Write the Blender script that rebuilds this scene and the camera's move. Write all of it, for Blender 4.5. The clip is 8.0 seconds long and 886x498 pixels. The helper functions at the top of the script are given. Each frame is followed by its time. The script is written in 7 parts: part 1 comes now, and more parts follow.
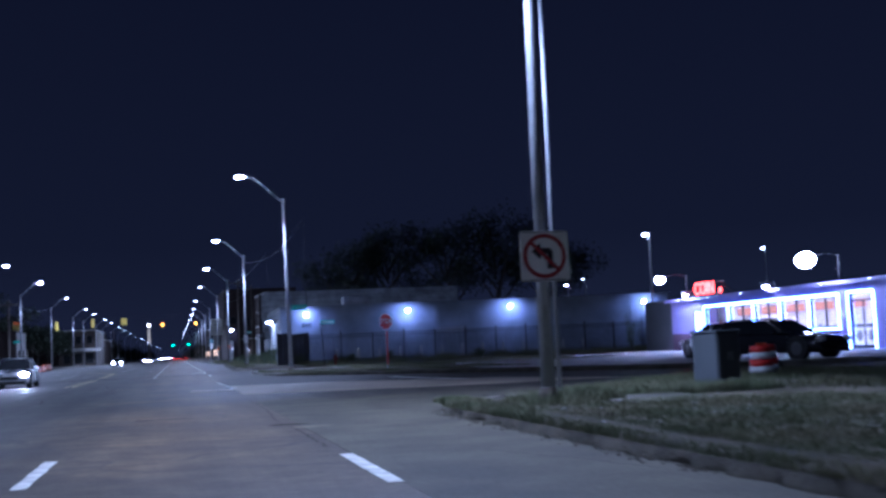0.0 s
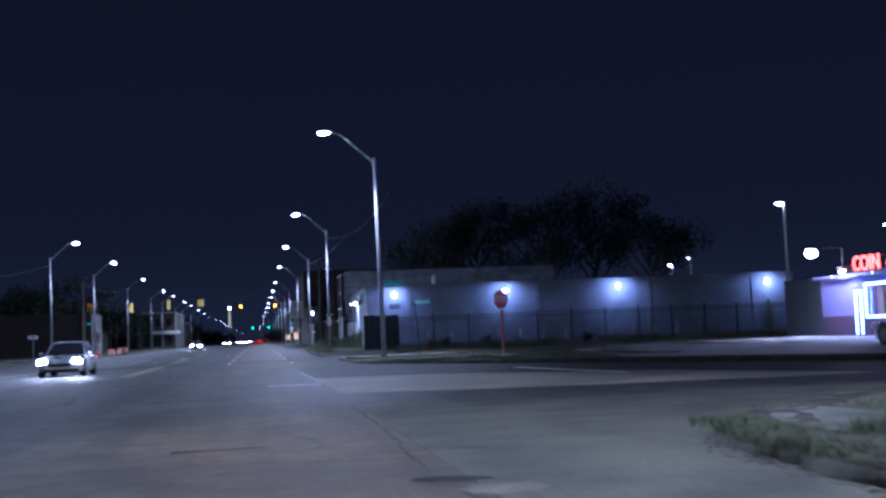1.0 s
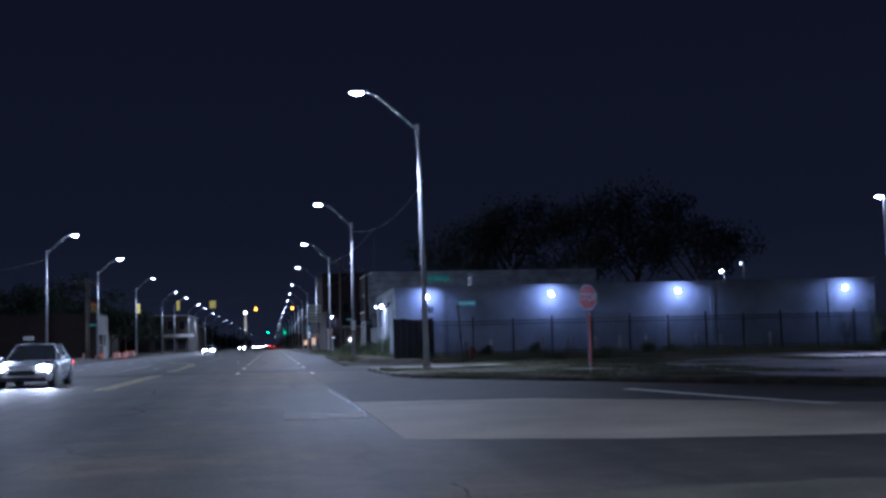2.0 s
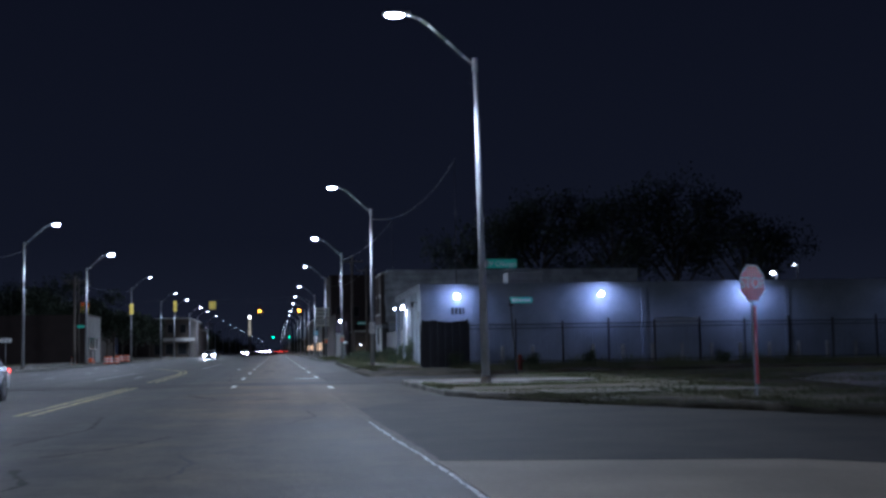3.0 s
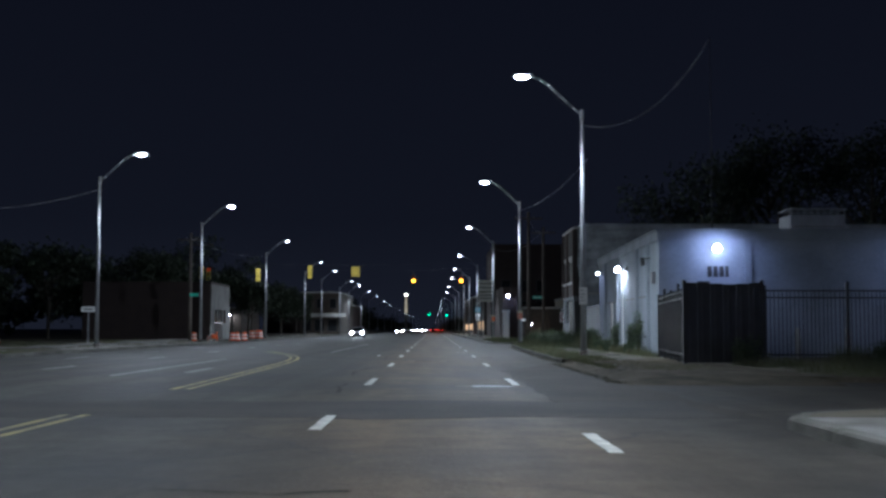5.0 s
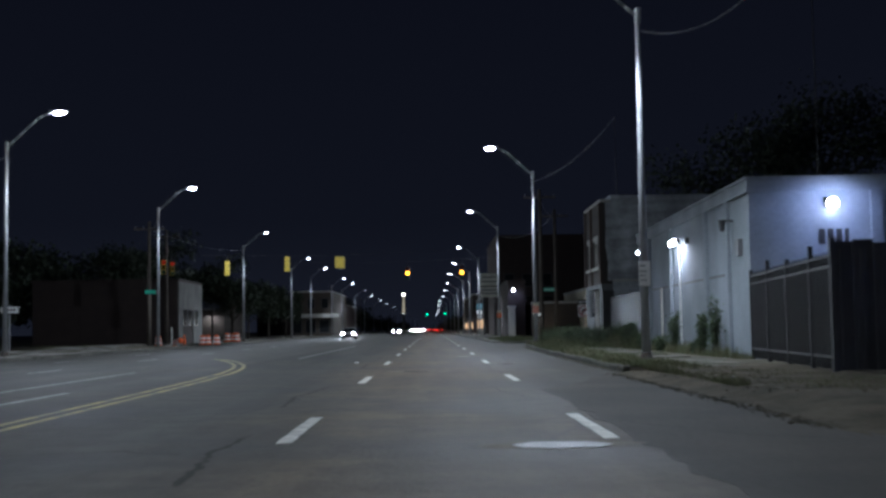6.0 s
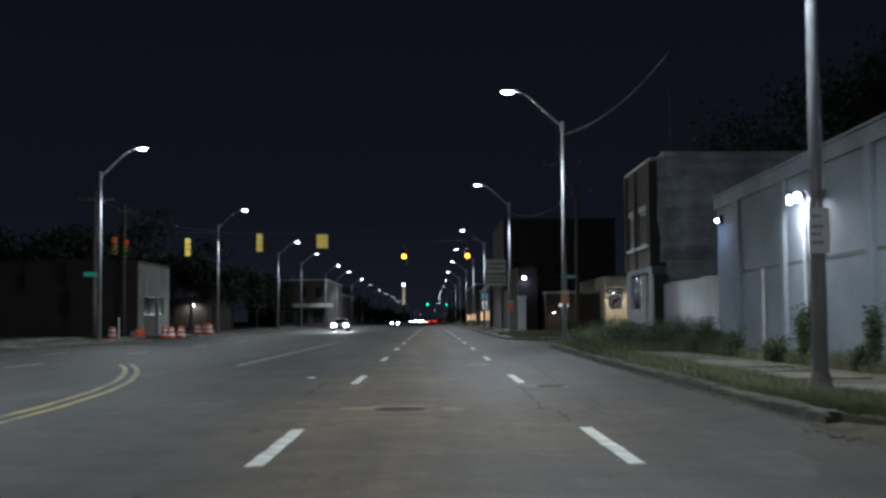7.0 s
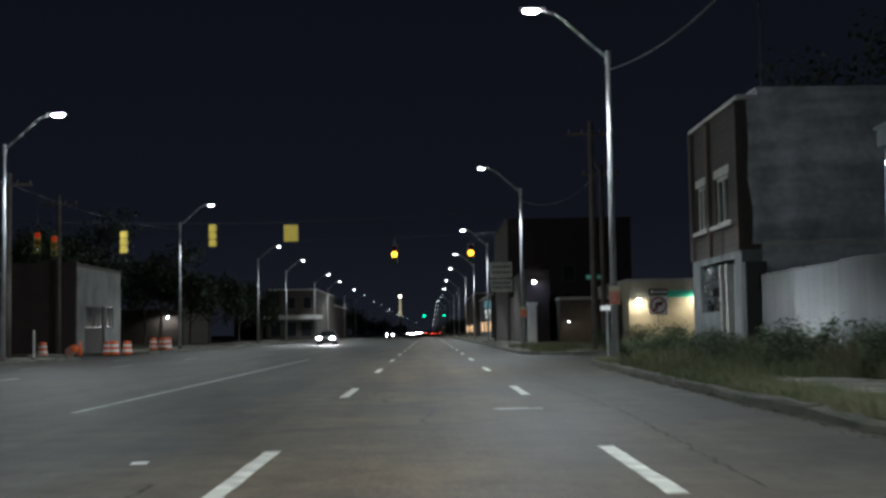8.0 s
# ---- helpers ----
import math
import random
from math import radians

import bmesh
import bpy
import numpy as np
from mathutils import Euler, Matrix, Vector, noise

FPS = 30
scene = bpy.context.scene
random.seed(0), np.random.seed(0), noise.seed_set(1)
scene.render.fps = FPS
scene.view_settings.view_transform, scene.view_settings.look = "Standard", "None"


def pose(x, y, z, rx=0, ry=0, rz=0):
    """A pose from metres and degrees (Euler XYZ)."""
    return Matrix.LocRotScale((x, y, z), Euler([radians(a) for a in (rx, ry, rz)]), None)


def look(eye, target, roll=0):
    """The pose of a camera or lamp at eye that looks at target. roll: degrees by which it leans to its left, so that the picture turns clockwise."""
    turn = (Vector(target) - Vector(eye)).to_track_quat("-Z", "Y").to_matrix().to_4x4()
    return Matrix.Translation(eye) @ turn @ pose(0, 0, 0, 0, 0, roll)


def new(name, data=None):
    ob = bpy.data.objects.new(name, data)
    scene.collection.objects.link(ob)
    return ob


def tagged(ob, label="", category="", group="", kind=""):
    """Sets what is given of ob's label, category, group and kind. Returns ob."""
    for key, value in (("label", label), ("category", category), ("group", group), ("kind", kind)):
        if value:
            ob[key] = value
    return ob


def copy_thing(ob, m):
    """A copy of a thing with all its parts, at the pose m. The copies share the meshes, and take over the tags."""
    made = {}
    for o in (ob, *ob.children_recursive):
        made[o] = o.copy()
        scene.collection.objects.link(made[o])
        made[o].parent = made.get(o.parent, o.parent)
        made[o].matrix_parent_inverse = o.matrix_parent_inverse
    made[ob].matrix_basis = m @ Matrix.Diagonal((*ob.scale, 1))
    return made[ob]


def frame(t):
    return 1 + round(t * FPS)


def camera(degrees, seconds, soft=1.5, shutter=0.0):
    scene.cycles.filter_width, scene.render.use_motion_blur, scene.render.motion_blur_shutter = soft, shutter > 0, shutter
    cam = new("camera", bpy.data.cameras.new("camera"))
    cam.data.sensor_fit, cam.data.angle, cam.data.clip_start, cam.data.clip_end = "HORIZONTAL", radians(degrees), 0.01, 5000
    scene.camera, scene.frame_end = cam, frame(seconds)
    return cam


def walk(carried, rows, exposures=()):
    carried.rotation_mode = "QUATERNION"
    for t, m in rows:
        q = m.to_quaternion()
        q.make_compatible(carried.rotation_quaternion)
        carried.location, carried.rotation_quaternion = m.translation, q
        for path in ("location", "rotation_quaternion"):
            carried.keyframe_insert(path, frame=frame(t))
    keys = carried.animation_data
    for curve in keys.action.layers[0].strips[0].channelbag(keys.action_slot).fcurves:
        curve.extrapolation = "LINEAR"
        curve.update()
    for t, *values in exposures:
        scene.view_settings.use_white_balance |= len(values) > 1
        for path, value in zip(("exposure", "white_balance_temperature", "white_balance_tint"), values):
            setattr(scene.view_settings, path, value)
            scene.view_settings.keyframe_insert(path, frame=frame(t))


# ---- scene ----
# Camera: one lens, driven along the avenue at about 45 km/h
cam = camera(40.8, 8.0, soft=2.8, shutter=0.3)
PATH = [
    (0, (-0.422, -0.746, 1.102), (0.019, 1.198, 1.263), -2.6),
    (0.5, (-0.208, 3.769, 1.14), (0.146, 5.731, 1.298), -2.0),
    (1, (-0.231, 8.472, 1.135), (0.082, 10.442, 1.275), -2.4),
    (1.2, (-0.207, 10.418, 1.189), (0.097, 12.389, 1.34), -2.0),
    (2.3, (-0.168, 21.942, 1.113), (0.116, 23.916, 1.268), -1.5),
    (2.5, (-0.221, 24.171, 1.095), (0.063, 26.144, 1.258), -1.9),
    (3, (-0.252, 29.976, 1.159), (0.025, 31.95, 1.324), -1.0),
    (3.5, (-0.274, 35.921, 1.193), (-0.001, 37.896, 1.351), -0.4),
    (4, (-0.28, 42.103, 1.171), (-0.113, 44.091, 1.308), -0.2),
    (4.5, (-0.249, 48.483, 1.168), (-0.227, 50.479, 1.296), 0.1),
    (4.7, (-0.329, 51.08, 1.152), (-0.314, 53.076, 1.285), 0.3),
    (5.8, (-0.247, 65.695, 1.069), (-0.226, 67.691, 1.204), -0.9),
    (6, (-0.269, 68.334, 1.028), (-0.248, 70.329, 1.162), -0.9),
    (6.5, (-0.244, 75.174, 1.12), (-0.222, 77.169, 1.253), -0.8),
    (7, (-0.232, 82.106, 1.146), (-0.213, 84.102, 1.265), -0.4),
    (7.5, (-0.246, 88.994, 1.062), (-0.22, 90.99, 1.189), -0.5),
    (8, (-0.212, 96.037, 1.063), (-0.187, 98.032, 1.202), -0.9),
]
EXPOSURES = [(0, 1.26, 4680, 26), (1, 1.22, 4830, 24), (2.5, 0.93, 5270, 16), (4.5, 0.86, 5800, 8), (6.5, 0.64, 6150, 7), (8, 0.78, 6650, 2)]
walk(cam, [(t, look(eye, target, roll)) for t, eye, target, roll in PATH], EXPOSURES)

# ---- night sky ----
world = bpy.data.worlds.new("night_sky")
scene.world = world
world.use_nodes = True
wn, wl = world.node_tree.nodes, world.node_tree.links
sky = wn["Background"]
wtc = wn.new("ShaderNodeTexCoord")
wsep = wn.new("ShaderNodeSeparateXYZ")
wramp = wn.new("ShaderNodeValToRGB")
wl.new(wtc.outputs["Generated"], wsep.inputs[0])
wl.new(wsep.outputs["Z"], wramp.inputs[0])
wramp.color_ramp.elements[0].position, wramp.color_ramp.elements[0].color = 0.0, (0.0054, 0.0063, 0.0104, 1)   # city glow at the horizon
wramp.color_ramp.elements[1].position, wramp.color_ramp.elements[1].color = 0.5, (0.0016, 0.0019, 0.0042, 1)
mid = wramp.color_ramp.elements.new(0.09)
mid.color = (0.0033, 0.0039, 0.0070, 1)
wl.new(wramp.outputs[0], sky.inputs["Color"])
sky.inputs["Strength"].default_value = 1.0

LED = (0.83, 0.905, 1.0)          # cool white of the street luminaires
STREET_W, WALL_W = 2900.0, 80.0  # watts of a luminaire and of a wall pack


# ---- materials ----
def material(name, colour, rough=0.8, metal=0.0, vary=0.3, scale=1.5, fine=40.0, bump=0.15, stain=None, per_object=0.0, spec=0.5):
    """A two-scale procedural surface: broad blotches, fine grain, bump; stain: a second colour for the broad blotches."""
    m = bpy.data.materials.new(name)
    m.use_nodes = True
    n, l = m.node_tree.nodes, m.node_tree.links
    b = n["Principled BSDF"]
    tc = n.new("ShaderNodeTexCoord")
    big, small = n.new("ShaderNodeTexNoise"), n.new("ShaderNodeTexNoise")
    big.inputs["Scale"].default_value, big.inputs["Detail"].default_value = scale, 6
    small.inputs["Scale"].default_value, small.inputs["Detail"].default_value = fine, 3
    for t in (big, small):
        l.new(tc.outputs["Object"], t.inputs["Vector"])
    ramp = n.new("ShaderNodeValToRGB")
    second = stain or tuple(c * (1 - vary) for c in colour)
    ramp.color_ramp.elements[0].position, ramp.color_ramp.elements[0].color = 0.36, (*second, 1)
    ramp.color_ramp.elements[1].position, ramp.color_ramp.elements[1].color = 0.62, (*colour, 1)
    l.new(big.outputs["Fac"], ramp.inputs[0])
    hsv = n.new("ShaderNodeHueSaturation")
    mr = n.new("ShaderNodeMapRange")
    mr.inputs["To Min"].default_value, mr.inputs["To Max"].default_value = 1 - vary * 0.8, 1 + vary * 0.8
    l.new(small.outputs["Fac"], mr.inputs["Value"])
    val = mr.outputs[0]
    if per_object:
        oi, mo, mul = n.new("ShaderNodeObjectInfo"), n.new("ShaderNodeMapRange"), n.new("ShaderNodeMath")
        mo.inputs["To Min"].default_value, mo.inputs["To Max"].default_value = 1 - per_object, 1 + per_object
        l.new(oi.outputs["Random"], mo.inputs["Value"])
        mul.operation = "MULTIPLY"
        l.new(val, mul.inputs[0])
        l.new(mo.outputs[0], mul.inputs[1])
        val = mul.outputs[0]
    l.new(val, hsv.inputs["Value"])
    l.new(ramp.outputs[0], hsv.inputs["Color"])
    l.new(hsv.outputs[0], b.inputs["Base Color"])
    rr = n.new("ShaderNodeMapRange")
    rr.inputs["To Min"].default_value, rr.inputs["To Max"].default_value = max(0.03, rough - 0.12), min(1, rough + 0.12)
    l.new(big.outputs["Fac"], rr.inputs["Value"])
    l.new(rr.outputs[0], b.inputs["Roughness"])
    b.inputs["Metallic"].default_value = metal
    b.inputs["Specular IOR Level"].default_value = spec
    if bump:
        bp = n.new("ShaderNodeBump")
        bp.inputs["Strength"].default_value, bp.inputs["Distance"].default_value = bump, 0.02
        l.new(small.outputs["Fac"], bp.inputs["Height"])
        l.new(bp.outputs[0], b.inputs["Normal"])
    return m


def glowing(name, colour, strength):
    m = bpy.data.materials.new(name)
    m.use_nodes = True
    n, l = m.node_tree.nodes, m.node_tree.links
    n.remove(n["Principled BSDF"])
    e = n.new("ShaderNodeEmission")
    e.inputs["Color"].default_value, e.inputs["Strength"].default_value = (*colour, 1), strength
    l.new(e.outputs[0], n["Material Output"].inputs["Surface"])
    return m


def glass(name, colour=(0.02, 0.022, 0.025), rough=0.08):
    m = material(name, colour, rough, vary=0.1, bump=0)
    return m


def clear_glass(name):
    m = bpy.data.materials.new(name)
    m.use_nodes = True
    b = m.node_tree.nodes["Principled BSDF"]
    b.inputs["Base Color"].default_value = (0.95, 0.97, 1, 1)
    b.inputs["Transmission Weight"].default_value, b.inputs["Roughness"].default_value = 1.0, 0.02
    return m


def asphalt_material():
    """Worn asphalt: coarse patches, wheel-track polish along the lanes, aggregate grain and a network of sealed cracks."""
    m = material("asphalt", (0.088, 0.076, 0.062), 0.68, vary=0.45, scale=0.3, fine=14, bump=0.4, stain=(0.042, 0.038, 0.034), spec=0.18)
    n, l = m.node_tree.nodes, m.node_tree.links
    b = n["Principled BSDF"]
    src = b.inputs["Base Color"].links[0].from_socket
    tc = n.new("ShaderNodeTexCoord")
    warp, vor, ramp, mix = n.new("ShaderNodeTexNoise"), n.new("ShaderNodeTexVoronoi"), n.new("ShaderNodeValToRGB"), n.new("ShaderNodeMix")
    add = n.new("ShaderNodeVectorMath")
    add.operation = "MULTIPLY_ADD"
    warp.inputs["Scale"].default_value, warp.inputs["Detail"].default_value = 0.6, 5
    add.inputs[1].default_value = (1.6, 1.6, 0)
    l.new(tc.outputs["Object"], warp.inputs["Vector"])
    l.new(warp.outputs["Color"], add.inputs[0])
    l.new(tc.outputs["Object"], add.inputs[2])
    vor.feature = "DISTANCE_TO_EDGE"
    vor.inputs["Scale"].default_value = 0.24
    l.new(add.outputs[0], vor.inputs["Vector"])
    ramp.color_ramp.elements[0].position, ramp.color_ramp.elements[0].color = 0.001, (0.8, 0.8, 0.8, 1)
    ramp.color_ramp.elements[1].position, ramp.color_ramp.elements[1].color = 0.012, (0, 0, 0, 1)
    l.new(vor.outputs["Distance"], ramp.inputs[0])
    mask, mr = n.new("ShaderNodeTexNoise"), n.new("ShaderNodeValToRGB")
    mask.inputs["Scale"].default_value = 0.11
    l.new(tc.outputs["Object"], mask.inputs["Vector"])
    mr.color_ramp.elements[0].position, mr.color_ramp.elements[1].position = 0.44, 0.54
    l.new(mask.outputs["Fac"], mr.inputs[0])
    mul = n.new("ShaderNodeMath")
    mul.operation = "MULTIPLY"
    l.new(ramp.outputs[0], mul.inputs[0])
    l.new(mr.outputs[0], mul.inputs[1])
    # long streaks of wear along the lanes
    mp, stk, smr = n.new("ShaderNodeMapping"), n.new("ShaderNodeTexNoise"), n.new("ShaderNodeMapRange")
    mp.inputs["Scale"].default_value = (1.3, 0.045, 1)
    l.new(tc.outputs["Object"], mp.inputs["Vector"])
    l.new(mp.outputs[0], stk.inputs["Vector"])
    stk.inputs["Scale"].default_value, stk.inputs["Detail"].default_value = 1.0, 5
    smr.inputs["From Min"].default_value, smr.inputs["From Max"].default_value = 0.3, 0.7
    smr.inputs["To Min"].default_value, smr.inputs["To Max"].default_value = 0.72, 1.26
    l.new(stk.outputs["Fac"], smr.inputs["Value"])
    vm = n.new("ShaderNodeVectorMath")
    vm.operation = "SCALE"
    l.new(src, vm.inputs[0])
    l.new(smr.outputs[0], vm.inputs["Scale"])
    src = vm.outputs[0]
    # mid-scale mottling: ravelled and oily spots
    mot, mmr, vm2 = n.new("ShaderNodeTexNoise"), n.new("ShaderNodeMapRange"), n.new("ShaderNodeVectorMath")
    mot.inputs["Scale"].default_value, mot.inputs["Detail"].default_value, mot.inputs["Roughness"].default_value = 1.7, 9, 0.74
    mmr.inputs["From Min"].default_value, mmr.inputs["From Max"].default_value = 0.35, 0.65
    mmr.inputs["To Min"].default_value, mmr.inputs["To Max"].default_value = 0.66, 1.28
    vm2.operation = "SCALE"
    l.new(tc.outputs["Object"], mot.inputs["Vector"])
    l.new(mot.outputs["Fac"], mmr.inputs["Value"])
    l.new(src, vm2.inputs[0])
    l.new(mmr.outputs[0], vm2.inputs["Scale"])
    # middle lane tinted browner: the warm headlight light is put into the colour
    sx, lane, tint = n.new("ShaderNodeSeparateXYZ"), n.new("ShaderNodeValToRGB"), n.new("ShaderNodeMix")
    lx = n.new("ShaderNodeMapRange")
    lx.inputs["From Min"].default_value, lx.inputs["From Max"].default_value = -4.0, 4.0
    l.new(add.outputs[0], sx.inputs[0])
    l.new(sx.outputs["X"], lx.inputs["Value"])
    l.new(lx.outputs[0], lane.inputs[0])
    lane.color_ramp.elements[0].position, lane.color_ramp.elements[0].color = 0.22, (0.80, 0.84, 0.88, 1)
    lane.color_ramp.elements[1].position, lane.color_ramp.elements[1].color = 0.93, (0.72, 0.72, 0.72, 1)
    e = lane.color_ramp.elements.new(0.5)
    e.color = (1.40, 1.13, 0.82, 1)
    e = lane.color_ramp.elements.new(0.68)
    e.color = (1.30, 1.09, 0.84, 1)
    tint.data_type, tint.blend_type = "RGBA", "MULTIPLY"
    tint.inputs["Factor"].default_value = 1.0
    l.new(vm2.outputs[0], tint.inputs["A"])
    l.new(lane.outputs[0], tint.inputs["B"])
    src = tint.outputs["Result"]
    mix.data_type = "RGBA"
    mix.inputs["B"].default_value = (0.022, 0.022, 0.023, 1)
    l.new(mul.outputs[0], mix.inputs["Factor"])
    l.new(src, mix.inputs["A"])
    l.new(mix.outputs["Result"], b.inputs["Base Color"])
    return m


def streaked(m, across, down, low, high):
    """Runs of weather and rust down a wall: noise drawn out along z."""
    n, l = m.node_tree.nodes, m.node_tree.links
    b = n["Principled BSDF"]
    src = b.inputs["Base Color"].links[0].from_socket
    tc, mp, no, mr, vm = n.new("ShaderNodeTexCoord"), n.new("ShaderNodeMapping"), n.new("ShaderNodeTexNoise"), n.new("ShaderNodeMapRange"), n.new("ShaderNodeVectorMath")
    mp.inputs["Scale"].default_value = (across, across, down)
    no.inputs["Scale"].default_value, no.inputs["Detail"].default_value = 1.0, 6
    mr.inputs["From Min"].default_value, mr.inputs["From Max"].default_value = 0.3, 0.7
    mr.inputs["To Min"].default_value, mr.inputs["To Max"].default_value = low, high
    vm.operation = "SCALE"
    l.new(tc.outputs["Object"], mp.inputs["Vector"])
    l.new(mp.outputs[0], no.inputs["Vector"])
    l.new(no.outputs["Fac"], mr.inputs["Value"])
    l.new(src, vm.inputs[0])
    l.new(mr.outputs[0], vm.inputs["Scale"])
    l.new(vm.outputs[0], b.inputs["Base Color"])
    return m


M_ASPHALT = asphalt_material()
M_SLAB = material("concrete_pavement", (0.36, 0.295, 0.225), 0.75, vary=0.35, scale=0.4, fine=18, bump=0.25, stain=(0.24, 0.2, 0.155), spec=0.3)
M_LOT = material("lot_concrete", (0.40, 0.38, 0.37), 0.75, vary=0.22, scale=0.35, fine=22, bump=0.2, stain=(0.27, 0.255, 0.25))
M_PALE_PATCH = material("pale_patch", (0.5, 0.5, 0.5), 0.6, vary=0.3, scale=2.5, fine=18, bump=0.2, stain=(0.3, 0.3, 0.3))
M_WALK = material("sidewalk_concrete", (0.27, 0.26, 0.245), 0.85, vary=0.3, scale=0.8, fine=30, bump=0.3, stain=(0.10, 0.09, 0.07), per_object=0.12)
M_KERB = material("kerb_stone", (0.11, 0.102, 0.088), 0.9, vary=0.4, scale=0.9, fine=30, bump=0.5, stain=(0.045, 0.045, 0.032), per_object=0.2)
M_SOIL = material("grassy_soil", (0.066, 0.062, 0.041), 0.95, vary=0.45, scale=0.9, fine=9, bump=0.6, stain=(0.13, 0.11, 0.08), spec=0.2)
M_GRASS = material("grass_blades", (0.098, 0.115, 0.06), 0.85, vary=0.5, scale=0.6, fine=6, bump=0, stain=(0.15, 0.14, 0.082), spec=0.2)
M_LEAF = material("leaves", (0.03, 0.045, 0.022), 0.7, vary=0.4, scale=0.6, fine=8, bump=0)
M_BARK = material("bark", (0.10, 0.085, 0.07), 0.95, vary=0.4, scale=3, fine=20, bump=0.6)
M_WHITE_LINE = material("white_road_paint", (0.72, 0.70, 0.63), 0.65, vary=0.35, scale=3.5, fine=22, bump=0.2, stain=(0.36, 0.345, 0.31))
M_OLD_LINE = material("worn_white_road_paint", (0.30, 0.30, 0.295), 0.6, vary=0.35, scale=1.5, fine=18, bump=0.15, stain=(0.11, 0.11, 0.11))
M_YELLOW_LINE = material("yellow_road_paint", (0.40, 0.31, 0.09), 0.65, vary=0.4, scale=1.2, fine=20, bump=0.15, stain=(0.11, 0.095, 0.055))
M_STEEL = material("galvanised_steel", (0.34, 0.35, 0.37), 0.55, 0.4, vary=0.2, scale=2, fine=14, bump=0.08)
M_PAINTED_POLE = material("weathered_grey_pole", (0.40, 0.41, 0.42), 0.5, 0.35, vary=0.25, scale=2, fine=14, bump=0.1)
M_DARK_METAL = material("black_painted_iron", (0.032, 0.032, 0.036), 0.5, 0.3, vary=0.25, scale=3, fine=20, bump=0.1)
M_WOOD_POLE = material("weathered_pole_wood", (0.12, 0.10, 0.085), 0.9, vary=0.35, scale=1.5, fine=12, bump=0.4)
M_CABLE = material("cable_rubber", (0.42, 0.42, 0.43), 0.6, vary=0.1, bump=0)
M_GREY_WALL = material("grey_painted_block", (0.25, 0.275, 0.31), 0.85, vary=0.22, scale=0.45, fine=9, bump=0.35, stain=(0.17, 0.19, 0.21))
M_GREY_DARK = material("dark_grey_paint", (0.20, 0.205, 0.215), 0.8, vary=0.2, scale=0.9, fine=9, bump=0.2)
M_RENDER = streaked(streaked(material("weathered_cement_render", (0.42, 0.445, 0.47), 0.9, vary=0.4, scale=0.9, fine=5, bump=0.5, stain=(0.26, 0.275, 0.29)), 0.5, 0.45, 0.7, 1.3), 0.25, 2.2, 0.72, 1.25)
M_BRICK = material("brown_brick", (0.05, 0.035, 0.031), 0.88, vary=0.25, scale=1, fine=12, bump=0.25, stain=(0.035, 0.026, 0.024), per_object=0.3)
M_STONE_TRIM = material("pale_stone_trim", (0.42, 0.41, 0.38), 0.8, vary=0.2, scale=2, fine=15, bump=0.2)
M_CORRUGATED = streaked(material("corrugated_steel", (0.046, 0.050, 0.057), 0.48, 0.5, vary=0.25, scale=0.7, fine=10, bump=0.15, stain=(0.04, 0.04, 0.04)), 5.0, 0.12, 0.35, 1.5)
M_ROOFING = material("tar_roofing", (0.05, 0.05, 0.05), 0.9, vary=0.3, bump=0.3)
M_WHITE = material("white_paint", (0.78, 0.78, 0.77), 0.5, vary=0.08, scale=2, fine=12, bump=0.05)
M_SIGN_WHITE = material("white_sign_sheet", (0.88, 0.88, 0.87), 0.35, vary=0.06, scale=3, fine=15, bump=0)
M_SIGN_GREEN = material("green_sign_sheet", (0.08, 0.72, 0.52), 0.35, vary=0.06, scale=3, fine=15, bump=0)
M_SIGN_RED = material("red_sign_sheet", (0.72, 0.04, 0.03), 0.35, vary=0.06, scale=3, fine=15, bump=0)
M_SIGN_BLACK = material("black_sign_sheet", (0.015, 0.015, 0.016), 0.4, vary=0.06, bump=0)
M_SIGN_ORANGE = material("orange_sheet", (0.92, 0.17, 0.05), 0.4, vary=0.1, scale=3, fine=15, bump=0)
M_SIGN_CREAM = material("cream_sign_sheet", (0.66, 0.62, 0.48), 0.45, vary=0.1, scale=3, fine=15, bump=0)
M_SIGNAL_YELLOW = material("yellow_signal_paint", (0.60, 0.44, 0.06), 0.45, vary=0.12, scale=3, fine=15, bump=0.05)
M_RUBBER = material("black_rubber", (0.015, 0.015, 0.015), 0.75, vary=0.2, bump=0.1)
M_CAR_SILVER = material("silver_car_paint", (0.50, 0.52, 0.55), 0.28, 0.6, vary=0.05, bump=0)
M_CAR_DARK = material("dark_car_paint", (0.025, 0.025, 0.03), 0.22, 0.3, vary=0.05, bump=0)
M_CAR_GREY = material("grey_car_paint", (0.22, 0.23, 0.25), 0.28, 0.5, vary=0.05, bump=0)
M_GLASS = glass("dark_window_glass")
M_PANE = clear_glass("clear_pane")
M_GREEN_BOX = material("olive_cabinet_paint", (0.075, 0.085, 0.095), 0.6, vary=0.15, bump=0.05)
M_PURPLE_WALL = material("lilac_painted_wall", (0.17, 0.14, 0.32), 0.8, vary=0.12, scale=0.8, fine=9, bump=0.15)
M_RED_BAND = material("dark_red_paint", (0.06, 0.028, 0.055), 0.8, vary=0.15, bump=0.1)
M_INTERIOR = material("interior_paint", (0.62, 0.58, 0.55), 0.8, vary=0.08, bump=0.05)
M_ENAMEL = material("white_enamel", (0.75, 0.75, 0.76), 0.3, vary=0.04, bump=0)
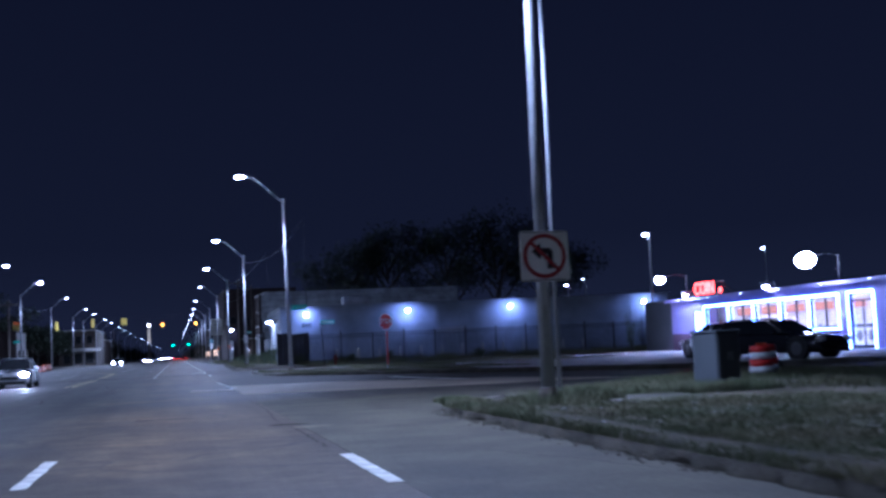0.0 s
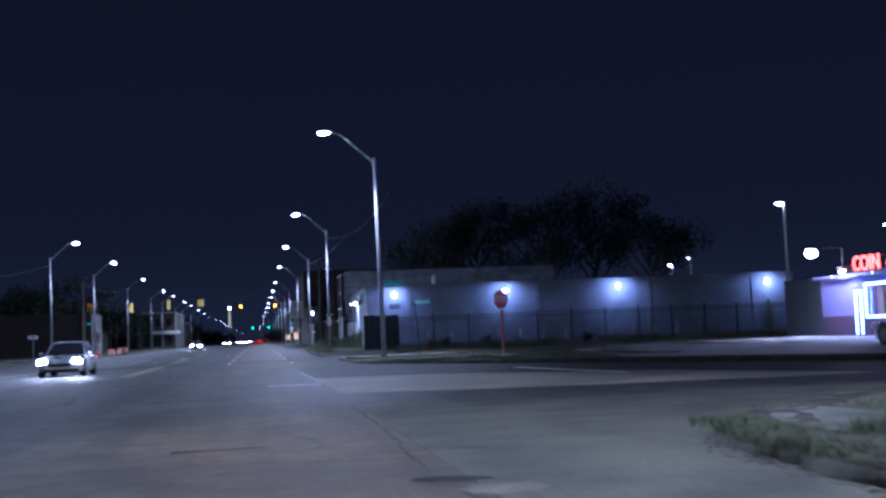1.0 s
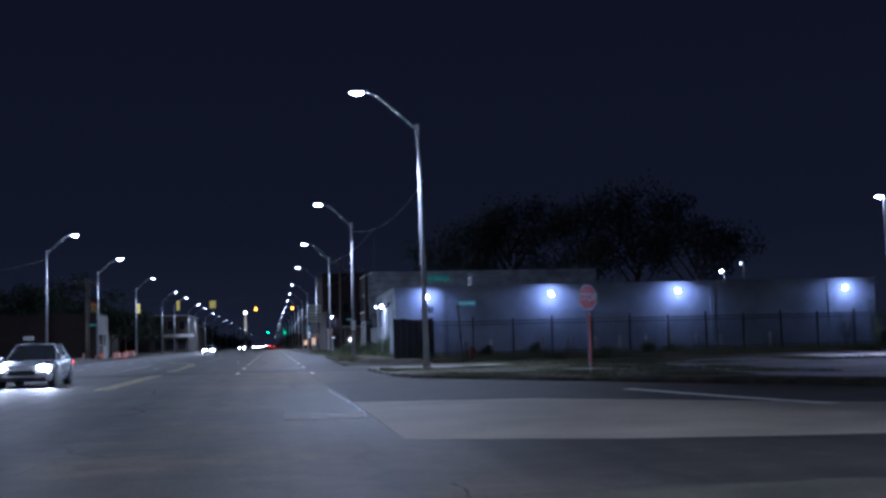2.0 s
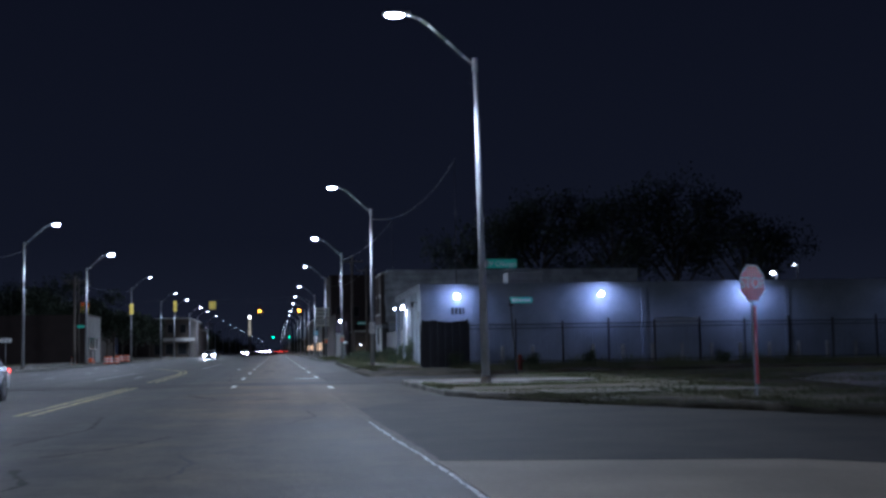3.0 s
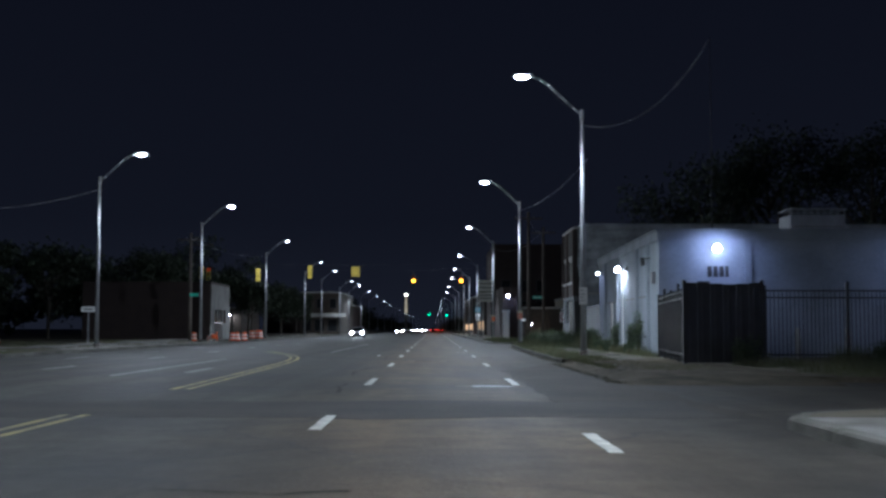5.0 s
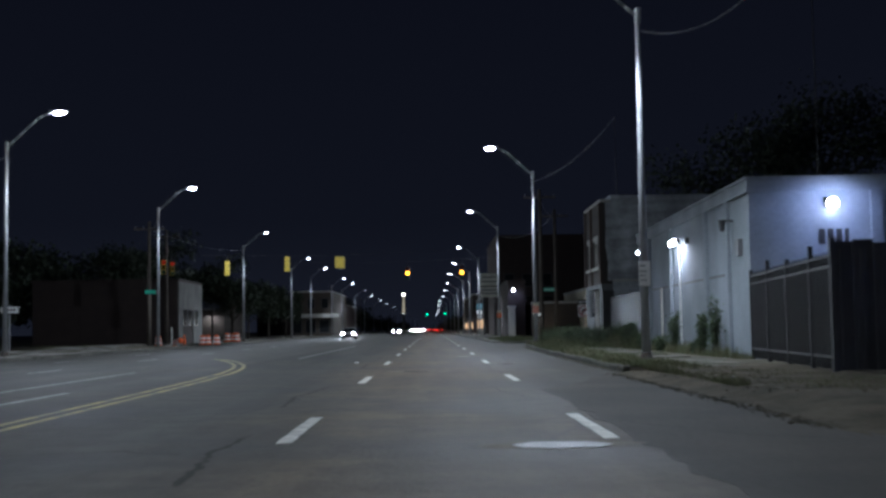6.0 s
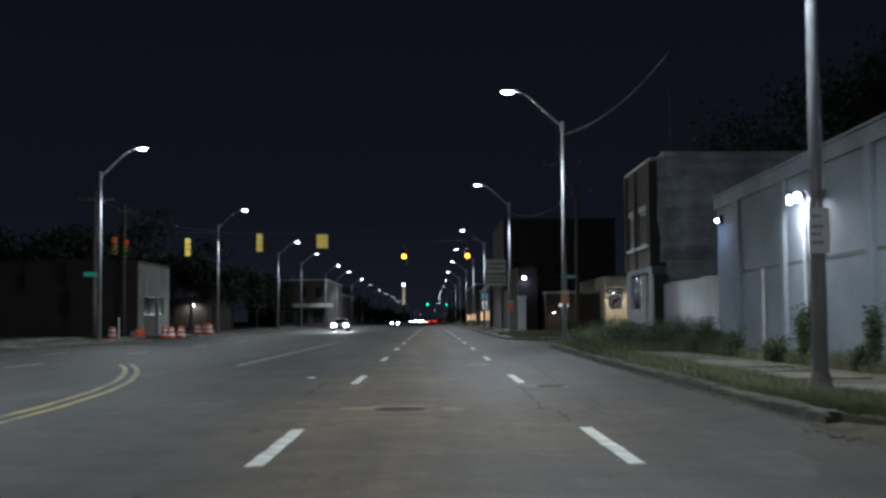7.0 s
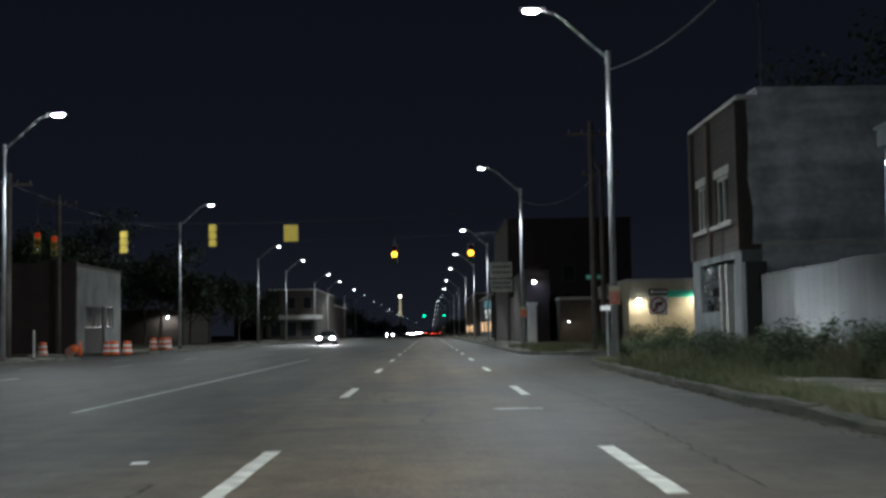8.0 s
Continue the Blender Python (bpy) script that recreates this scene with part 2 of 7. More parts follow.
M_TAN_BRICK = material("tan_block", (0.48, 0.43, 0.32), 0.85, vary=0.2, scale=0.8, fine=8, bump=0.2)
M_RED_WALL = material("dark_red_brick_wall", (0.05, 0.035, 0.032), 0.9, vary=0.25, scale=1, fine=9, bump=0.3)


def brickwork(name, bricks, mortar):
    m = material(name, bricks, 0.85, vary=0.25, scale=1, fine=12, bump=0.2)
    n, l = m.node_tree.nodes, m.node_tree.links
    b = n["Principled BSDF"]
    src = b.inputs["Base Color"].links[0].from_socket
    tc, mp, bt = n.new("ShaderNodeTexCoord"), n.new("ShaderNodeMapping"), n.new("ShaderNodeTexBrick")
    mp.inputs["Rotation"].default_value = (radians(90), 0, radians(90))
    l.new(tc.outputs["Object"], mp.inputs["Vector"])
    l.new(mp.outputs[0], bt.inputs["Vector"])
    bt.inputs["Scale"].default_value, bt.inputs["Mortar Size"].default_value = 1.0, 0.006
    bt.inputs["Brick Width"].default_value, bt.inputs["Row Height"].default_value = 0.21, 0.075
    bt.inputs["Mortar"].default_value = (*mortar, 1)
    bt.inputs["Color2"].default_value = (bricks[0] * 0.6, bricks[1] * 0.6, bricks[2] * 0.65, 1)
    l.new(src, bt.inputs["Color1"])
    l.new(bt.outputs["Color"], b.inputs["Base Color"])
    return m


M_BRICKWORK = brickwork("brown_brickwork", (0.044, 0.035, 0.030), (0.07, 0.066, 0.06))
M_CAMERA_GREY = material("fixture_grey", (0.10, 0.10, 0.105), 0.5, 0.3, vary=0.1, bump=0)

G_LED = glowing("led_lens", LED, 130)
G_MID = glowing("farther_led_lens", LED, 28)
G_WALL = glowing("wall_pack_lens", (0.82, 0.88, 1.0), 60)
G_AMBER = glowing("amber_signal_lens", (1.0, 0.36, 0.02), 7)
G_GREEN = glowing("green_signal_lens", (0.0, 1.0, 0.38), 9)
G_RED = glowing("red_signal_lens", (1.0, 0.05, 0.03), 0.13)
G_HEAD = glowing("headlamp_lens", (0.95, 0.96, 1.0), 160)
G_TAIL = glowing("tail_lamp_lens", (1.0, 0.06, 0.04), 6)
G_NEON_RED = glowing("red_neon", (1.0, 0.05, 0.03), 7)
G_NEON_BLUE = glowing("blue_led_strip", (0.20, 0.34, 1.0), 14)
G_FAR = glowing("distant_lamp_lens", LED, 9)
G_PANEL = glowing("lit_orange_panel", (1.0, 0.42, 0.30), 0.5)
G_GLOBE = glowing("tower_globe", (1.0, 0.93, 0.8), 6)
G_WARM = glowing("warm_lit_window", (1.0, 0.62, 0.35), 0.8)
G_TOWER = glowing("lit_tower_face", (1.0, 0.86, 0.62), 0.22)
G_TUBE = glowing("fluorescent_tube", (1.0, 0.88, 0.86), 45)


# ---- mesh helpers ----
def thing(name, label, category, x=0, y=0, z=0, turn=0, group="", kind=""):
    ob = new(name)
    ob.empty_display_size = 0.2
    ob.matrix_basis = pose(x, y, z, 0, 0, turn)
    return tagged(ob, label, category, group, kind)


def finish(name, bm, mat, smooth=False):
    bmesh.ops.recalc_face_normals(bm, faces=bm.faces)
    me = bpy.data.meshes.new(name)
    if smooth:
        for f in bm.faces:
            f.smooth = True
    bm.to_mesh(me)
    bm.free()
    me.materials.append(mat)
    return me


def part(name, bm, mat, parent=None, label="", smooth=False):
    """Links a bmesh as one mesh object under a thing or a part."""
    ob = new(name, finish(name, bm, mat, smooth))
    if parent:
        ob.parent = parent
    return tagged(ob, label)


def structure(name, bm, mat, label, category, smooth=False):
    return tagged(part(name, bm, mat, None, "", smooth), label, category, "", "structure")


def box(bm, x0, x1, y0, y1, z0, z1, bevel=0.0):
    r = bmesh.ops.create_cube(bm, size=1, matrix=Matrix.Translation(((x0 + x1) / 2, (y0 + y1) / 2, (z0 + z1) / 2)) @ Matrix.Diagonal((x1 - x0, y1 - y0, z1 - z0, 1)))
    if bevel:
        edges = list({e for v in r["verts"] for e in v.link_edges})
        bmesh.ops.bevel(bm, geom=edges, offset=bevel, segments=1, affect="EDGES")
    return bm


def rod(bm, a, b, r0, r1=None, seg=10):
    """A tapered round bar from a to b."""
    a, b = Vector(a), Vector(b)
    d = b - a
    m = Matrix.Translation((a + b) / 2) @ d.to_track_quat("Z", "Y").to_matrix().to_4x4()
    bmesh.ops.create_cone(bm, cap_ends=True, segments=seg, radius1=r0, radius2=r0 if r1 is None else r1, depth=d.length, matrix=m)
    return bm


def prism(bm, points, z0, z1):
    """An upright prism over a plan polygon."""
    low, high = [bm.verts.new((x, y, z0)) for x, y in points], [bm.verts.new((x, y, z1)) for x, y in points]
    bm.faces.new(low[::-1])
    bm.faces.new(high)
    for i in range(len(points)):
        j = (i + 1) % len(points)
        bm.faces.new((low[i], low[j], high[j], high[i]))
    return bm


def uneven(points, step=0.8, amp=0.12, seed=3):
    """A plan polygon with its edges broken into short crooked pieces."""
    rng = random.Random(seed)
    out = []
    for (xa, ya), (xb, yb) in zip(points, points[1:] + points[:1]):
        n = max(1, int(math.hypot(xb - xa, yb - ya) / step))
        for k in range(n):
            t = k / n
            out.append((xa + (xb - xa) * t + rng.uniform(-amp, amp), ya + (yb - ya) * t + rng.uniform(-amp, amp) * 2))
    return out


def plate(bm, outline, thick, m=Matrix()):
    """A plate from an outline in x and z, thick along y towards -y, at the pose m."""
    front, back = [bm.verts.new(m @ Vector((x, -thick, z))) for x, z in outline], [bm.verts.new(m @ Vector((x, 0, z))) for x, z in outline]
    bm.faces.new(front)
    bm.faces.new(back[::-1])
    for i in range(len(outline)):
        j = (i + 1) % len(outline)
        bm.faces.new((front[i], back[i], back[j], front[j]))
    return bm


def rounded(w, h, r, n=4):
    pts = []
    for cx, cz, a0 in ((w / 2 - r, h / 2 - r, 0), (-w / 2 + r, h / 2 - r, 90), (-w / 2 + r, -h / 2 + r, 180), (w / 2 - r, -h / 2 + r, 270)):
        pts += [(cx + r * math.cos(radians(a0 + 90 * k / n)), cz + r * math.sin(radians(a0 + 90 * k / n))) for k in range(n + 1)]
    return pts


def ring(bm, r0, r1, y, thick, seg=40, cz=0.0):
    """A flat ring in x and z."""
    for k in range(seg):
        a, b = 2 * math.pi * k / seg, 2 * math.pi * (k + 1) / seg
        q = [bm.verts.new((r * math.cos(t), y, cz + r * math.sin(t))) for r, t in ((r0, a), (r1, a), (r1, b), (r0, b))]
        bm.faces.new(q)
    return bm


def bars(bm, x0, x1, z, h, y, widths):
    """Plain bars in place of lettering."""
    x = x0
    total = sum(widths) + 0.35 * (len(widths) - 1)
    k = (x1 - x0) / total
    for w in widths:
        box(bm, x, x + w * k, y - 0.004, y, z, z + h)
        x += (w + 0.35) * k
    return bm


def lettering(name, text, size, mat, parent, m, depth=0.004, label=""):
    cu = bpy.data.curves.new(name, "FONT")
    cu.body, cu.size, cu.extrude, cu.align_x, cu.align_y = text, size, depth, "CENTER", "CENTER"
    ob = new(name, cu)
    me = bpy.data.meshes.new_from_object(ob.evaluated_get(bpy.context.evaluated_depsgraph_get()))
    bpy.data.objects.remove(ob)
    me.materials.append(mat)
    out = new(name, me)
    out.parent = parent
    out.matrix_basis = m
    return tagged(out, label)


def lamp(kind, parent, m, watts, colour=LED, radius=0.15, angle=150, blend=0.6):
    data = bpy.data.lights.new("lamp_light", kind)
    data.energy, data.color = watts, colour
    data.shadow_soft_size = radius
    if kind == "SPOT":
        data.spot_size, data.spot_blend = radians(angle), blend
    ob = new("lamp_light", data)
    ob.parent = parent
    ob.matrix_basis = m
    return ob

# ---- ground, road, kerbs ----
KERB = 0.13
bm = bmesh.new()
prism(bm, [(-1500, -1500), (1500, -1500), (1500, 3000), (-1500, 3000)], -0.5, 0)
ground = structure("ground", bm, M_ASPHALT, "worn dark grey asphalt avenue with patches and cracks", "road")

BLOCKS = {
    "block_southeast": [(4.0, -40), (4.0, 16.5), (4.25, 18.8), (5.1, 20.8), (6.8, 22.8), (9, 24.8), (12, 26.6), (18, 28), (80, 29), (80, -40)],
    "block_east": [(4.4, 56.8), (5.5, 54.5), (7.5, 50.5), (10, 46), (15, 36.5), (18, 33.5), (24, 32), (80, 31), (80, 78), (14, 76), (9.8, 75.2), (7.5, 71.6), (5.2, 70.1), (4.3, 69.5), (3.9, 68.7), (3.86, 67), (3.9, 58.5)],
    "block_northeast": [(4.4, 86), (4.7, 83.5), (5.6, 81.8), (7.5, 80.8), (12, 80.4), (80, 83), (80, 136.5), (9, 136.5), (6.3, 136.2), (5.2, 134.8), (4.9, 132.5), (4.8, 127), (4.6, 121), (4.4, 113), (4.25, 104), (4.14, 97), (4.1, 95), (4.4, 92.5)],
    "block_far_east": [(4.1, 150), (4.6, 148), (6, 146.8), (9, 146.5), (80, 146.5), (80, 2300), (4.1, 2300)],
    "block_southwest": [(-17.2, -40), (-80, -40), (-80, 26), (-24, 24), (-19, 22), (-17.4, 19)],
    "block_west": [(-17.2, 82), (-18.6, 78.5), (-22, 76), (-80, 74), (-80, 156), (-22, 156), (-18.6, 155.4), (-17.2, 154)],
    "block_far_west": [(-17.2, 168), (-18.6, 166), (-22, 165.4), (-80, 165), (-80, 2300), (-17.2, 2300)],
}
for name, pts in BLOCKS.items():
    bm = bmesh.new()
    prism(bm, pts, -0.1, KERB)
    structure(name, bm, M_SOIL, "rough grass and bare soil verge behind the kerb", "verge")


def kerb_run(name, pts, label="worn concrete kerb stones along the road edge", mat=M_KERB, worn=0.006, sink=0.0):
    """Kerb stones of about three metres along a line, standing just in front of the verge."""
    run = thing(name, label, "kerb", pts[0][0], pts[0][1], 0, 0, "", "structure")
    o = Vector((*pts[0], 0))
    for (xa, ya), (xb, yb) in zip(pts, pts[1:]):
        a, b = Vector((xa, ya, 0)), Vector((xb, yb, 0))
        d = b - a
        n = max(1, round(d.length / 3.0))
        side = Vector((d.y, -d.x, 0)).normalized()
        for k in range(n):
            p, q = a + d * (k / n) + d.normalized() * 0.008, a + d * ((k + 1) / n) - d.normalized() * 0.008
            bm = bmesh.new()
            prof = ((-0.02, -0.05), (0.17, -0.05), (0.155, 0.11), (0.125, 0.142), (-0.02, 0.146))
            cuts = 1 if worn < 0.01 else 8
            drop = random.uniform(-2.2, 0.4) * worn - sink
            rows_ = [[bm.verts.new(p.lerp(q, i / cuts) - o + side * (u + random.uniform(-worn, worn) * 0.7) + Vector((0, 0, w + drop + random.uniform(-worn, worn)))) for u, w in prof] for i in range(cuts + 1)]
            bm.faces.new(rows_[0][::-1])
            bm.faces.new(rows_[-1])
            for ra, rb in zip(rows_, rows_[1:]):
                for i in range(5):
                    j = (i + 1) % 5
                    bm.faces.new((ra[i], ra[j], rb[j], rb[i]))
            part("kerb_stone", bm, mat, run)


M_BURIED = material("dirt_covered_kerb", (0.068, 0.061, 0.046), 0.95, vary=0.5, scale=0.9, fine=20, bump=0.6, stain=(0.03, 0.034, 0.02), per_object=0.25)
M_PATH_KERB = material("grimy_kerb", (0.16, 0.148, 0.128), 0.92, vary=0.45, scale=0.9, fine=20, bump=0.5, stain=(0.07, 0.068, 0.05), per_object=0.2)
kerb_run("kerb_1", [(60, 28.7), (18, 28), (12, 26.6), (9, 24.8), (6.8, 22.8), (5.1, 20.8), (4.25, 18.8), (4.0, 16.5), (4.0, -20)], "sunken kerb stones buried in dirt and weeds", M_BURIED, 0.022, 0.05)
kerb_run("kerb_2", [(40, 77), (14, 76), (9.8, 75.2), (7.5, 71.6), (5.2, 70.1), (4.3, 69.5), (3.9, 68.7), (3.86, 67), (3.9, 58.5), (4.4, 56.8), (5.5, 54.5), (7.5, 50.5), (10, 46), (15, 36.5), (18, 33.5), (24, 32), (60, 31.3)], "low worn concrete kerb flush with the island", M_PATH_KERB)
kerb_run("kerb_3", [(9, 136.5), (6.3, 136.2), (5.2, 134.8), (4.9, 132.5), (4.8, 127), (4.6, 121), (4.4, 113), (4.25, 104), (4.14, 97), (4.1, 94.8)], "grimy kerb stones half sunk in dirt", M_BURIED, 0.02)
kerb_run("kerb_4", [(4.1, 260), (4.1, 150), (4.6, 148), (6, 146.8), (9, 146.5), (30, 146.5)])
kerb_run("kerb_5", [(-40, 74.7), (-22, 76), (-18.6, 78.5), (-17.2, 82), (-17.2, 154), (-18.6, 155.4), (-22, 156), (-35, 156)])
kerb_run("kerb_6", [(-35, 165.3), (-22, 165.4), (-18.6, 166), (-17.2, 168), (-17.2, 290)])


M_BANK = material("washed_dirt", (0.044, 0.040, 0.029), 0.95, vary=0.5, scale=1.6, fine=14, bump=0.9, stain=(0.078, 0.067, 0.049), spec=0.12)


def berm(name, pts, seed):
    """Dirt washed down over a kerb: a low uneven slope along a line, its foot on the road to the line's right."""
    rng = random.Random(seed)
    bm = bmesh.new()
    prev = None
    run = 0.0
    for (xa, ya), (xb, yb) in zip(pts, pts[1:]):
        a, b = Vector((xa, ya, 0)), Vector((xb, yb, 0))
        n = max(2, int((b - a).length / 0.22))
        side = Vector((b.y - a.y, a.x - b.x, 0)).normalized()
        for k in range(n):
            c = a.lerp(b, k / n)
            run += (b - a).length / n
            g = min(1.0, run / 9.0)
            foot, lift = 0.25 + (rng.uniform(0.2, 0.34) - 0.25) * g, rng.uniform(-0.025, 0.012) - 0.06 * (1 - g)
            row = [bm.verts.new(c + side * u + Vector((0, 0, z))) for u, z in ((foot, 0.003), (0.25, 0.10 + lift * 0.6), (0.12, 0.162 + lift), (-0.35 - rng.uniform(0, 0.2), KERB + 0.016), (-0.7, KERB - 0.02))]
            if prev:
                for i in range(4):
                    bm.faces.new((prev[i], prev[i + 1], row[i + 1], row[i]))
            prev = row
    return structure(name, bm, M_BANK, "bare dirt washed down over a buried kerb", "dirt", True)


berm("dirt_bank", [(9, 24.8), (6.8, 22.8), (5.1, 20.8), (4.25, 18.8), (4.0, 16.5), (4.0, -6)], 11)


def dirt_apron():
    """The unkerbed corner: bare dirt that runs down to the road in a low uneven slope."""
    rng = random.Random(17)
    ease = lambda v: max(0.0, min(1.0, v)) ** 2 * (3 - 2 * max(0.0, min(1.0, v)))
    bm = bmesh.new()
    grid = []
    for j in range(56):
        y = 79.2 + j * 0.29
        edge = 3.66 + 0.05 * math.sin(y * 1.3) + rng.uniform(-0.04, 0.04) + 0.3 * max(0, y - 93.5) / 1.9
        row = []
        for i in range(24):
            u = (i / 23) ** 1.5
            x = edge + u * 4.4
            z = 0.003 + (KERB + 0.006) * ease((x - edge) / 0.95) * ease((y - 79.2) / 2.6 + 0.05)
            row.append(bm.verts.new((x, y, z + (rng.uniform(-0.014, 0.014) if 0 < i and 0 < j else 0))))
        grid.append(row)
    for ra, rb in zip(grid, grid[1:]):
        for i in range(23):
            bm.faces.new((ra[i], ra[i + 1], rb[i + 1], rb[i]))
    return structure("dirt_bank", bm, M_BARE_DIRT, "bare brown dirt running down to the unkerbed corner", "dirt", True)


M_BARE_DIRT = material("bare_dirt", (0.058, 0.049, 0.035), 0.95, vary=0.5, scale=1.1, fine=12, bump=0.9, stain=(0.10, 0.083, 0.058), spec=0.1)
dirt_apron()
berm("dirt_bank", [(4.4, 56.8), (5.5, 54.5), (7.5, 50.5), (10, 46), (15, 36.5), (18, 33.5)], 13)


def sidewalk(name, x0, x1, y0, y1, step=1.52, z=KERB, mat=M_WALK, rise=0.02, label="cracked pale concrete sidewalk with weedy joints"):
    """A run of separate concrete flags with open joints."""
    run = thing(name, label, "sidewalk", x0, y0, z, 0, "", "structure")
    along_y = (y1 - y0) > (x1 - x0)
    length = (y1 - y0) if along_y else (x1 - x0)
    n = round(length / step)
    for k in range(n):
        a, b = k * length / n + 0.01, (k + 1) * length / n - 0.01
        bm = bmesh.new()
        t = rise + random.uniform(-0.6, 0.6) * rise
        if along_y:
            box(bm, 0, x1 - x0, a, b, -0.02, t)
        else:
            box(bm, a, b, 0, y1 - y0, -0.02, t)
        ob = part("paving_slab", bm, mat, run)
        ob.rotation_euler = (random.uniform(-0.2, 0.2) * rise, random.uniform(-0.3, 0.3) * rise, 0)


M_PATH = material("dirt_covered_concrete", (0.165, 0.15, 0.125), 0.9, vary=0.4, scale=1.3, fine=22, bump=0.5, stain=(0.06, 0.062, 0.038), per_object=0.12)
sidewalk("sidewalk_1", 6.0, 7.5, -10, 20, 1.52, KERB, M_PATH, 0.006, "sunken sidewalk covered in dirt and weeds")
sidewalk("sidewalk_2", 3.9, 9.0, 62.3, 68.6)
sidewalk("sidewalk_3", 5.6, 10.5, 54.8, 57.3, 1.52, KERB, M_PATH, 0.012, "sunken concrete path with grass creeping over it")
sidewalk("sidewalk_4", 5.6, 6.95, 94, 135, 1.52, KERB, M_PATH, 0.012, "broken concrete sidewalk half covered in dirt")
sidewalk("sidewalk_5", 4.95, 6.2, 129.0, 134.0)
sidewalk("sidewalk_6", 4.3, 6.2, 150, 225)
sidewalk("sidewalk_7", -20.6, -18.9, 80, 148)
sidewalk("sidewalk_8", -18.8, -17.35, 112, 153)
sidewalk("sidewalk_9", -20.6, -18.9, 168, 250)

# Concrete turning slab and the paved lot of the laundry
bm = bmesh.new()
prism(bm, [(1.36, 32.9), (3.7, 31.8), (6.0, 31.3), (12, 30.4), (9.6, 36.4), (6.7, 39.4), (4.8, 41.3), (1.37, 42.2)], -0.02, 0.004)
structure("concrete_patch", bm, M_SLAB, "pale concrete patch set into the asphalt junction", "pavement")
M_OLD_SLAB = material("grimy_concrete_pavement", (0.10, 0.089, 0.064), 0.8, vary=0.55, scale=0.8, fine=14, bump=0.5, stain=(0.055, 0.050, 0.038), spec=0.18)
bm = bmesh.new()
prism(bm, [(1.37, -30), (3.9, -30), (3.9, 16.5), (4.15, 18.9), (5.0, 21), (6.7, 23), (8.9, 25), (11.9, 26.9), (11.98, 27.47), (1.37, 27.47)], -0.02, 0.0035)
structure("concrete_lane", bm, M_OLD_SLAB, "grimy old concrete lane beside the asphalt", "pavement")
bm = bmesh.new()
prism(bm, [(11.5, 46), (15.6, 38), (18.4, 34.6), (24, 33), (60, 32.4), (60, 70), (20, 69.5), (14, 62)], 0.0, KERB + 0.006)
structure("parking_lot", bm, M_LOT, "pale concrete parking lot in front of the laundry", "parking lot")


# ---- road markings ----
def stripe(bm, pts, w, z=0.005):
    for (xa, ya), (xb, yb) in zip(pts, pts[1:]):
        a, b = Vector((xa, ya, 0)), Vector((xb, yb, 0))
        s = Vector((b.y - a.y, a.x - b.x, 0)).normalized() * w / 2
        bm.faces.new([bm.verts.new(v + Vector((0, 0, z))) for v in (a - s, b - s, b + s, a + s)])
    return bm


def dash(x, y, length=3.05, w=0.13, mat=M_WHITE_LINE):
    """A painted dash with ragged ends."""
    bm = bmesh.new()
    pts = []
    for k in range(9):
        pts.append((w / 2 + random.uniform(-0.012, 0.004), -length / 2 + length * k / 8))
    for k in range(8, -1, -1):
        pts.append((-w / 2 + random.uniform(-0.004, 0.012), -length / 2 + length * k / 8))
    prism(bm, pts, -0.01, 0.005)
    ob = part("lane_dash", bm, mat)
    ob.matrix_basis = pose(x, y, 0)
    return tagged(ob, "worn white painted lane dash on asphalt", "road marking", "lane dashes", "structure")


for k in range(-1, 22):
    y = 81.0 + 12.2 * (k - 1)
    if k == -1:
        continue
    first = 69.7 if k == 0 else y
    dash(-1.65, first, 2.2 if k == 0 else 3.2, 0.15)
    if k >= 0:
        dash(1.38, 67.1 if k == 0 else y, 2.0 if k == 0 else 3.2, 0.15)
for x, y in ((-1.82, 11.9), (1.31, 10.5), (1.31, -1.5), (-1.82, -0.5)):
    dash(x, y, 2.9, 0.15)
for k in range(6):
    dash(-11.2, 90 + 12.2 * k, 3.0, 0.13, M_OLD_LINE)
    dash(-14.3, 90 + 12.2 * k, 3.0, 0.13, M_OLD_LINE)


def line(label, mat, pts, w):
    bm = stripe(bmesh.new(), pts, w)
    return structure("painted_line", bm, mat, label, "road marking")


CURVE = [(-5.06, 77.5), (-5.12, 84), (-5.17, 89), (-5.26, 94), (-5.43, 98.5), (-5.74, 102), (-6.2, 105.2), (-6.9, 108.6), (-7.7, 111.8), (-8.55, 114.6)]
for side in (-0.14, 0.14):
    line("worn double yellow line bending across the centre lane", M_YELLOW_LINE, [(x + side, y) for x, y in CURVE], 0.12)
    line("faded stretch of double yellow line", M_YELLOW_LINE, [(-5.02 + side, 53.5), (-5.02 + side, 70.9)], 0.12)
line("worn solid white line beside the turning lane", M_OLD_LINE, [(-5.25, 113), (-5.25, 146)], 0.12)
line("worn solid white line along the oncoming lanes", M_OLD_LINE, [(-8.1, 84), (-8.1, 100)], 0.12)
line("worn solid white line along the oncoming lanes", M_OLD_LINE, [(-11.0, 62), (-11.0, 80)], 0.12)
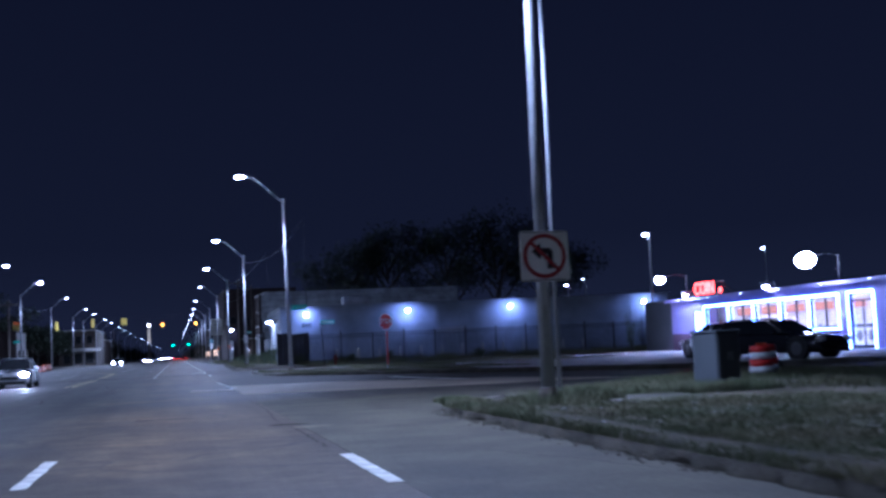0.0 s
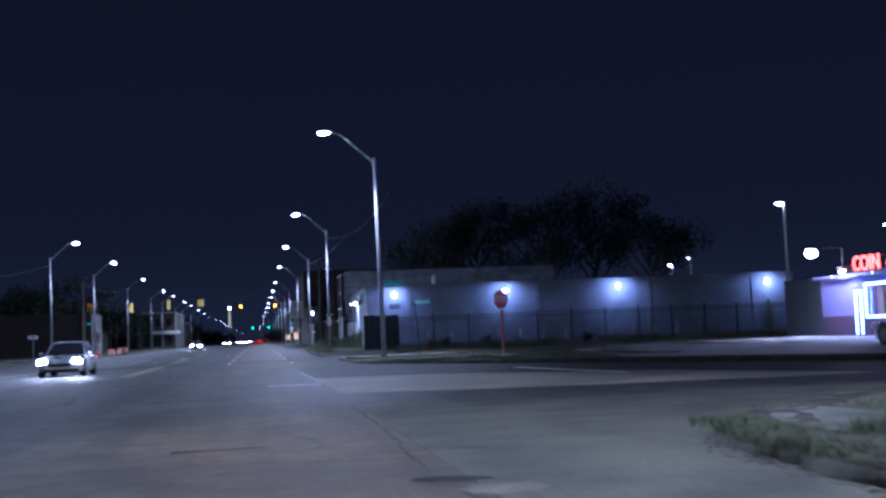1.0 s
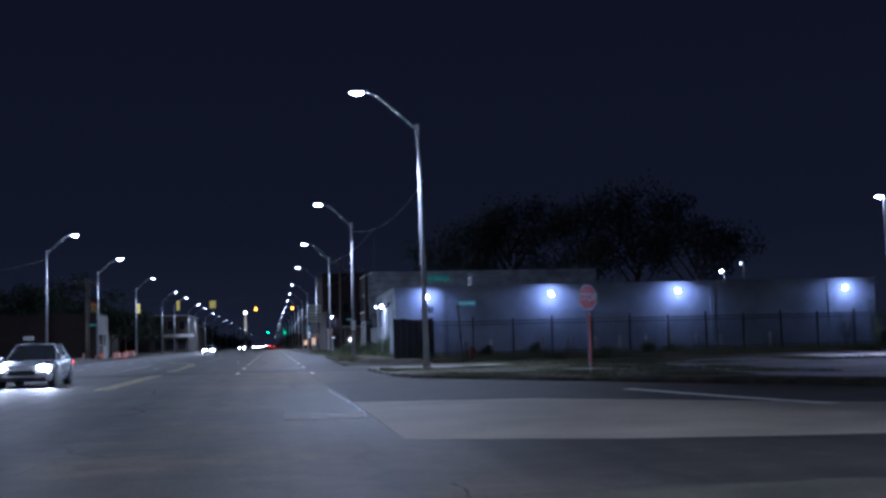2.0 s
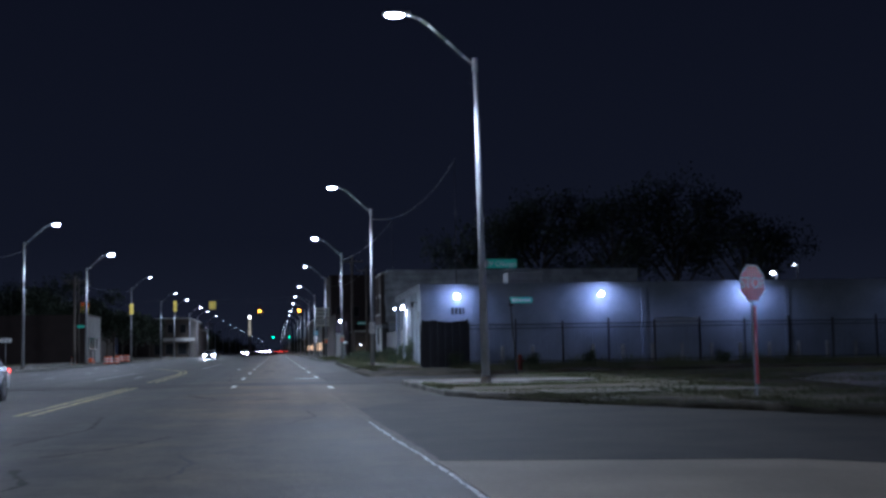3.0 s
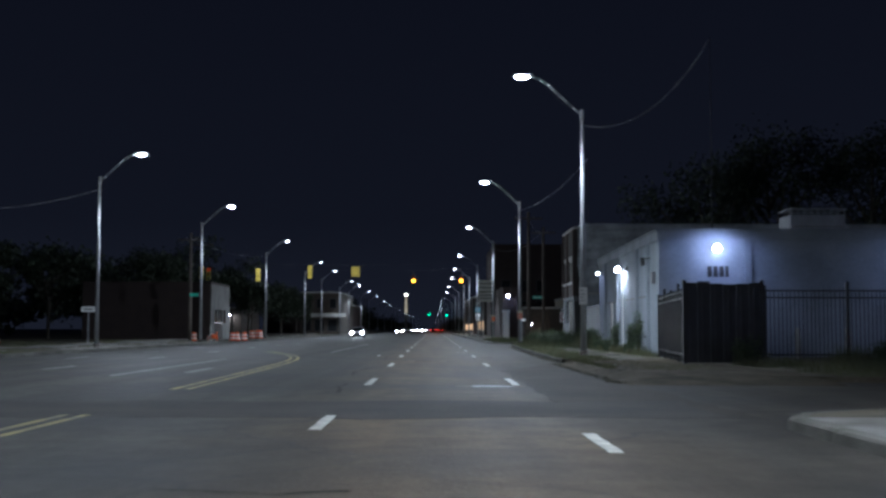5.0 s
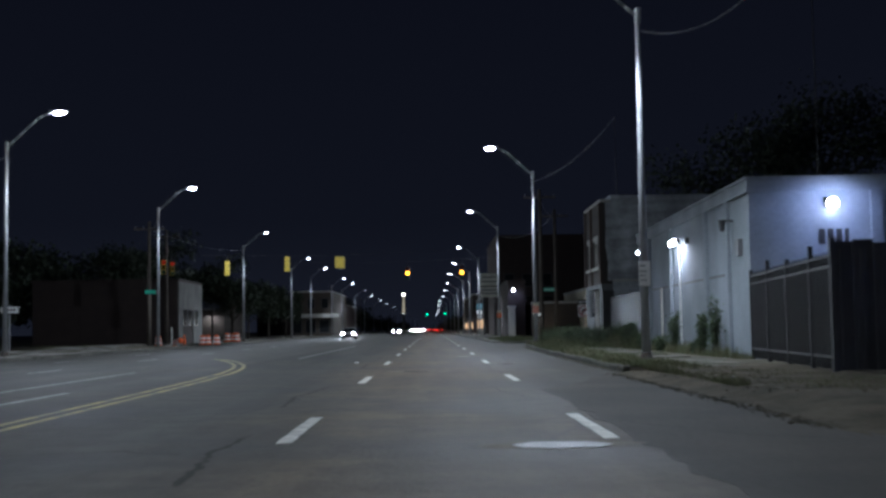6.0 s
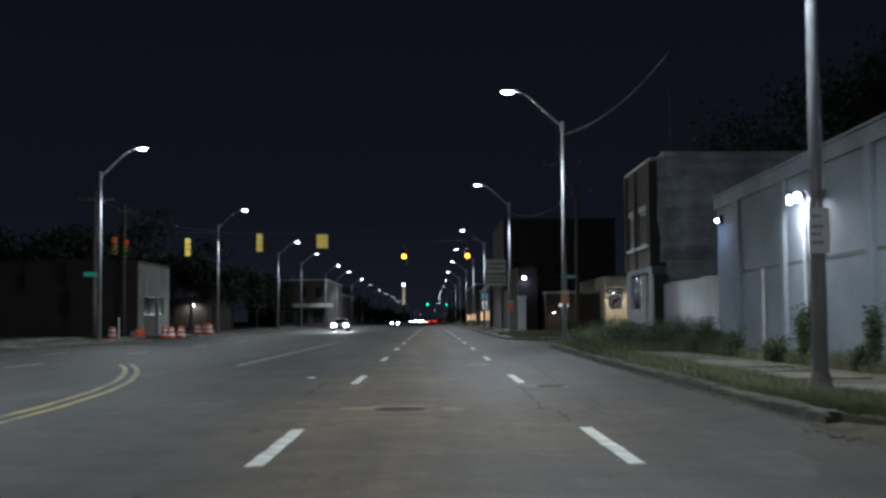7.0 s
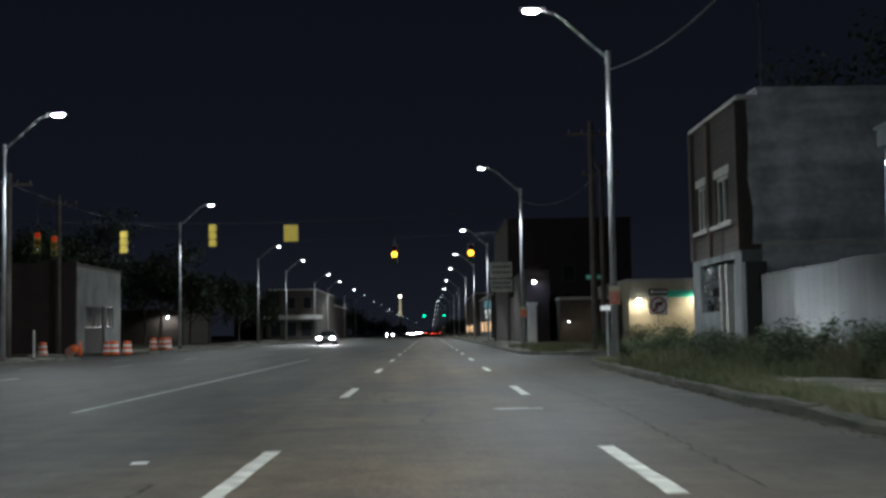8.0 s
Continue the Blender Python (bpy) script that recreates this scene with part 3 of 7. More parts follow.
def ragged(name, mat, pts, w, label, z=0.0046, wander=0.035, step=0.16):
    """A ragged strip of uneven width wandering along a line."""
    bm = bmesh.new()
    prev = None
    for (xa, ya), (xb, yb) in zip(pts, pts[1:]):
        a, b = Vector((xa, ya, z)), Vector((xb, yb, z))
        n = max(2, int((b - a).length / step))
        side = Vector((b.y - a.y, a.x - b.x, 0)).normalized()
        for k in range(n + 1 if (xb, yb) == pts[-1] else n):
            c = a.lerp(b, k / n) + side * random.uniform(-wander, wander)
            h = w * random.uniform(0.15, 0.75)
            row = (bm.verts.new(c - side * h), bm.verts.new(c + side * h))
            if prev:
                bm.faces.new((prev[0], prev[1], row[1], row[0]))
            prev = row
    return structure(name, bm, mat, label, "road marking" if mat is M_OLD_LINE else "road seam")


M_JOINT = material("crumbling_pale_joint", (0.62, 0.61, 0.60), 0.6, vary=0.4, scale=3, fine=25, bump=0.2, stain=(0.3, 0.29, 0.28))
ragged("pale_joint", M_JOINT, [(1.33, 38.5), (1.3, 42.2), (1.22, 46), (1.19, 49)], 0.038, "crumbling pale joint along the lane edge", 0.006, 0.022, 0.11)
M_WORN_PLATE = material("worn_plate", (0.30, 0.29, 0.29), 0.6, vary=0.35, scale=4, fine=20, bump=0.2, stain=(0.16, 0.155, 0.15))
line("worn white arrow stem in the turning lane", M_OLD_LINE, [(-6.7, 86), (-6.7, 89.5)], 0.15)
line("white stop line across the side street", M_WHITE_LINE, [(7.5, 44.1), (8.05, 39.6), (8.6, 36.6)], 0.35)
bm = bmesh.new()
prism(bm, [(-0.02, 37.25), (1.26, 37.1), (1.33, 38.3), (0.8, 38.6), (0.0, 38.8)], -0.02, 0.0044)
structure("road_patch", bm, M_SLAB, "tan concrete repair patch in the asphalt", "road patch")
bm = bmesh.new()
rim_rows = [[bm.verts.new((0.86 + math.cos(k * math.pi / 20) * (0.45 - d), 37.73 + math.sin(k * math.pi / 20) * (0.4 - d * 1.6), 0.0075)) for d in (0.0, 0.03 + 0.012 * math.sin(k * 1.7))] for k in range(40)]
for k in range(40):
    (a, b), (c, d) = rim_rows[k], rim_rows[(k + 1) % 40]
    bm.faces.new((a, c, d, b))
structure("road_patch", bm, M_JOINT, "pale worn rim of an oval cover set in the patch", "road patch")
bm = bmesh.new()
rim_rows = [bm.verts.new((0.84 + math.cos(k * math.pi / 12) * 0.24 * (0.85 + 0.15 * math.sin(k * 2.3)), 37.72 + math.sin(k * math.pi / 12) * 0.11, 0.0075)) for k in range(24)]
bm.faces.new(rim_rows)
structure("road_patch", bm, M_WORN_PLATE, "polished middle of the oval cover", "road patch")


M_TAR = material("fresh_tar", (0.032, 0.030, 0.028), 0.9, vary=0.3, scale=1.5, fine=20, bump=0.2, spec=0.1)
M_NEW_ASPHALT = material("newer_dark_asphalt", (0.074, 0.067, 0.060), 0.8, vary=0.35, scale=0.8, fine=18, bump=0.35, stain=(0.046, 0.043, 0.041), spec=0.18)
M_SEAM = material("old_crack_seal", (0.055, 0.050, 0.045), 0.85, vary=0.3, scale=1.5, fine=20, bump=0.3, spec=0.12)
M_COLLAR = material("worn_collar", (0.165, 0.135, 0.10), 0.8, vary=0.35, scale=1.5, fine=18, bump=0.3, stain=(0.095, 0.077, 0.057), spec=0.18)


ragged("pale_joint", M_COLLAR, [(1.19, 49), (1.17, 52), (1.12, 59), (1.08, 62)], 0.045, "faded end of the pale lane joint", 0.006, 0.022, 0.11)


M_CAST_IRON = material("dusty_cast_iron", (0.05, 0.043, 0.035), 0.92, vary=0.35, scale=4, fine=25, bump=0.4, spec=0.1)


def blot(name, mat, x, y, rx, ry, label, seed, z=0.0052, turn=0.0):
    """A worn spot in the road: a thin sheet with a ragged, lens-like outline."""
    rng = random.Random(seed)
    bm = bmesh.new()
    c, s_ = math.cos(turn), math.sin(turn)
    ring = []
    for k in range(30):
        a = k * 2 * math.pi / 30
        r = rng.uniform(0.72, 1.12)
        u, v = math.cos(a) * rx * rng.uniform(0.93, 1.06), math.sin(a) * ry * r
        ring.append(bm.verts.new((x + u * c - v * s_, y + u * s_ + v * c, z)))
    mid = bm.verts.new((x, y, z + 0.001))
    for k in range(30):
        bm.faces.new((mid, ring[k], ring[(k + 1) % 30]))
    return structure(name, bm, mat, label, "road seam")


M_TAN_WEAR = material("tan_worn_concrete", (0.24, 0.2, 0.15), 0.85, vary=0.4, scale=3, fine=18, bump=0.3, stain=(0.15, 0.125, 0.095), spec=0.15)
blot("worn_spot", M_TAN_WEAR, -1.05, 97.75, 0.42, 0.28, "tan worn spot beside a manhole", 1)
blot("worn_spot", M_TAN_WEAR, -0.62, 98.1, 0.5, 0.1, "tan worn spot beside a manhole", 2)
blot("worn_spot", M_TAN_WEAR, 0.03, 97.5, 0.17, 0.3, "tan worn spot in the lane", 3)
blot("worn_spot", M_TAR, -0.9, 96.8, 0.025, 0.06, "small dark pit in the lane", 5)
blot("worn_spot", M_TAR, 1.22, 17.68, 0.33, 0.2, "dark hollow worn into the lane edge", 6, 0.0056, -0.3)
blot("worn_spot", M_SEAM, 1.77, 20.05, 0.24, 0.07, "short dark crack in the old concrete", 7, 0.0056, -0.4)
blot("worn_spot", M_COLLAR, 1.5, 17.0, 0.32, 0.35, "pale worn concrete at the lane edge", 8, 0.0048)


def manhole(x, y, label, rad=0.36, rim=0.55, collar=M_COLLAR):
    m = thing("manhole", label, "manhole", x, y, 0, 0, "manholes")
    bm = bmesh.new()
    rng = random.Random(int(y * 10))
    bm.faces.new([bm.verts.new((math.cos(k * 0.2244) * rim * r, math.sin(k * 0.2244) * rim * r * 1.25, 0.006)) for k, r in enumerate(rng.uniform(0.92, 1.05) for _ in range(28))])
    part("collar", bm, collar, m, "worn collar")
    bm = bmesh.new()
    bmesh.ops.create_cone(bm, cap_ends=True, segments=24, radius1=rad, radius2=rad - 0.01, depth=0.012, matrix=Matrix.Translation((0, 0, 0.003)))
    part("cover", bm, M_CAST_IRON, m, "dark cast iron cover")


manhole(-0.65, 97.5, "dark cast iron manhole cover in a worn tan collar", 0.34, 0.42)
manhole(1.82, 102.6, "dark cast iron manhole cover in the asphalt", 0.27, 0.3)


M_LAMP_GAP = material("asphalt_between_lamps", (0.080, 0.070, 0.060), 0.78, vary=0.45, scale=0.35, fine=14, bump=0.4, stain=(0.046, 0.041, 0.036), spec=0.13)


bm = bmesh.new()
prism(bm, uneven([(1.42, 42.3), (4.85, 41.4), (6.75, 39.5), (9.7, 36.5), (12.1, 33.4), (14.0, 36.4), (9.5, 45.7), (7.0, 50.3), (5.0, 54.3), (4.0, 56.7), (3.7, 58.4), (1.3, 53.6)], 0.5, 0.025, 4), -0.02, 0.0035)
structure("side_street_patch", bm, M_NEW_ASPHALT, "newer dark asphalt at the mouth of the side street", "road patch")
# Darker sheet: the dimness midway between two street lamps, put into the colour.
bm = bmesh.new()
prism(bm, uneven([(1.6, 71.5), (3.9, 70.2), (3.8, 78), (3.7, 95), (2.6, 91), (1.6, 88)], 0.4, 0.09, 21), -0.02, 0.0026)
structure("side_street_patch", bm, M_LAMP_GAP, "kerb lane asphalt darkened as the dim stretch between street lamps", "road patch")
blot("worn_spot", M_COLLAR, 0.85, 78.85, 0.75, 0.4, "worn paler asphalt round a repair", 9, 0.0046)
bm = bmesh.new()
prism(bm, [(0.5, 78.6), (0.8, 78.5), (1.15, 78.58), (1.3, 78.8), (1.1, 79.05), (0.6, 79.08), (0.42, 78.85)], -0.02, 0.009)
structure("road_patch", bm, M_PALE_PATCH, "pale shiny repair patch in the asphalt", "road patch")
ragged("pale_joint", M_JOINT, [(1.25, 103.0), (1.69, 102.62), (2.09, 102.3)], 0.035, "thin pale joint beside a manhole", 0.0065, 0.01, 0.1)
ragged("pale_joint", M_PALE_PATCH, [(0.65, 112.4), (1.32, 112.4)], 0.16, "pale crumbled repair in the asphalt", 0.006, 0.03, 0.1)
for pts, w in (([(-2.0, 76.4), (-2.15, 78.6), (-2.1, 80.2)], 0.12), ([(-2.3, 84.6), (-2.4, 87), (-2.15, 90.2)], 0.14), ([(1.7, 81.5), (2.6, 79.6), (3.4, 78.9)], 0.09),
               ([(-4.6, 78.4), (-3.1, 78.9), (-2.4, 78.5)], 0.12), ([(-4.2, 83.0), (-3.4, 82.2), (-2.6, 82.6)], 0.10), 
               ([(2.0, 104), (2.3, 112), (2.1, 122)], 0.07), ([(-3.6, 46), (-3.1, 49), (-3.4, 52.4)], 0.16), ([(-5.2, 50.1), (-3.4, 50.6), (-2.5, 50.2)], 0.14),
               ([(-2.9, 44.0), (-2.2, 45.1), (-1.7, 46.8)], 0.16), ([(-2.8, 39.5), (-2.5, 41.1), (-2.9, 42.6)], 0.2), ([(-0.1, 49.2), (0.4, 51.0), (0.3, 53.0)], 0.12), ([(-4.8, 55.8), (-1.2, 56.4), (1.2, 55.9)], 0.09),
               ([(-5.1, 31.0), (-4.0, 33.2), (-4.3, 36.4)], 0.14), ([(-3.9, 27.2), (-2.6, 27.7), (-1.2, 27.3)], 0.12), ([(1.6, 6.6), (2.3, 6.0), (2.9, 6.2)], 0.07), ([(2.7, 11.4), (3.2, 9.8), (3.5, 8.6)], 0.07),
               ([(-4.9, 19.5), (-1.5, 19.9), (1.3, 19.4)], 0.07), ([(1.24, 13), (1.21, 17.2)], 0.09), ([(1.15, 18.4), (1.15, 19.4), (1.2, 21.1), (1.27, 23.2), (1.27, 25.3), (1.26, 28.3)], 0.075), ([(1.23, 102.9), (1.24, 101.2), (1.21, 98.9), (1.2, 98.1), (1.17, 97.3)], 0.075), ([(1.05, 97.5), (1.25, 97.35)], 0.2), ([(1.3, 97.0), (1.33, 96.4), (1.28, 95.6)], 0.1), ([(-2.22, 104.7), (-2.19, 102.6), (-2.16, 100.9), (-2.15, 100.1)], 0.11), ([(-2.1, 103.7), (-1.65, 103.8)], 0.07), ([(-2.1, 100.9), (-1.5, 100.9)], 0.07), ([(0.78, 89.3), (0.85, 87.8), (1.26, 85.5)], 0.06), ([(-3.0, 8), (-3.3, 13), (-3.0, 17)], 0.08), ([(-4.9, 62.6), (0.4, 62.1), (3.8, 62.7)], 0.08)):
    ragged("tar_seam", M_SEAM, pts, w * 0.45, "dark sealed crack wandering across the asphalt")
for pts, w, mat in (([(-1.15, 21.3), (-0.7, 21.25), (-0.2, 21.4)], 0.2, M_TAR), ([(-0.25, 21.6), (0.25, 21.7)], 0.2, M_COLLAR), 
                    ([(-0.78, 58.75), (-0.42, 58.8), (-0.08, 58.85)], 0.42, M_TAR), ([(0.0, 58.9), (0.45, 59.1)], 0.25, M_COLLAR), ([(-2.6, 62.4), (-2.1, 60.6), (-1.7, 59.6)], 0.12, M_TAR), ([(-2.3, 63.6), (-1.4, 63.3), (-0.9, 63.5)], 0.1, M_TAR), ([(-2.2, 58.2), (-1.6, 59.0), (-1.0, 58.9)], 0.1, M_TAR)):
    ragged("road_break", mat, pts, w, "broken asphalt edge worn across the lane")
M_GUTTER = material("gutter_strip", (0.04, 0.036, 0.028), 0.95, vary=0.4, scale=1.2, fine=16, bump=0.4, stain=(0.07, 0.062, 0.048), spec=0.1)
ragged("gutter_strip", M_GUTTER, [(3.85, 94.5), (4.0, 99), (4.08, 104), (4.22, 113), (4.4, 121), (4.6, 127), (4.7, 132)], 0.2, "dark ragged strip along the foot of the kerb", 0.0055, 0.05, 0.3)
bm = bmesh.new()
prism(bm, uneven([(-17, 70.4), (3.6, 70.4), (3.6, 73.9), (-17, 73.9)], 0.9, 0.16, 8), -0.02, 0.0044)
structure("road_patch", bm, M_NEW_ASPHALT, "dark band of newer asphalt across the road", "road patch")


# ---- street lamps ----
M_COLLAR_STEEL = material("rusty_base_steel", (0.13, 0.12, 0.11), 0.7, 0.3, vary=0.35, scale=4, fine=20, bump=0.2, stain=(0.08, 0.06, 0.045))


def street_lamp(with_light, glow, watts=STREET_W, lens=(0.26, 0.14, 0.095)):
    s = thing("street_lamp", "tall galvanised steel street lamp with a lit cool white luminaire", "street lamp", group="street lamps along the avenue")
    bm = bmesh.new()
    rod(bm, (0, 0, 0.02), (0, 0, 9.1), 0.115, 0.062, 14)
    part("pole", bm, M_STEEL, s, "", True)
    bm = bmesh.new()
    box(bm, -0.2, 0.2, -0.2, 0.2, -0.02, 0.04, 0.01)
    part("base_plate", bm, M_COLLAR_STEEL, s)
    bm = bmesh.new()
    rod(bm, (0, 0, 0.04), (0, 0, 0.24), 0.17, 0.13, 12)
    part("base_collar", bm, M_COLLAR_STEEL, s)
    bm = bmesh.new()
    rod(bm, (0, 0, 8.75), (0, 0, 9.14), 0.085, 0.085, 12)
    part("clamp", bm, M_PAINTED_POLE, s)
    bm = bmesh.new()
    pts = [(0, 0, 8.92), (-0.35, 0, 9.22), (-0.8, 0, 9.64), (-1.28, 0, 10.08), (-1.55, 0, 10.27), (-1.9, 0, 10.38)]
    for a, b in zip(pts, pts[1:]):
        rod(bm, a, b, 0.04, 0.036, 8)
    part("arm", bm, M_STEEL, s, "", True)
    head = bmesh.new()
    box(head, -2.58, -1.8, -0.15, 0.15, 10.38, 10.47, 0.03)
    h = part("luminaire", head, M_PAINTED_POLE, s)
    # Dome deeper than the flat lens: the glare round it is built into the shape.
    bm = bmesh.new()
    bmesh.ops.create_uvsphere(bm, u_segments=28, v_segments=16, radius=1, matrix=Matrix.Translation((-2.24, 0, 10.39)) @ Matrix.Diagonal((*lens, 1)))
    part("lens", bm, glow, h, "glowing cool white lens", True)
    if with_light:
        lamp("SPOT", s, pose(-2.24, 0, 10.16, 0, 38, 0), watts, LED, 0.16, 166, 0.25)
    return s


lit = street_lamp(True, G_LED)
RIGHT, LEFT = [(5.28, 17.34), (5.46, 62.56), (5.2, 98.79), (5.18, 130.7), (5.19, 164.7), (5.3, 207.0), (5.3, 241.0), (5.3, 274.0), (5.3, 316.0), (5.3, 360.0)], [(-18.26, 118.85), (-18.07, 146.25), (-18.2, 182.4), (-18.5, 224.0), (-18.5, 249.0), (-18.5, 287.0), (-18.5, 312.0), (-18.5, 354.0)]
lit.matrix_basis = pose(*RIGHT[0], KERB)
small = (0.22, 0.13, 0.07)   # lens of the luminaires farther on, with less glare built into its size
lit_on = street_lamp(True, G_MID, STREET_W, small)
lit_on.matrix_basis = pose(*RIGHT[-1], KERB)
for x, y in RIGHT[1:-1]:
    copy_thing(lit_on if y > 140 else lit, pose(x, y, KERB, 0, -0.85 if y == 62.56 else 0, 0))   # the junction lamp leans
lit_west = street_lamp(True, G_LED, STREET_W * 0.6)
lit_west.matrix_basis = pose(*LEFT[0], KERB, 0, 0, 180)
west_on = street_lamp(True, G_MID, STREET_W * 0.6, small)
west_on.matrix_basis = pose(*LEFT[-1], KERB, 0, 0, 180)
for x, y in LEFT[1:-1]:
    copy_thing(west_on if y > 160 else lit_west, pose(x, y, KERB, 0, 0, 180))
far = street_lamp(False, G_FAR, 0, small)
far.matrix_basis = pose(5.3, 415, KERB)
for y in (470, 527, 584, 655, 700, 770, 880, 960, 1130, 1260, 1490, 1800):
    copy_thing(far, pose(5.3 + 0.5 * math.sin(y), y, KERB))
for y in (398, 455, 512, 580, 630, 720, 770, 850, 990, 1080, 1270, 1400, 1750):
    copy_thing(far, pose(-18.5 + 0.5 * math.cos(y), y, KERB, 0, 0, 180))
# Unseen lamps added for light: one behind the start, two on the west side
copy_thing(lit, pose(5.3, -18, KERB))
copy_thing(lit_west, pose(-18.3, 22, KERB, 0, 0, 180))
copy_thing(lit_west, pose(-18.3, 84, KERB, 0, 0, 180))


# ---- grey warehouse on the corner ----
def wall_pack(x, y, z, turn, watts, label, aim=50, size=1.0, tone=(0.46, 0.56, 1.0)):
    """A small box lamp on a wall that throws its light down and out (local -y)."""
    w = thing("wall_light", label, "wall light", x, y, z, turn, "wall lights")
    bm = bmesh.new()
    box(bm, -0.16, 0.16, -0.14, 0, -0.12, 0.14, 0.02)
    part("housing", bm, M_CAMERA_GREY, w)
    bm = bmesh.new()
    bmesh.ops.create_uvsphere(bm, u_segments=20, v_segments=12, radius=1, matrix=Matrix.Translation((0, -0.15, -0.02)) @ Matrix.Diagonal((0.15 * size, 0.08, 0.14 * size, 1)))
    part("lens", bm, G_WALL, w, "glowing white lens", True)
    lamp("SPOT", w, pose(0, -0.95, 0.0, aim, 0, 0), watts, tone, 0.1, 172, 0.5)
    return w


WX, WY, WH = 8.1, 99.4, 4.7
SKEW = 0.025   # the street wall runs slightly away from the road
warehouse = thing("warehouse", "single storey grey painted block warehouse with parapet and wall lights", "building", WX, WY, KERB)
bm = bmesh.new()
prism(bm, [(0, 0), (34, -1.5), (34, 19.3), (SKEW * 19.3, 19.3)], -0.1, WH - 0.35)
part("wall", bm, M_GREY_WALL, warehouse)
bm = bmesh.new()
prism(bm, [(-0.07, -0.09), (34.1, -1.6), (34.1, 19.4), (SKEW * 19.4 - 0.07, 19.4)], WH - 0.35, WH)
part("parapet", bm, M_GREY_WALL, warehouse, "pale grey parapet band")
bm = bmesh.new()
prism(bm, [(-0.12, -0.14), (34.15, -1.65), (34.15, 19.45), (SKEW * 19.45 - 0.12, 19.45)], WH, WH + 0.06)
part("coping", bm, M_GREY_WALL, warehouse, "thin metal coping")
for x, y, wx, wy in ((-0.1, 5.2, 0.1, 0.35), (-0.1, 11.4, 0.1, 0.35), (-0.1, 16.1, 0.1, 0.4), (-0.1, 2.2, 0.1, 0.35)):
    bm = bmesh.new()
    box(bm, x + SKEW * y, x + wx + 0.03 + SKEW * y, y, y + wy, -0.1, WH - 0.35)
    part("pilaster", bm, M_GREY_WALL, warehouse)
bm = bmesh.new()
prism(bm, [(SKEW * 2.55 - 0.012, 2.55), (SKEW * 2.55 + 0.02, 2.55), (SKEW * 16.1 + 0.02, 16.1), (SKEW * 16.1 - 0.012, 16.1)], 2.27, 2.35)
part("belt_course", bm, M_SIGN_BLACK, warehouse, "thin dark band along the wall")
for x in (3.15, 13.2, 22.0, 30.5):
    bm = bmesh.new()
    box(bm, x, x + 0.3, -1.5 * x / 34 - 0.09, -1.5 * x / 34 + 0.02, -0.1, WH - 0.35)
    part("pilaster", bm, M_GREY_WALL, warehouse)

wall_pack(10.23, 99.3, 4.17, 2.5, WALL_W, "small glowing white wall light on grey painted blocks")
wall_pack(18.81, 98.89 - 0.08, 4.19, 2.5, WALL_W * 1.3, "small glowing white wall light on grey painted blocks")
wall_pack(27.75, 98.5 - 0.08, 4.22, 2.5, WALL_W * 1.3, "small glowing white wall light on grey painted blocks")
wall_pack(39.8, 97.98 - 0.08, 4.17, 2.5, WALL_W * 1.3, "small glowing white wall light on grey painted blocks")


def twin_flood(x, y, z):
    f = thing("floodlight", "bright twin head floodlight with a conduit down the grey wall", "floodlight", x, y, z, -90)
    bm = bmesh.new()
    box(bm, -0.09, 0.09, -0.07, 0, -0.1, 0.1, 0.015)
    part("junction_box", bm, M_CAMERA_GREY, f)
    for s in (-1, 1):
        bm = bmesh.new()
        rod(bm, (s * 0.06, -0.05, 0.02), (s * 0.2, -0.16, 0.06), 0.018)
        part("arm", bm, M_CAMERA_GREY, f)
        bm = bmesh.new()
        rod(bm, (s * 0.2, -0.10, 0.10), (s * 0.26, -0.26, 0.02), 0.07, 0.13, 14)
        h = part("lamp_head", bm, M_CAMERA_GREY, f)
        bm = bmesh.new()
        bmesh.ops.create_uvsphere(bm, u_segments=24, v_segments=14, radius=0.115, matrix=Matrix.Translation((s * 0.265, -0.275, 0.012)) @ Matrix.Diagonal((1, 0.6, 1, 1)))
        part("lens", bm, G_WALL, h, "glowing white lens", True)
    bm = bmesh.new()
    rod(bm, (0, -0.04, -3.9), (0, -0.04, -0.1), 0.035, None, 8)
    part("conduit", bm, M_WHITE, f, "white painted conduit")
    lamp("SPOT", f, pose(0, -0.55, 0.0, 20, 0, 0), WALL_W * 2.2, (0.82, 0.88, 1.0), 0.12, 170, 0.3)


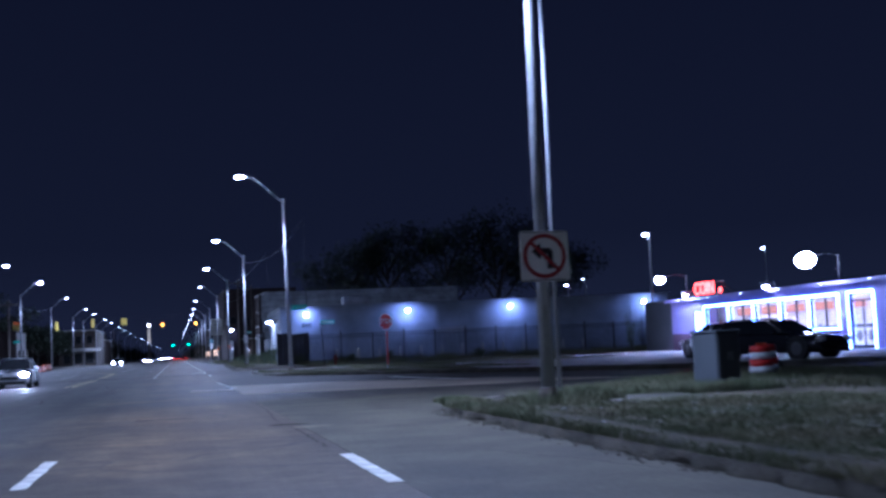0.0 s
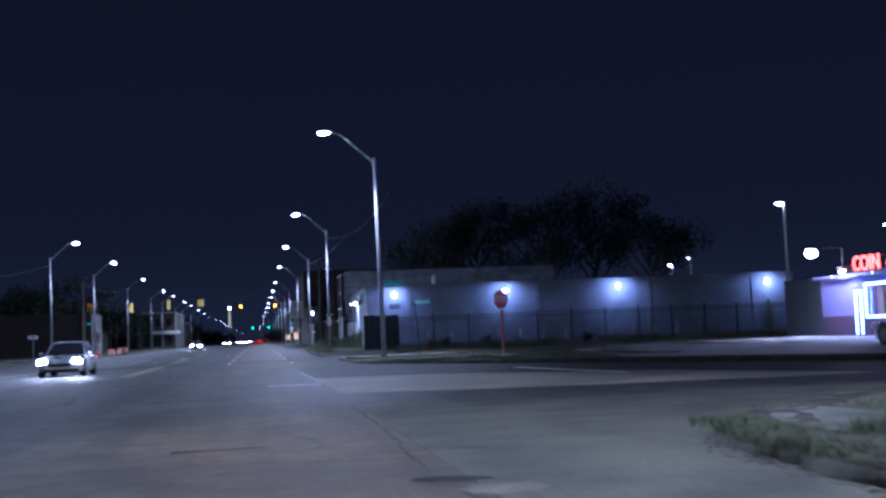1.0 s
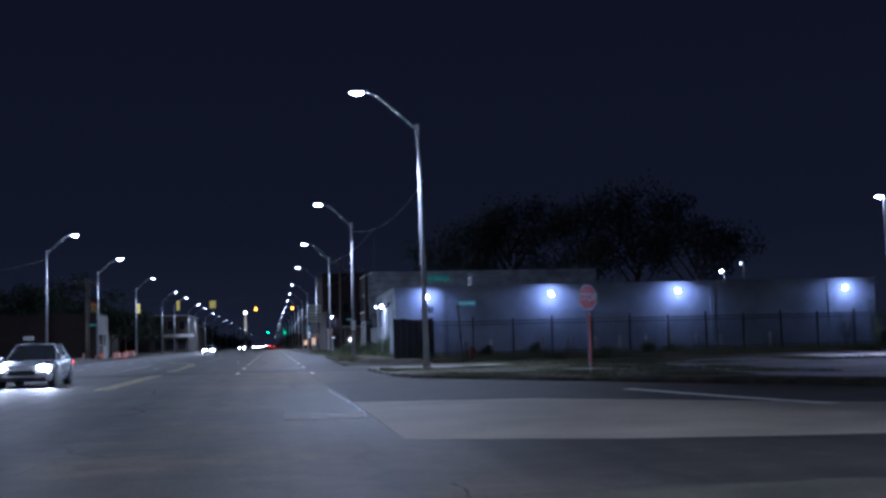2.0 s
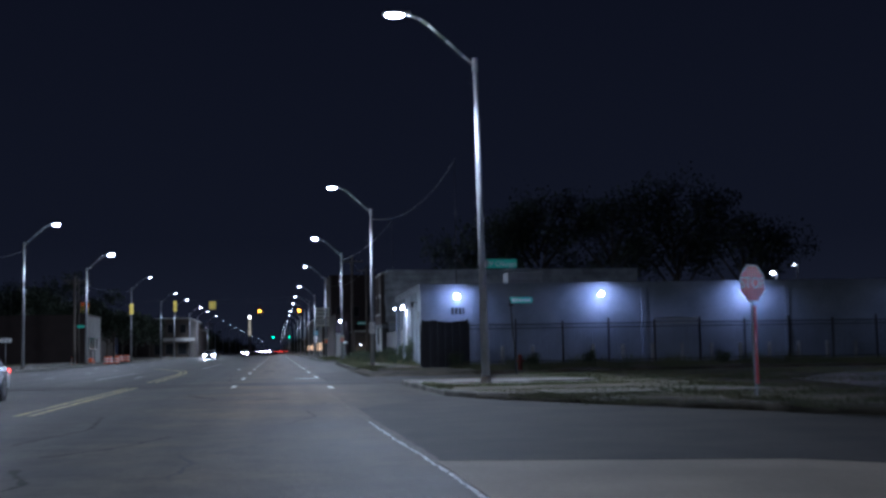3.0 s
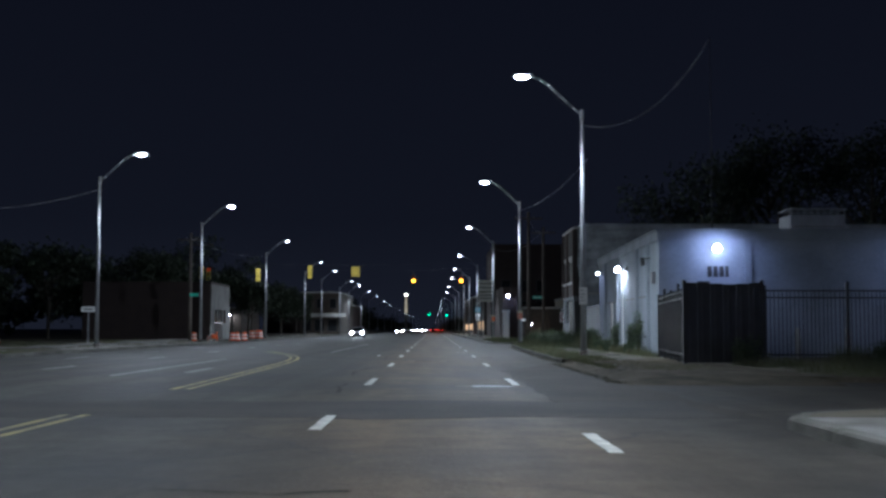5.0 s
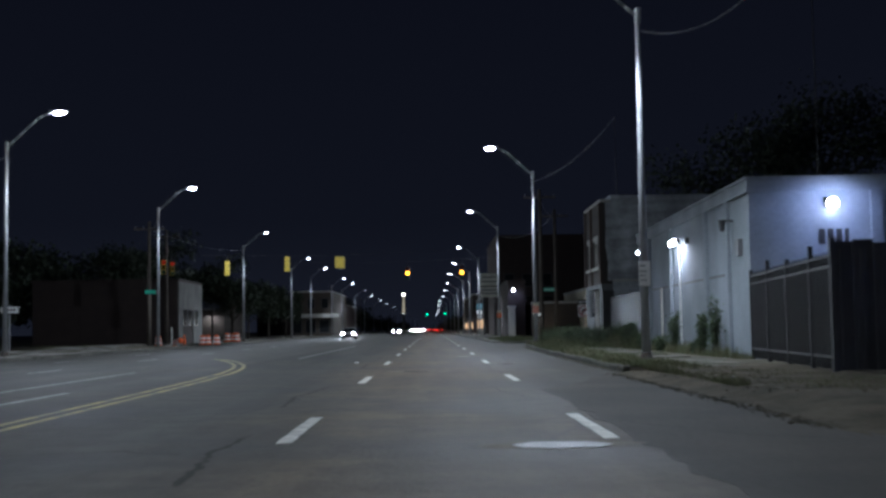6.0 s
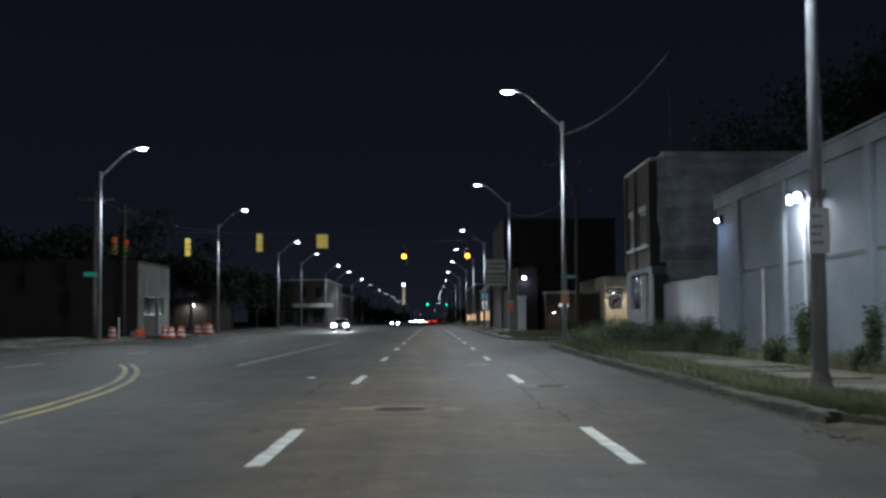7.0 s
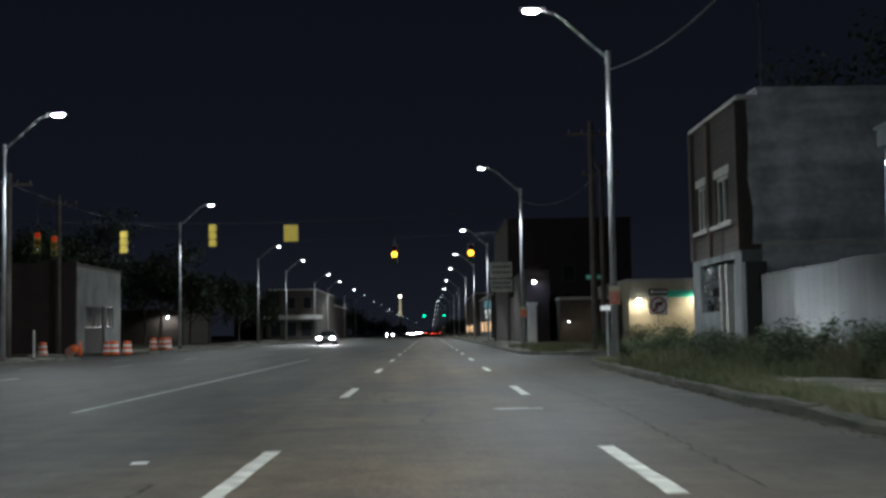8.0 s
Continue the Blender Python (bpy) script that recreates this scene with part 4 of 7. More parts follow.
twin_flood(8.34, 109.2, 3.86)
wall_pack(8.55, 117.9, 4.1, -90, WALL_W * 0.35, "small white wall light at the wall's end", 10, 0.35)
bm = bmesh.new()
rod(bm, (SKEW * 13.6 - 0.06, 13.6, -0.05), (SKEW * 13.6 - 0.06, 13.6, 2.3), 0.05, None, 10)
part("downpipe", bm, M_STONE_TRIM, warehouse, "painted downpipe")
bm = bmesh.new()
bars(bm, 1.79, 2.58, 2.96, 0.4, -0.118, [1, 1, 1, 0.7])
part("painted_bars", bm, M_SIGN_BLACK, warehouse, "black painted bars on the wall")
for x, y, w, d, h in ((5.75, 2.6, 2.2, 1.6, 1.0),):
    u = thing("roof_unit", "grey sheet metal rooftop ventilation unit", "roof unit", WX + x, WY + y, KERB + WH + 0.06)
    bm = bmesh.new()
    box(bm, 0, w, 0, d, 0, h * 0.8, 0.03)
    part("casing", bm, M_STEEL, u)
    bm = bmesh.new()
    box(bm, -0.05, w + 0.05, -0.05, d + 0.05, h, h + 0.05)
    part("lid", bm, M_PAINTED_POLE, u)
    for k in range(9):
        bm = bmesh.new()
        box(bm, 0.02 + k * (w - 0.08) / 8, 0.06 + k * (w - 0.08) / 8, 0.0, 0.04, h * 0.8, h)
        part("lattice_bar", bm, M_PAINTED_POLE, u)
    for k in range(3):
        bm = bmesh.new()
        box(bm, 0.15, w - 0.15, -0.025, 0, 0.1 + k * 0.1, 0.15 + k * 0.1)
        part("louvre", bm, M_GREY_DARK, u)
c = thing("security_camera", "dark security camera high on the warehouse wall", "camera", 8.1, 101.1, 3.8, -90)
bm = bmesh.new()
box(bm, -0.13, 0.03, 0.75, 1.05, 2.75, 3.2, 0.01)
part("meter_box", bm, M_GREY_DARK, warehouse, "dark electricity meter box")
bm = bmesh.new()
box(bm, SKEW * 8.4 - 0.14, SKEW * 8.4 + 0.02, 8.3, 8.5, 3.6, 3.8, 0.01)
part("switch_box", bm, M_CAMERA_GREY, warehouse, "small dark switch box")
bm = bmesh.new()
box(bm, -0.06, 0.06, -0.3, 0.0, 0.05, 0.12)
part("bracket", bm, M_CAMERA_GREY, c)
bm = bmesh.new()
rod(bm, (0, -0.3, 0.1), (0.05, -0.3, -0.2), 0.1, 0.07, 12)
part("camera_body", bm, M_SIGN_BLACK, c)


# ---- two storey brick shop ----
SX, SY = 8.3, 128.4
shop = thing("brick_shop", "two storey vacant brown brick shop with cement rendered side wall", "building", SX, SY, KERB)
bm = bmesh.new()
box(bm, 0.62, 22, 0.0, 6.1, -0.1, 7.45)
part("side_wall", bm, M_RENDER, shop, "streaked grey cement render")
bm = bmesh.new()
box(bm, 0.56, 22.1, -0.06, 6.16, 7.45, 7.53)
part("coping", bm, M_RENDER, shop, "rough cement coping")
for z0, z1, w in ((3.15, 3.28, 9.5), (5.05, 5.12, 12.0)):
    bm = bmesh.new()
    n = 14
    top = [(0.64 + (w - 0.64) * k / n, random.uniform(z1 - 0.06, z1 + 0.08)) for k in range(n + 1)]
    plate(bm, [(0.64, z0)] + [(w, z0)] + top[::-1], 0.012)
    part("render_edge", bm, M_STONE_TRIM if z0 < 4 else M_RENDER, shop, "ragged edge of old render")
bm = bmesh.new()
plate(bm, [(0.36, 3.2), (0.618, 3.2), (0.618, 7.19), (0.3, 7.19), (0.33, 6.1), (0.28, 5.0), (0.4, 4.1)], 0.01, Matrix.Translation((0, 0.0, 0)))
part("render_edge", bm, M_RENDER, shop, "ragged edge of grey render lapping the brick")
# front wall, with openings through it: piers, sill wall, lintels
WINS = ((1.45, 2.95), (4.3, 5.4))
bm = bmesh.new()
y = 0.0
for a, b in (*WINS, (6.0, 6.0)):
    box(bm, 0.1, 0.6, y, a, 3.95, 5.35)
    y = b
box(bm, 0.1, 0.6, 0, 6.0, 3.05, 3.95)
box(bm, 0.1, 0.6, 0, 6.0, 5.35, 7.2)
part("brick_front", bm, M_BRICKWORK, shop, "brown brick upper front")
bm = bmesh.new()
box(bm, 0.02, 0.6, -0.02, 6.05, 7.2, 7.32)
part("front_coping", bm, M_STONE_TRIM, shop, "pale stone coping")
bm = bmesh.new()
box(bm, 0.0, 0.2, 0.9, 5.95, 3.83, 3.95)
part("sill_ledge", bm, M_STONE_TRIM, shop, "pale stone ledge under the windows")
for a, b in WINS:
    win = new("window")
    win.parent = shop
    win.location = (0.1, a, 3.95)
    w = b - a
    bm = bmesh.new()
    for y0, y1, z0, z1 in ((0, 0.09, 0, 1.4), (w - 0.09, w, 0, 1.4), (0.09, w - 0.09, 0, 0.09), (0.09, w - 0.09, 1.3, 1.4), (w / 2 - 0.05, w / 2 + 0.05, 0.09, 1.3)):
        box(bm, 0.05, 0.14, y0, y1, z0, z1)
    part("window_frame", bm, M_STONE_TRIM, win, "pale timber frame")
    bm = bmesh.new()
    box(bm, 0.1, 0.115, 0.09, w - 0.09, 0.09, 1.3)
    part("pane", bm, M_GLASS, win)
    bm = bmesh.new()
    box(bm, -0.02, 0.1, -0.12, w + 0.12, 1.4, 1.65)
    part("lintel", bm, M_STONE_TRIM, win)
# No room is built: a dark-coloured slab stands for its shade.
bm = bmesh.new()
box(bm, 0.45, 0.595, 0.3, 5.8, 3.9, 5.4)
part("room_shade", bm, M_ROOFING, shop, "dark slab for the shade of a room behind the windows")
M_SHOPFRONT = streaked(material("grimy_render", (0.15, 0.158, 0.165), 0.9, vary=0.35, scale=0.8, fine=8, bump=0.35, stain=(0.085, 0.09, 0.095)), 1.5, 0.3, 0.6, 1.3)
# ground floor: pale piers, glass block panel, doorway
bm = bmesh.new()
box(bm, 0.04, 0.6, 4.95, 6.0, -0.1, 3.05)
box(bm, 0.04, 0.6, 2.6, 4.95, -0.1, 1.4)
box(bm, 0.04, 0.6, 0.0, 0.75, -0.1, 3.05)
box(bm, 0.04, 0.6, 0.75, 4.95, 2.85, 3.05)
part("ground_floor_wall", bm, M_SHOPFRONT, shop, "grimy cement rendered shop front")
bm = bmesh.new()
box(bm, 0.3, 0.6, 2.6, 4.95, 1.4, 2.85)
part("panel_backing", bm, M_ROOFING, shop)
gb = finish("glass_block", box(bmesh.new(), -0.05, 0.05, -0.11, 0.11, -0.11, 0.11, 0.02), material("glass_block", (0.30, 0.32, 0.34), 0.08, 0.85, vary=0.3, scale=8, fine=60, bump=0.5, per_object=0.6))
for i in range(9):
    for k in range(6):
        if random.random() < 0.86:
            ob = new("glass_block", gb)
            ob.parent = shop
            ob.location = (0.17, 2.8 + i * 0.243, 1.53 + k * 0.239)
            ob.rotation_euler = (0, random.uniform(-0.35, 0.25), random.uniform(-0.3, 0.3))
door = new("door")
door.parent = shop
door.location = (0.2, 0.75, 0)
bm = bmesh.new()
box(bm, 0.05, 0.11, 0, 1.0, -0.05, 2.75)
part("door_leaf", bm, M_GREY_DARK, door, "boarded grey door")
bm = bmesh.new()
box(bm, -0.14, 0.05, 1.0, 1.16, -0.05, 2.75)
box(bm, -0.14, 0.05, 1.66, 1.85, -0.05, 2.75)
part("door_frame", bm, M_STONE_TRIM, door, "pale door posts")
# Block in place of a recess: its shade is put into the dark colour.
bm = bmesh.new()
box(bm, 0.02, 0.6, -0.45, 0.0, -0.1, 2.7)
part("corner_shade", bm, M_ROOFING, shop, "solid dark block for the shade of a corner recess")
for y in (0.0, 3.4, 5.68):
    bm = bmesh.new()
    box(bm, -0.02, 0.1, y + 0.02, y + 0.3, 3.05, 7.18)
    part("brick_pilaster", bm, M_BRICK, shop, "brown brick pilaster")

# corrugated steel fence between warehouse and shop
sheet = thing("corrugated_fence", "streaked corrugated steel sheet fence between the buildings", "fence", 8.72, 118.85, KERB)
for k in range(10):
    bm = bmesh.new()
    n, w, h = 20, 0.95, 2.36 + random.uniform(-0.03, 0.03)
    cols = []
    for i in range(n + 1):
        x = 0.035 * math.sin(2 * math.pi * i / 4)
        cols.append([bm.verts.new((x, k * 0.95 + w * i / n, z)) for z in (-0.05, h)])
    for a, b in zip(cols, cols[1:]):
        bm.faces.new((a[0], b[0], b[1], a[1]))
    bmesh.ops.solidify(bm, geom=bm.faces[:], thickness=0.004)
    part("sheet", bm, M_CORRUGATED, sheet, "", True)
for k in range(4):
    bm = bmesh.new()
    box(bm, 0.06, 0.14, k * 2.8 + 0.1, k * 2.8 + 0.18, -0.05, 2.4)
    part("post", bm, M_DARK_METAL, sheet)


# ---- iron picket fence round the warehouse yard ----
def picket_fence(name, label, x, y, turn, length, gate=None):
    f = thing(name, label, "fence", x, y, KERB, turn)
    picket = bmesh.new()
    box(picket, -0.012, 0.012, -0.012, 0.012, 0.05, 2.12)
    rod(picket, (0, 0, 2.12), (0, 0, 2.24), 0.017, 0.002, 4)
    mesh = finish("picket", picket, M_DARK_METAL)
    for k in range(int(length / 0.12)):
        ob = new("picket", mesh)
        ob.parent = f
        ob.location = (0.06 + k * 0.12, 0, 0)
        ob.rotation_euler = (0, random.uniform(-0.006, 0.006), 0)
    for z in (0.25, 1.92, 2.12):
        bm = bmesh.new()
        box(bm, 0, length, -0.02, 0.02, z, z + 0.045)
        part("rail", bm, M_DARK_METAL, f)
    for k in range(int(length / 2.45) + 1):
        bm = bmesh.new()
        box(bm, k * 2.45 - 0.045, k * 2.45 + 0.045, -0.045, 0.045, -0.05, 2.42 if k % 2 else 2.3)
        part("post", bm, M_DARK_METAL, f)
    return f


picket_fence("picket_fence", "black iron picket fence beside the sidewalk", 8.05, 99.2, -96.1, 9.25)
picket_fence("picket_fence", "long black iron picket fence across the warehouse yard", 9.38, 89.9, 0, 30.1)
g = thing("yard_gate", "pale grey steel picket gate in the yard fence", "gate", 19.2, 89.7, KERB)
for k in range(19):
    bm = bmesh.new()
    box(bm, k * 0.12, k * 0.12 + 0.03, -0.015, 0.015, 0.1, 2.46)
    part("picket", bm, M_GREY_DARK, g)
for z in (0.15, 2.08, 2.28):
    bm = bmesh.new()
    box(bm, -0.02, 2.3, -0.03, 0.03, z, z + 0.05)
    part("rail", bm, M_STONE_TRIM if z > 1 else M_GREY_DARK, g)
# dark sheeted screen closing the yard's street corner
screen = thing("sheet_screen", "dark ribbed steel sheet screen at the yard fence corner", "fence", 7.05, 89.95, KERB)
for k in range(6):
    bm = bmesh.new()
    box(bm, k * 0.38 + 0.005, (k + 1) * 0.38 - 0.005, -0.02, 0.02, 0.04, 2.36 + random.uniform(-0.05, 0.06), 0.004)
    sheet_ = part("sheet", bm, M_DARK_METAL, screen)
    bm = bmesh.new()
    box(bm, k * 0.38 + 0.12, k * 0.38 + 0.22, -0.045, -0.02, 0.1, 2.25, 0.008)
    part("rib", bm, M_DARK_METAL, sheet_)
for x in (0.0, 2.28):
    bm = bmesh.new()
    box(bm, x - 0.05, x + 0.05, -0.05, 0.05, -0.05, 2.45)
    part("post", bm, M_DARK_METAL, screen)
for z in (0.3, 2.0):
    bm = bmesh.new()
    box(bm, 0.05, 2.23, 0.02, 0.06, z, z + 0.06)
    part("rail", bm, M_DARK_METAL, screen)
for k in range(13):
    b = thing("bollard", "pale concrete filled bollard before the warehouse wall", "bollard", 12.4 + k * 1.75, 96.6 - 0.04 * k, KERB, 0, "bollards along the warehouse")
    bm = bmesh.new()
    rod(bm, (0, 0, -0.03), (0, 0, 1.02), 0.1, None, 12)
    part("tube", bm, M_STONE_TRIM, b, "", True)
    bm = bmesh.new()
    bmesh.ops.create_uvsphere(bm, u_segments=12, v_segments=6, radius=0.1, matrix=Matrix.Translation((0, 0, 1.02)) @ Matrix.Diagonal((1, 1, 0.5, 1)))
    part("cap", bm, M_STONE_TRIM, b, "", True)


# ---- signs ----
def sign_post(parent, h, r=0.03, top=0.0):
    bm = bmesh.new()
    rod(bm, (0, 0.03, -0.05), (0, 0.03, h), r, None, 8)
    return part("post", bm, M_STEEL, parent, "galvanised post")


def board(parent, name, outline, mat, m, thick=0.004, label=""):
    bm = bmesh.new()
    plate(bm, outline, thick, m)
    return part(name, bm, mat, parent, label)


def at_z(z, y=0.0, x=0.0):
    return Matrix.Translation((x, y, z))


# The sign red again, darkened: the ring's shading is put into the colour.
M_RING_RED = material("shaded_red_sign_sheet", (0.36, 0.03, 0.035), 0.4, vary=0.1, scale=3, fine=15, bump=0)


def turn_sign(name, label, x, y, z, size, right=False):
    """A square white sign with a red ring and slash over a black bent arrow."""
    s = thing(name, label, "traffic sign", x, y, z)
    panel = board(s, "panel", rounded(size, size, size * 0.06), M_SIGN_WHITE, Matrix())
    k = size / 0.76
    d = -1 if right else 1
    bm = bmesh.new()
    stem = [(0.13, -0.19), (0.13, 0.07), (0.09, 0.12), (-0.06, 0.12), (-0.06, 0.2), (-0.2, 0.07), (-0.06, -0.05), (-0.06, 0.03), (0.04, 0.03), (0.04, -0.19)]
    pts = [(d * u * k, v * k) for u, v in stem]
    plate(bm, pts if d < 0 else pts[::-1], 0.002, Matrix.Translation((0, -0.0045, 0)))
    part("arrow", bm, M_SIGN_BLACK, panel, "black bent arrow")
    bm = bmesh.new()
    ring(bm, 0.275 * k, 0.335 * k, -0.0075, 0.002)
    a = Matrix.Translation((0, -0.0075, 0)) @ Matrix.Rotation(radians(d * 45), 4, "Y")
    bm.faces.new([bm.verts.new(a @ Vector((u * k, 0, v * k))) for u, v in ((-0.28, -0.03), (0.28, -0.03), (0.28, 0.03), (-0.28, 0.03))])
    part("red_ring", bm, M_RING_RED, panel, "red ring and slash")
    e = size / 2
    for x0, x1, z0, z1 in ((-e * 0.88, e * 0.88, e * 0.93, e * 0.96), (-e * 0.88, e * 0.88, -e * 0.96, -e * 0.93)):
        bm = bmesh.new()
        box(bm, x0, x1, -0.006, -0.004, z0, z1)
        part("border", bm, M_SIGN_BLACK, panel)
    bm = bmesh.new()
    box(bm, -0.04, 0.04, 0.0, 0.1, -0.03, 0.03)
    part("bracket", bm, M_STEEL, s)
    return s


turn_sign("turn_prohibition_sign", "white square sign with red ringed arrow on lamp pole", 5.27, 17.15, 2.43, 0.80)
extra = thing("thin_post", "thin galvanised steel post beside a lamp pole", "post", 5.98, 18.9, KERB)
bm = bmesh.new()
rod(bm, (0, 0, -0.05), (0, 0, 7.2), 0.04, 0.03, 10)
part("tube", bm, M_STEEL, extra, "", True)
bm = bmesh.new()
rod(bm, (0, 0, 0), (0, 0, 0.12), 0.07, 0.05, 10)
part("base", bm, M_STEEL, extra)


def street_sign(x, y, z, width, turn, text, label, pole=0.0, high=0.26, side=1):
    s = thing("street_name_sign", label, "street sign", x, y, z, turn)
    panel = board(s, "blade", [(u + side * width / 2, v) for u, v in rounded(width, high, 0.03)], M_SIGN_GREEN, Matrix())
    if text:
        lettering("lettering", text, high * 0.72, M_SIGN_WHITE, panel, pose(side * width / 2, -0.006, -0.01, 90), 0.001, "white letters")
    else:
        bm = bmesh.new()
        bars(bm, side * width / 2 - width * 0.4, side * width / 2 + width * 0.4, -high * 0.22, high * 0.42, -0.004, [1, 0.7, 0.8, 0.6, 0.9, 0.7])
        part("white_bars", bm, M_SIGN_WHITE, panel, "white bars")
    if pole:
        bm = bmesh.new()
        rod(bm, (0.22, 0.0, -z + KERB - 0.05), (0.02, 0.02, 0.0), pole, None, 8)
        part("post", bm, M_DARK_METAL, s, "leaning dark post")
        bm = bmesh.new()
        box(bm, -0.05, 0.12, -0.03, 0.03, -0.22, -0.12)
        part("bracket", bm, M_DARK_METAL, s)
    else:
        bm = bmesh.new()
        box(bm, -side * 0.02, side * 0.06, -0.02, 0.06, -0.1, 0.1) if side > 0 else box(bm, -0.06, 0.02, -0.02, 0.06, -0.1, 0.1)
        part("bracket", bm, M_STEEL, s)
    return s


street_sign(5.50, 62.42, 3.455, 0.87, 0, "W Chicago", "green street name sign lettered W Chicago on a lamp pole")
street_sign(8.45, 74.1, 2.9, 0.93, 12, "", "green street name sign on a leaning dark post", 0.035, 0.24)
street_sign(-18.17, 146.15, 3.73, 0.75, 180, "", "green street name sign on a lamp pole")
street_sign(9.62, 163.66, 4.05, 0.88, 0, "", "green street name sign on a timber pole", 0, 0.26, -1)


def notice(x, y, z, w, h, mat, label, bars_mat, field=None):
    s = thing("pole_notice", label, "sign", x, y, z)
    p = board(s, "panel", rounded(w, h, 0.02), mat, Matrix())
    if field:
        bm = bmesh.new()
        box(bm, -w * 0.46, w * 0.46, -0.009, -0.003, -h * 0.46, h * 0.2)
        part("colour_field", bm, field, p, "coloured lower field")
    for k, r in enumerate((0.28, 0.05, -0.12, -0.3)):
        x, span = -w * 0.36, w * (0.15 if k % 2 else 0.22)
        for wide in (1, 0.6, 1.2)[: 2 + k % 2]:
            bm = bmesh.new()
            box(bm, x, x + wide * span, -0.012, -0.004, r * h, r * h + h * 0.07)
            part("print_bar", bm, bars_mat, p)
            x += (wide + 0.35) * span
    bm = bmesh.new()
    box(bm, -0.03, 0.03, 0, 0.07, -0.02, 0.02)
    part("bracket", bm, M_STEEL, s)


M_SIGN_SALMON = material("faded_red_sheet", (0.75, 0.24, 0.18), 0.4, vary=0.1, scale=3, fine=15, bump=0)
notice(5.18, 98.64, 2.36, 0.30, 0.64, M_SIGN_WHITE, "pale bus stop notice fixed to a lamp pole", M_PAINTED_POLE)
notice(5.18, 130.55, 2.05, 0.32, 0.54, M_SIGN_CREAM, "white notice with a faded red field on a lamp pole", M_SIGN_CREAM, M_SIGN_SALMON)
notice(5.19, 164.55, 2.15, 0.34, 0.6, M_SIGN_CREAM, "white notice with a faded orange field on a lamp pole", M_SIGN_CREAM, M_SIGN_ORANGE)

# stop sign on a post with a red reflective sleeve
s = thing("stop_sign", "red octagonal stop sign on a post with a red sleeve", "stop sign", 8.7, 51.5, KERB, 28)
bm = bmesh.new()
rod(bm, (0, 0.03, -0.05), (-0.05, 0.03, 2.5), 0.028, None, 8)
part("post", bm, M_STEEL, s)
oct_ = lambda r: [(r * math.cos(radians(22.5 + 45 * k)), r * math.sin(radians(22.5 + 45 * k))) for k in range(8)]
plate_ = board(s, "octagon", oct_(0.38), M_SIGN_WHITE, at_z(2.14, 0, -0.04), 0.004, "white edged octagon")
board(plate_, "red_face", oct_(0.355), M_SIGN_RED, at_z(2.14, -0.0045, -0.04), 0.002, "red face")
lettering("lettering", "STOP", 0.3, M_SIGN_WHITE, plate_, pose(-0.04, -0.009, 2.14, 90), 0.001, "white letters STOP")
bm = bmesh.new()
box(bm, -0.035, 0.035, -0.01, 0.003, 0.25, 1.72)
part("sleeve", bm, M_SIGN_RED, s, "red reflective strip")

turn_sign("turn_prohibition_sign", "white square sign with red ringed arrow on post", 10.2, 150.0, 2.12, 0.86, True)
s = thing("one_way_sign", "black and white one way arrow sign above another sign", "traffic sign", 10.2, 150.0, KERB)
sign_post(s, 2.8)
p = board(s, "panel", rounded(0.86, 0.28, 0.02), M_SIGN_BLACK, at_z(2.6))
bm = bmesh.new()
plate(bm, [(-0.40, 0.0), (-0.26, -0.1), (-0.26, -0.055), (0.38, -0.055), (0.38, 0.055), (-0.26, 0.055), (-0.26, 0.1)], 0.002, at_z(2.6, -0.0045))
part("arrow", bm, M_SIGN_WHITE, p, "white arrow")
bm = bmesh.new()
bars(bm, -0.2, 0.32, 2.575, 0.05, -0.007, [1, 1, 1, 0.6, 1, 1, 1])
part("dark_bars", bm, M_SIGN_BLACK, p)
s = thing("one_way_sign", "white one way arrow sign on a thin post beside the grass", "traffic sign", -21.65, 129.0, KERB)
sign_post(s, 2.45)
p = board(s, "panel", rounded(0.9, 0.32, 0.02), M_SIGN_WHITE, at_z(2.2))
bm = bmesh.new()
bars(bm, -0.3, 0.3, 2.15, 0.1, -0.004, [1, 1, 1, 1])
part("dark_bars", bm, M_SIGN_BLACK, p)
s = thing("one_way_sign", "small white sign on a short post by the kerb", "traffic sign", 5.66, 135.3, KERB)
sign_post(s, 1.8)
board(s, "panel", rounded(0.44, 0.16, 0.02), M_SIGN_WHITE, at_z(1.64))
s = thing("marker_post", "short pale marker post beside the kerb", "post", -18.0, 150.0, KERB)
bm = bmesh.new()
box(bm, -0.04, 0.04, -0.02, 0.02, -0.02, 1.3, 0.008)
part("stake", bm, M_STONE_TRIM, s)
bm = bmesh.new()
box(bm, -0.09, 0.09, -0.09, 0.09, 0.0, 0.06)
part("base", bm, M_RUBBER, s)


# ---- timber poles, span wires, traffic signals ----
def cable(name, label, a, b, sag, r=0.012, n=18):
    cu = bpy.data.curves.new(name, "CURVE")
    cu.dimensions, cu.bevel_depth, cu.bevel_resolution = "3D", r, 1
    sp = cu.splines.new("POLY")
    sp.points.add(n)
    for k in range(n + 1):
        t = k / n
        p = Vector(a).lerp(Vector(b), t) - Vector((0, 0, sag * 4 * t * (1 - t)))
        sp.points[k].co = (*p, 1)
    tmp = new(name, cu)
    me = bpy.data.meshes.new_from_object(tmp.evaluated_get(bpy.context.evaluated_depsgraph_get()))
    bpy.data.objects.remove(tmp)
    me.materials.clear()
    me.materials.append(M_CABLE if name == "service_cable" else M_RUBBER)
    ob = new(name, me)
    return tagged(ob, label, "cable", "overhead cables")


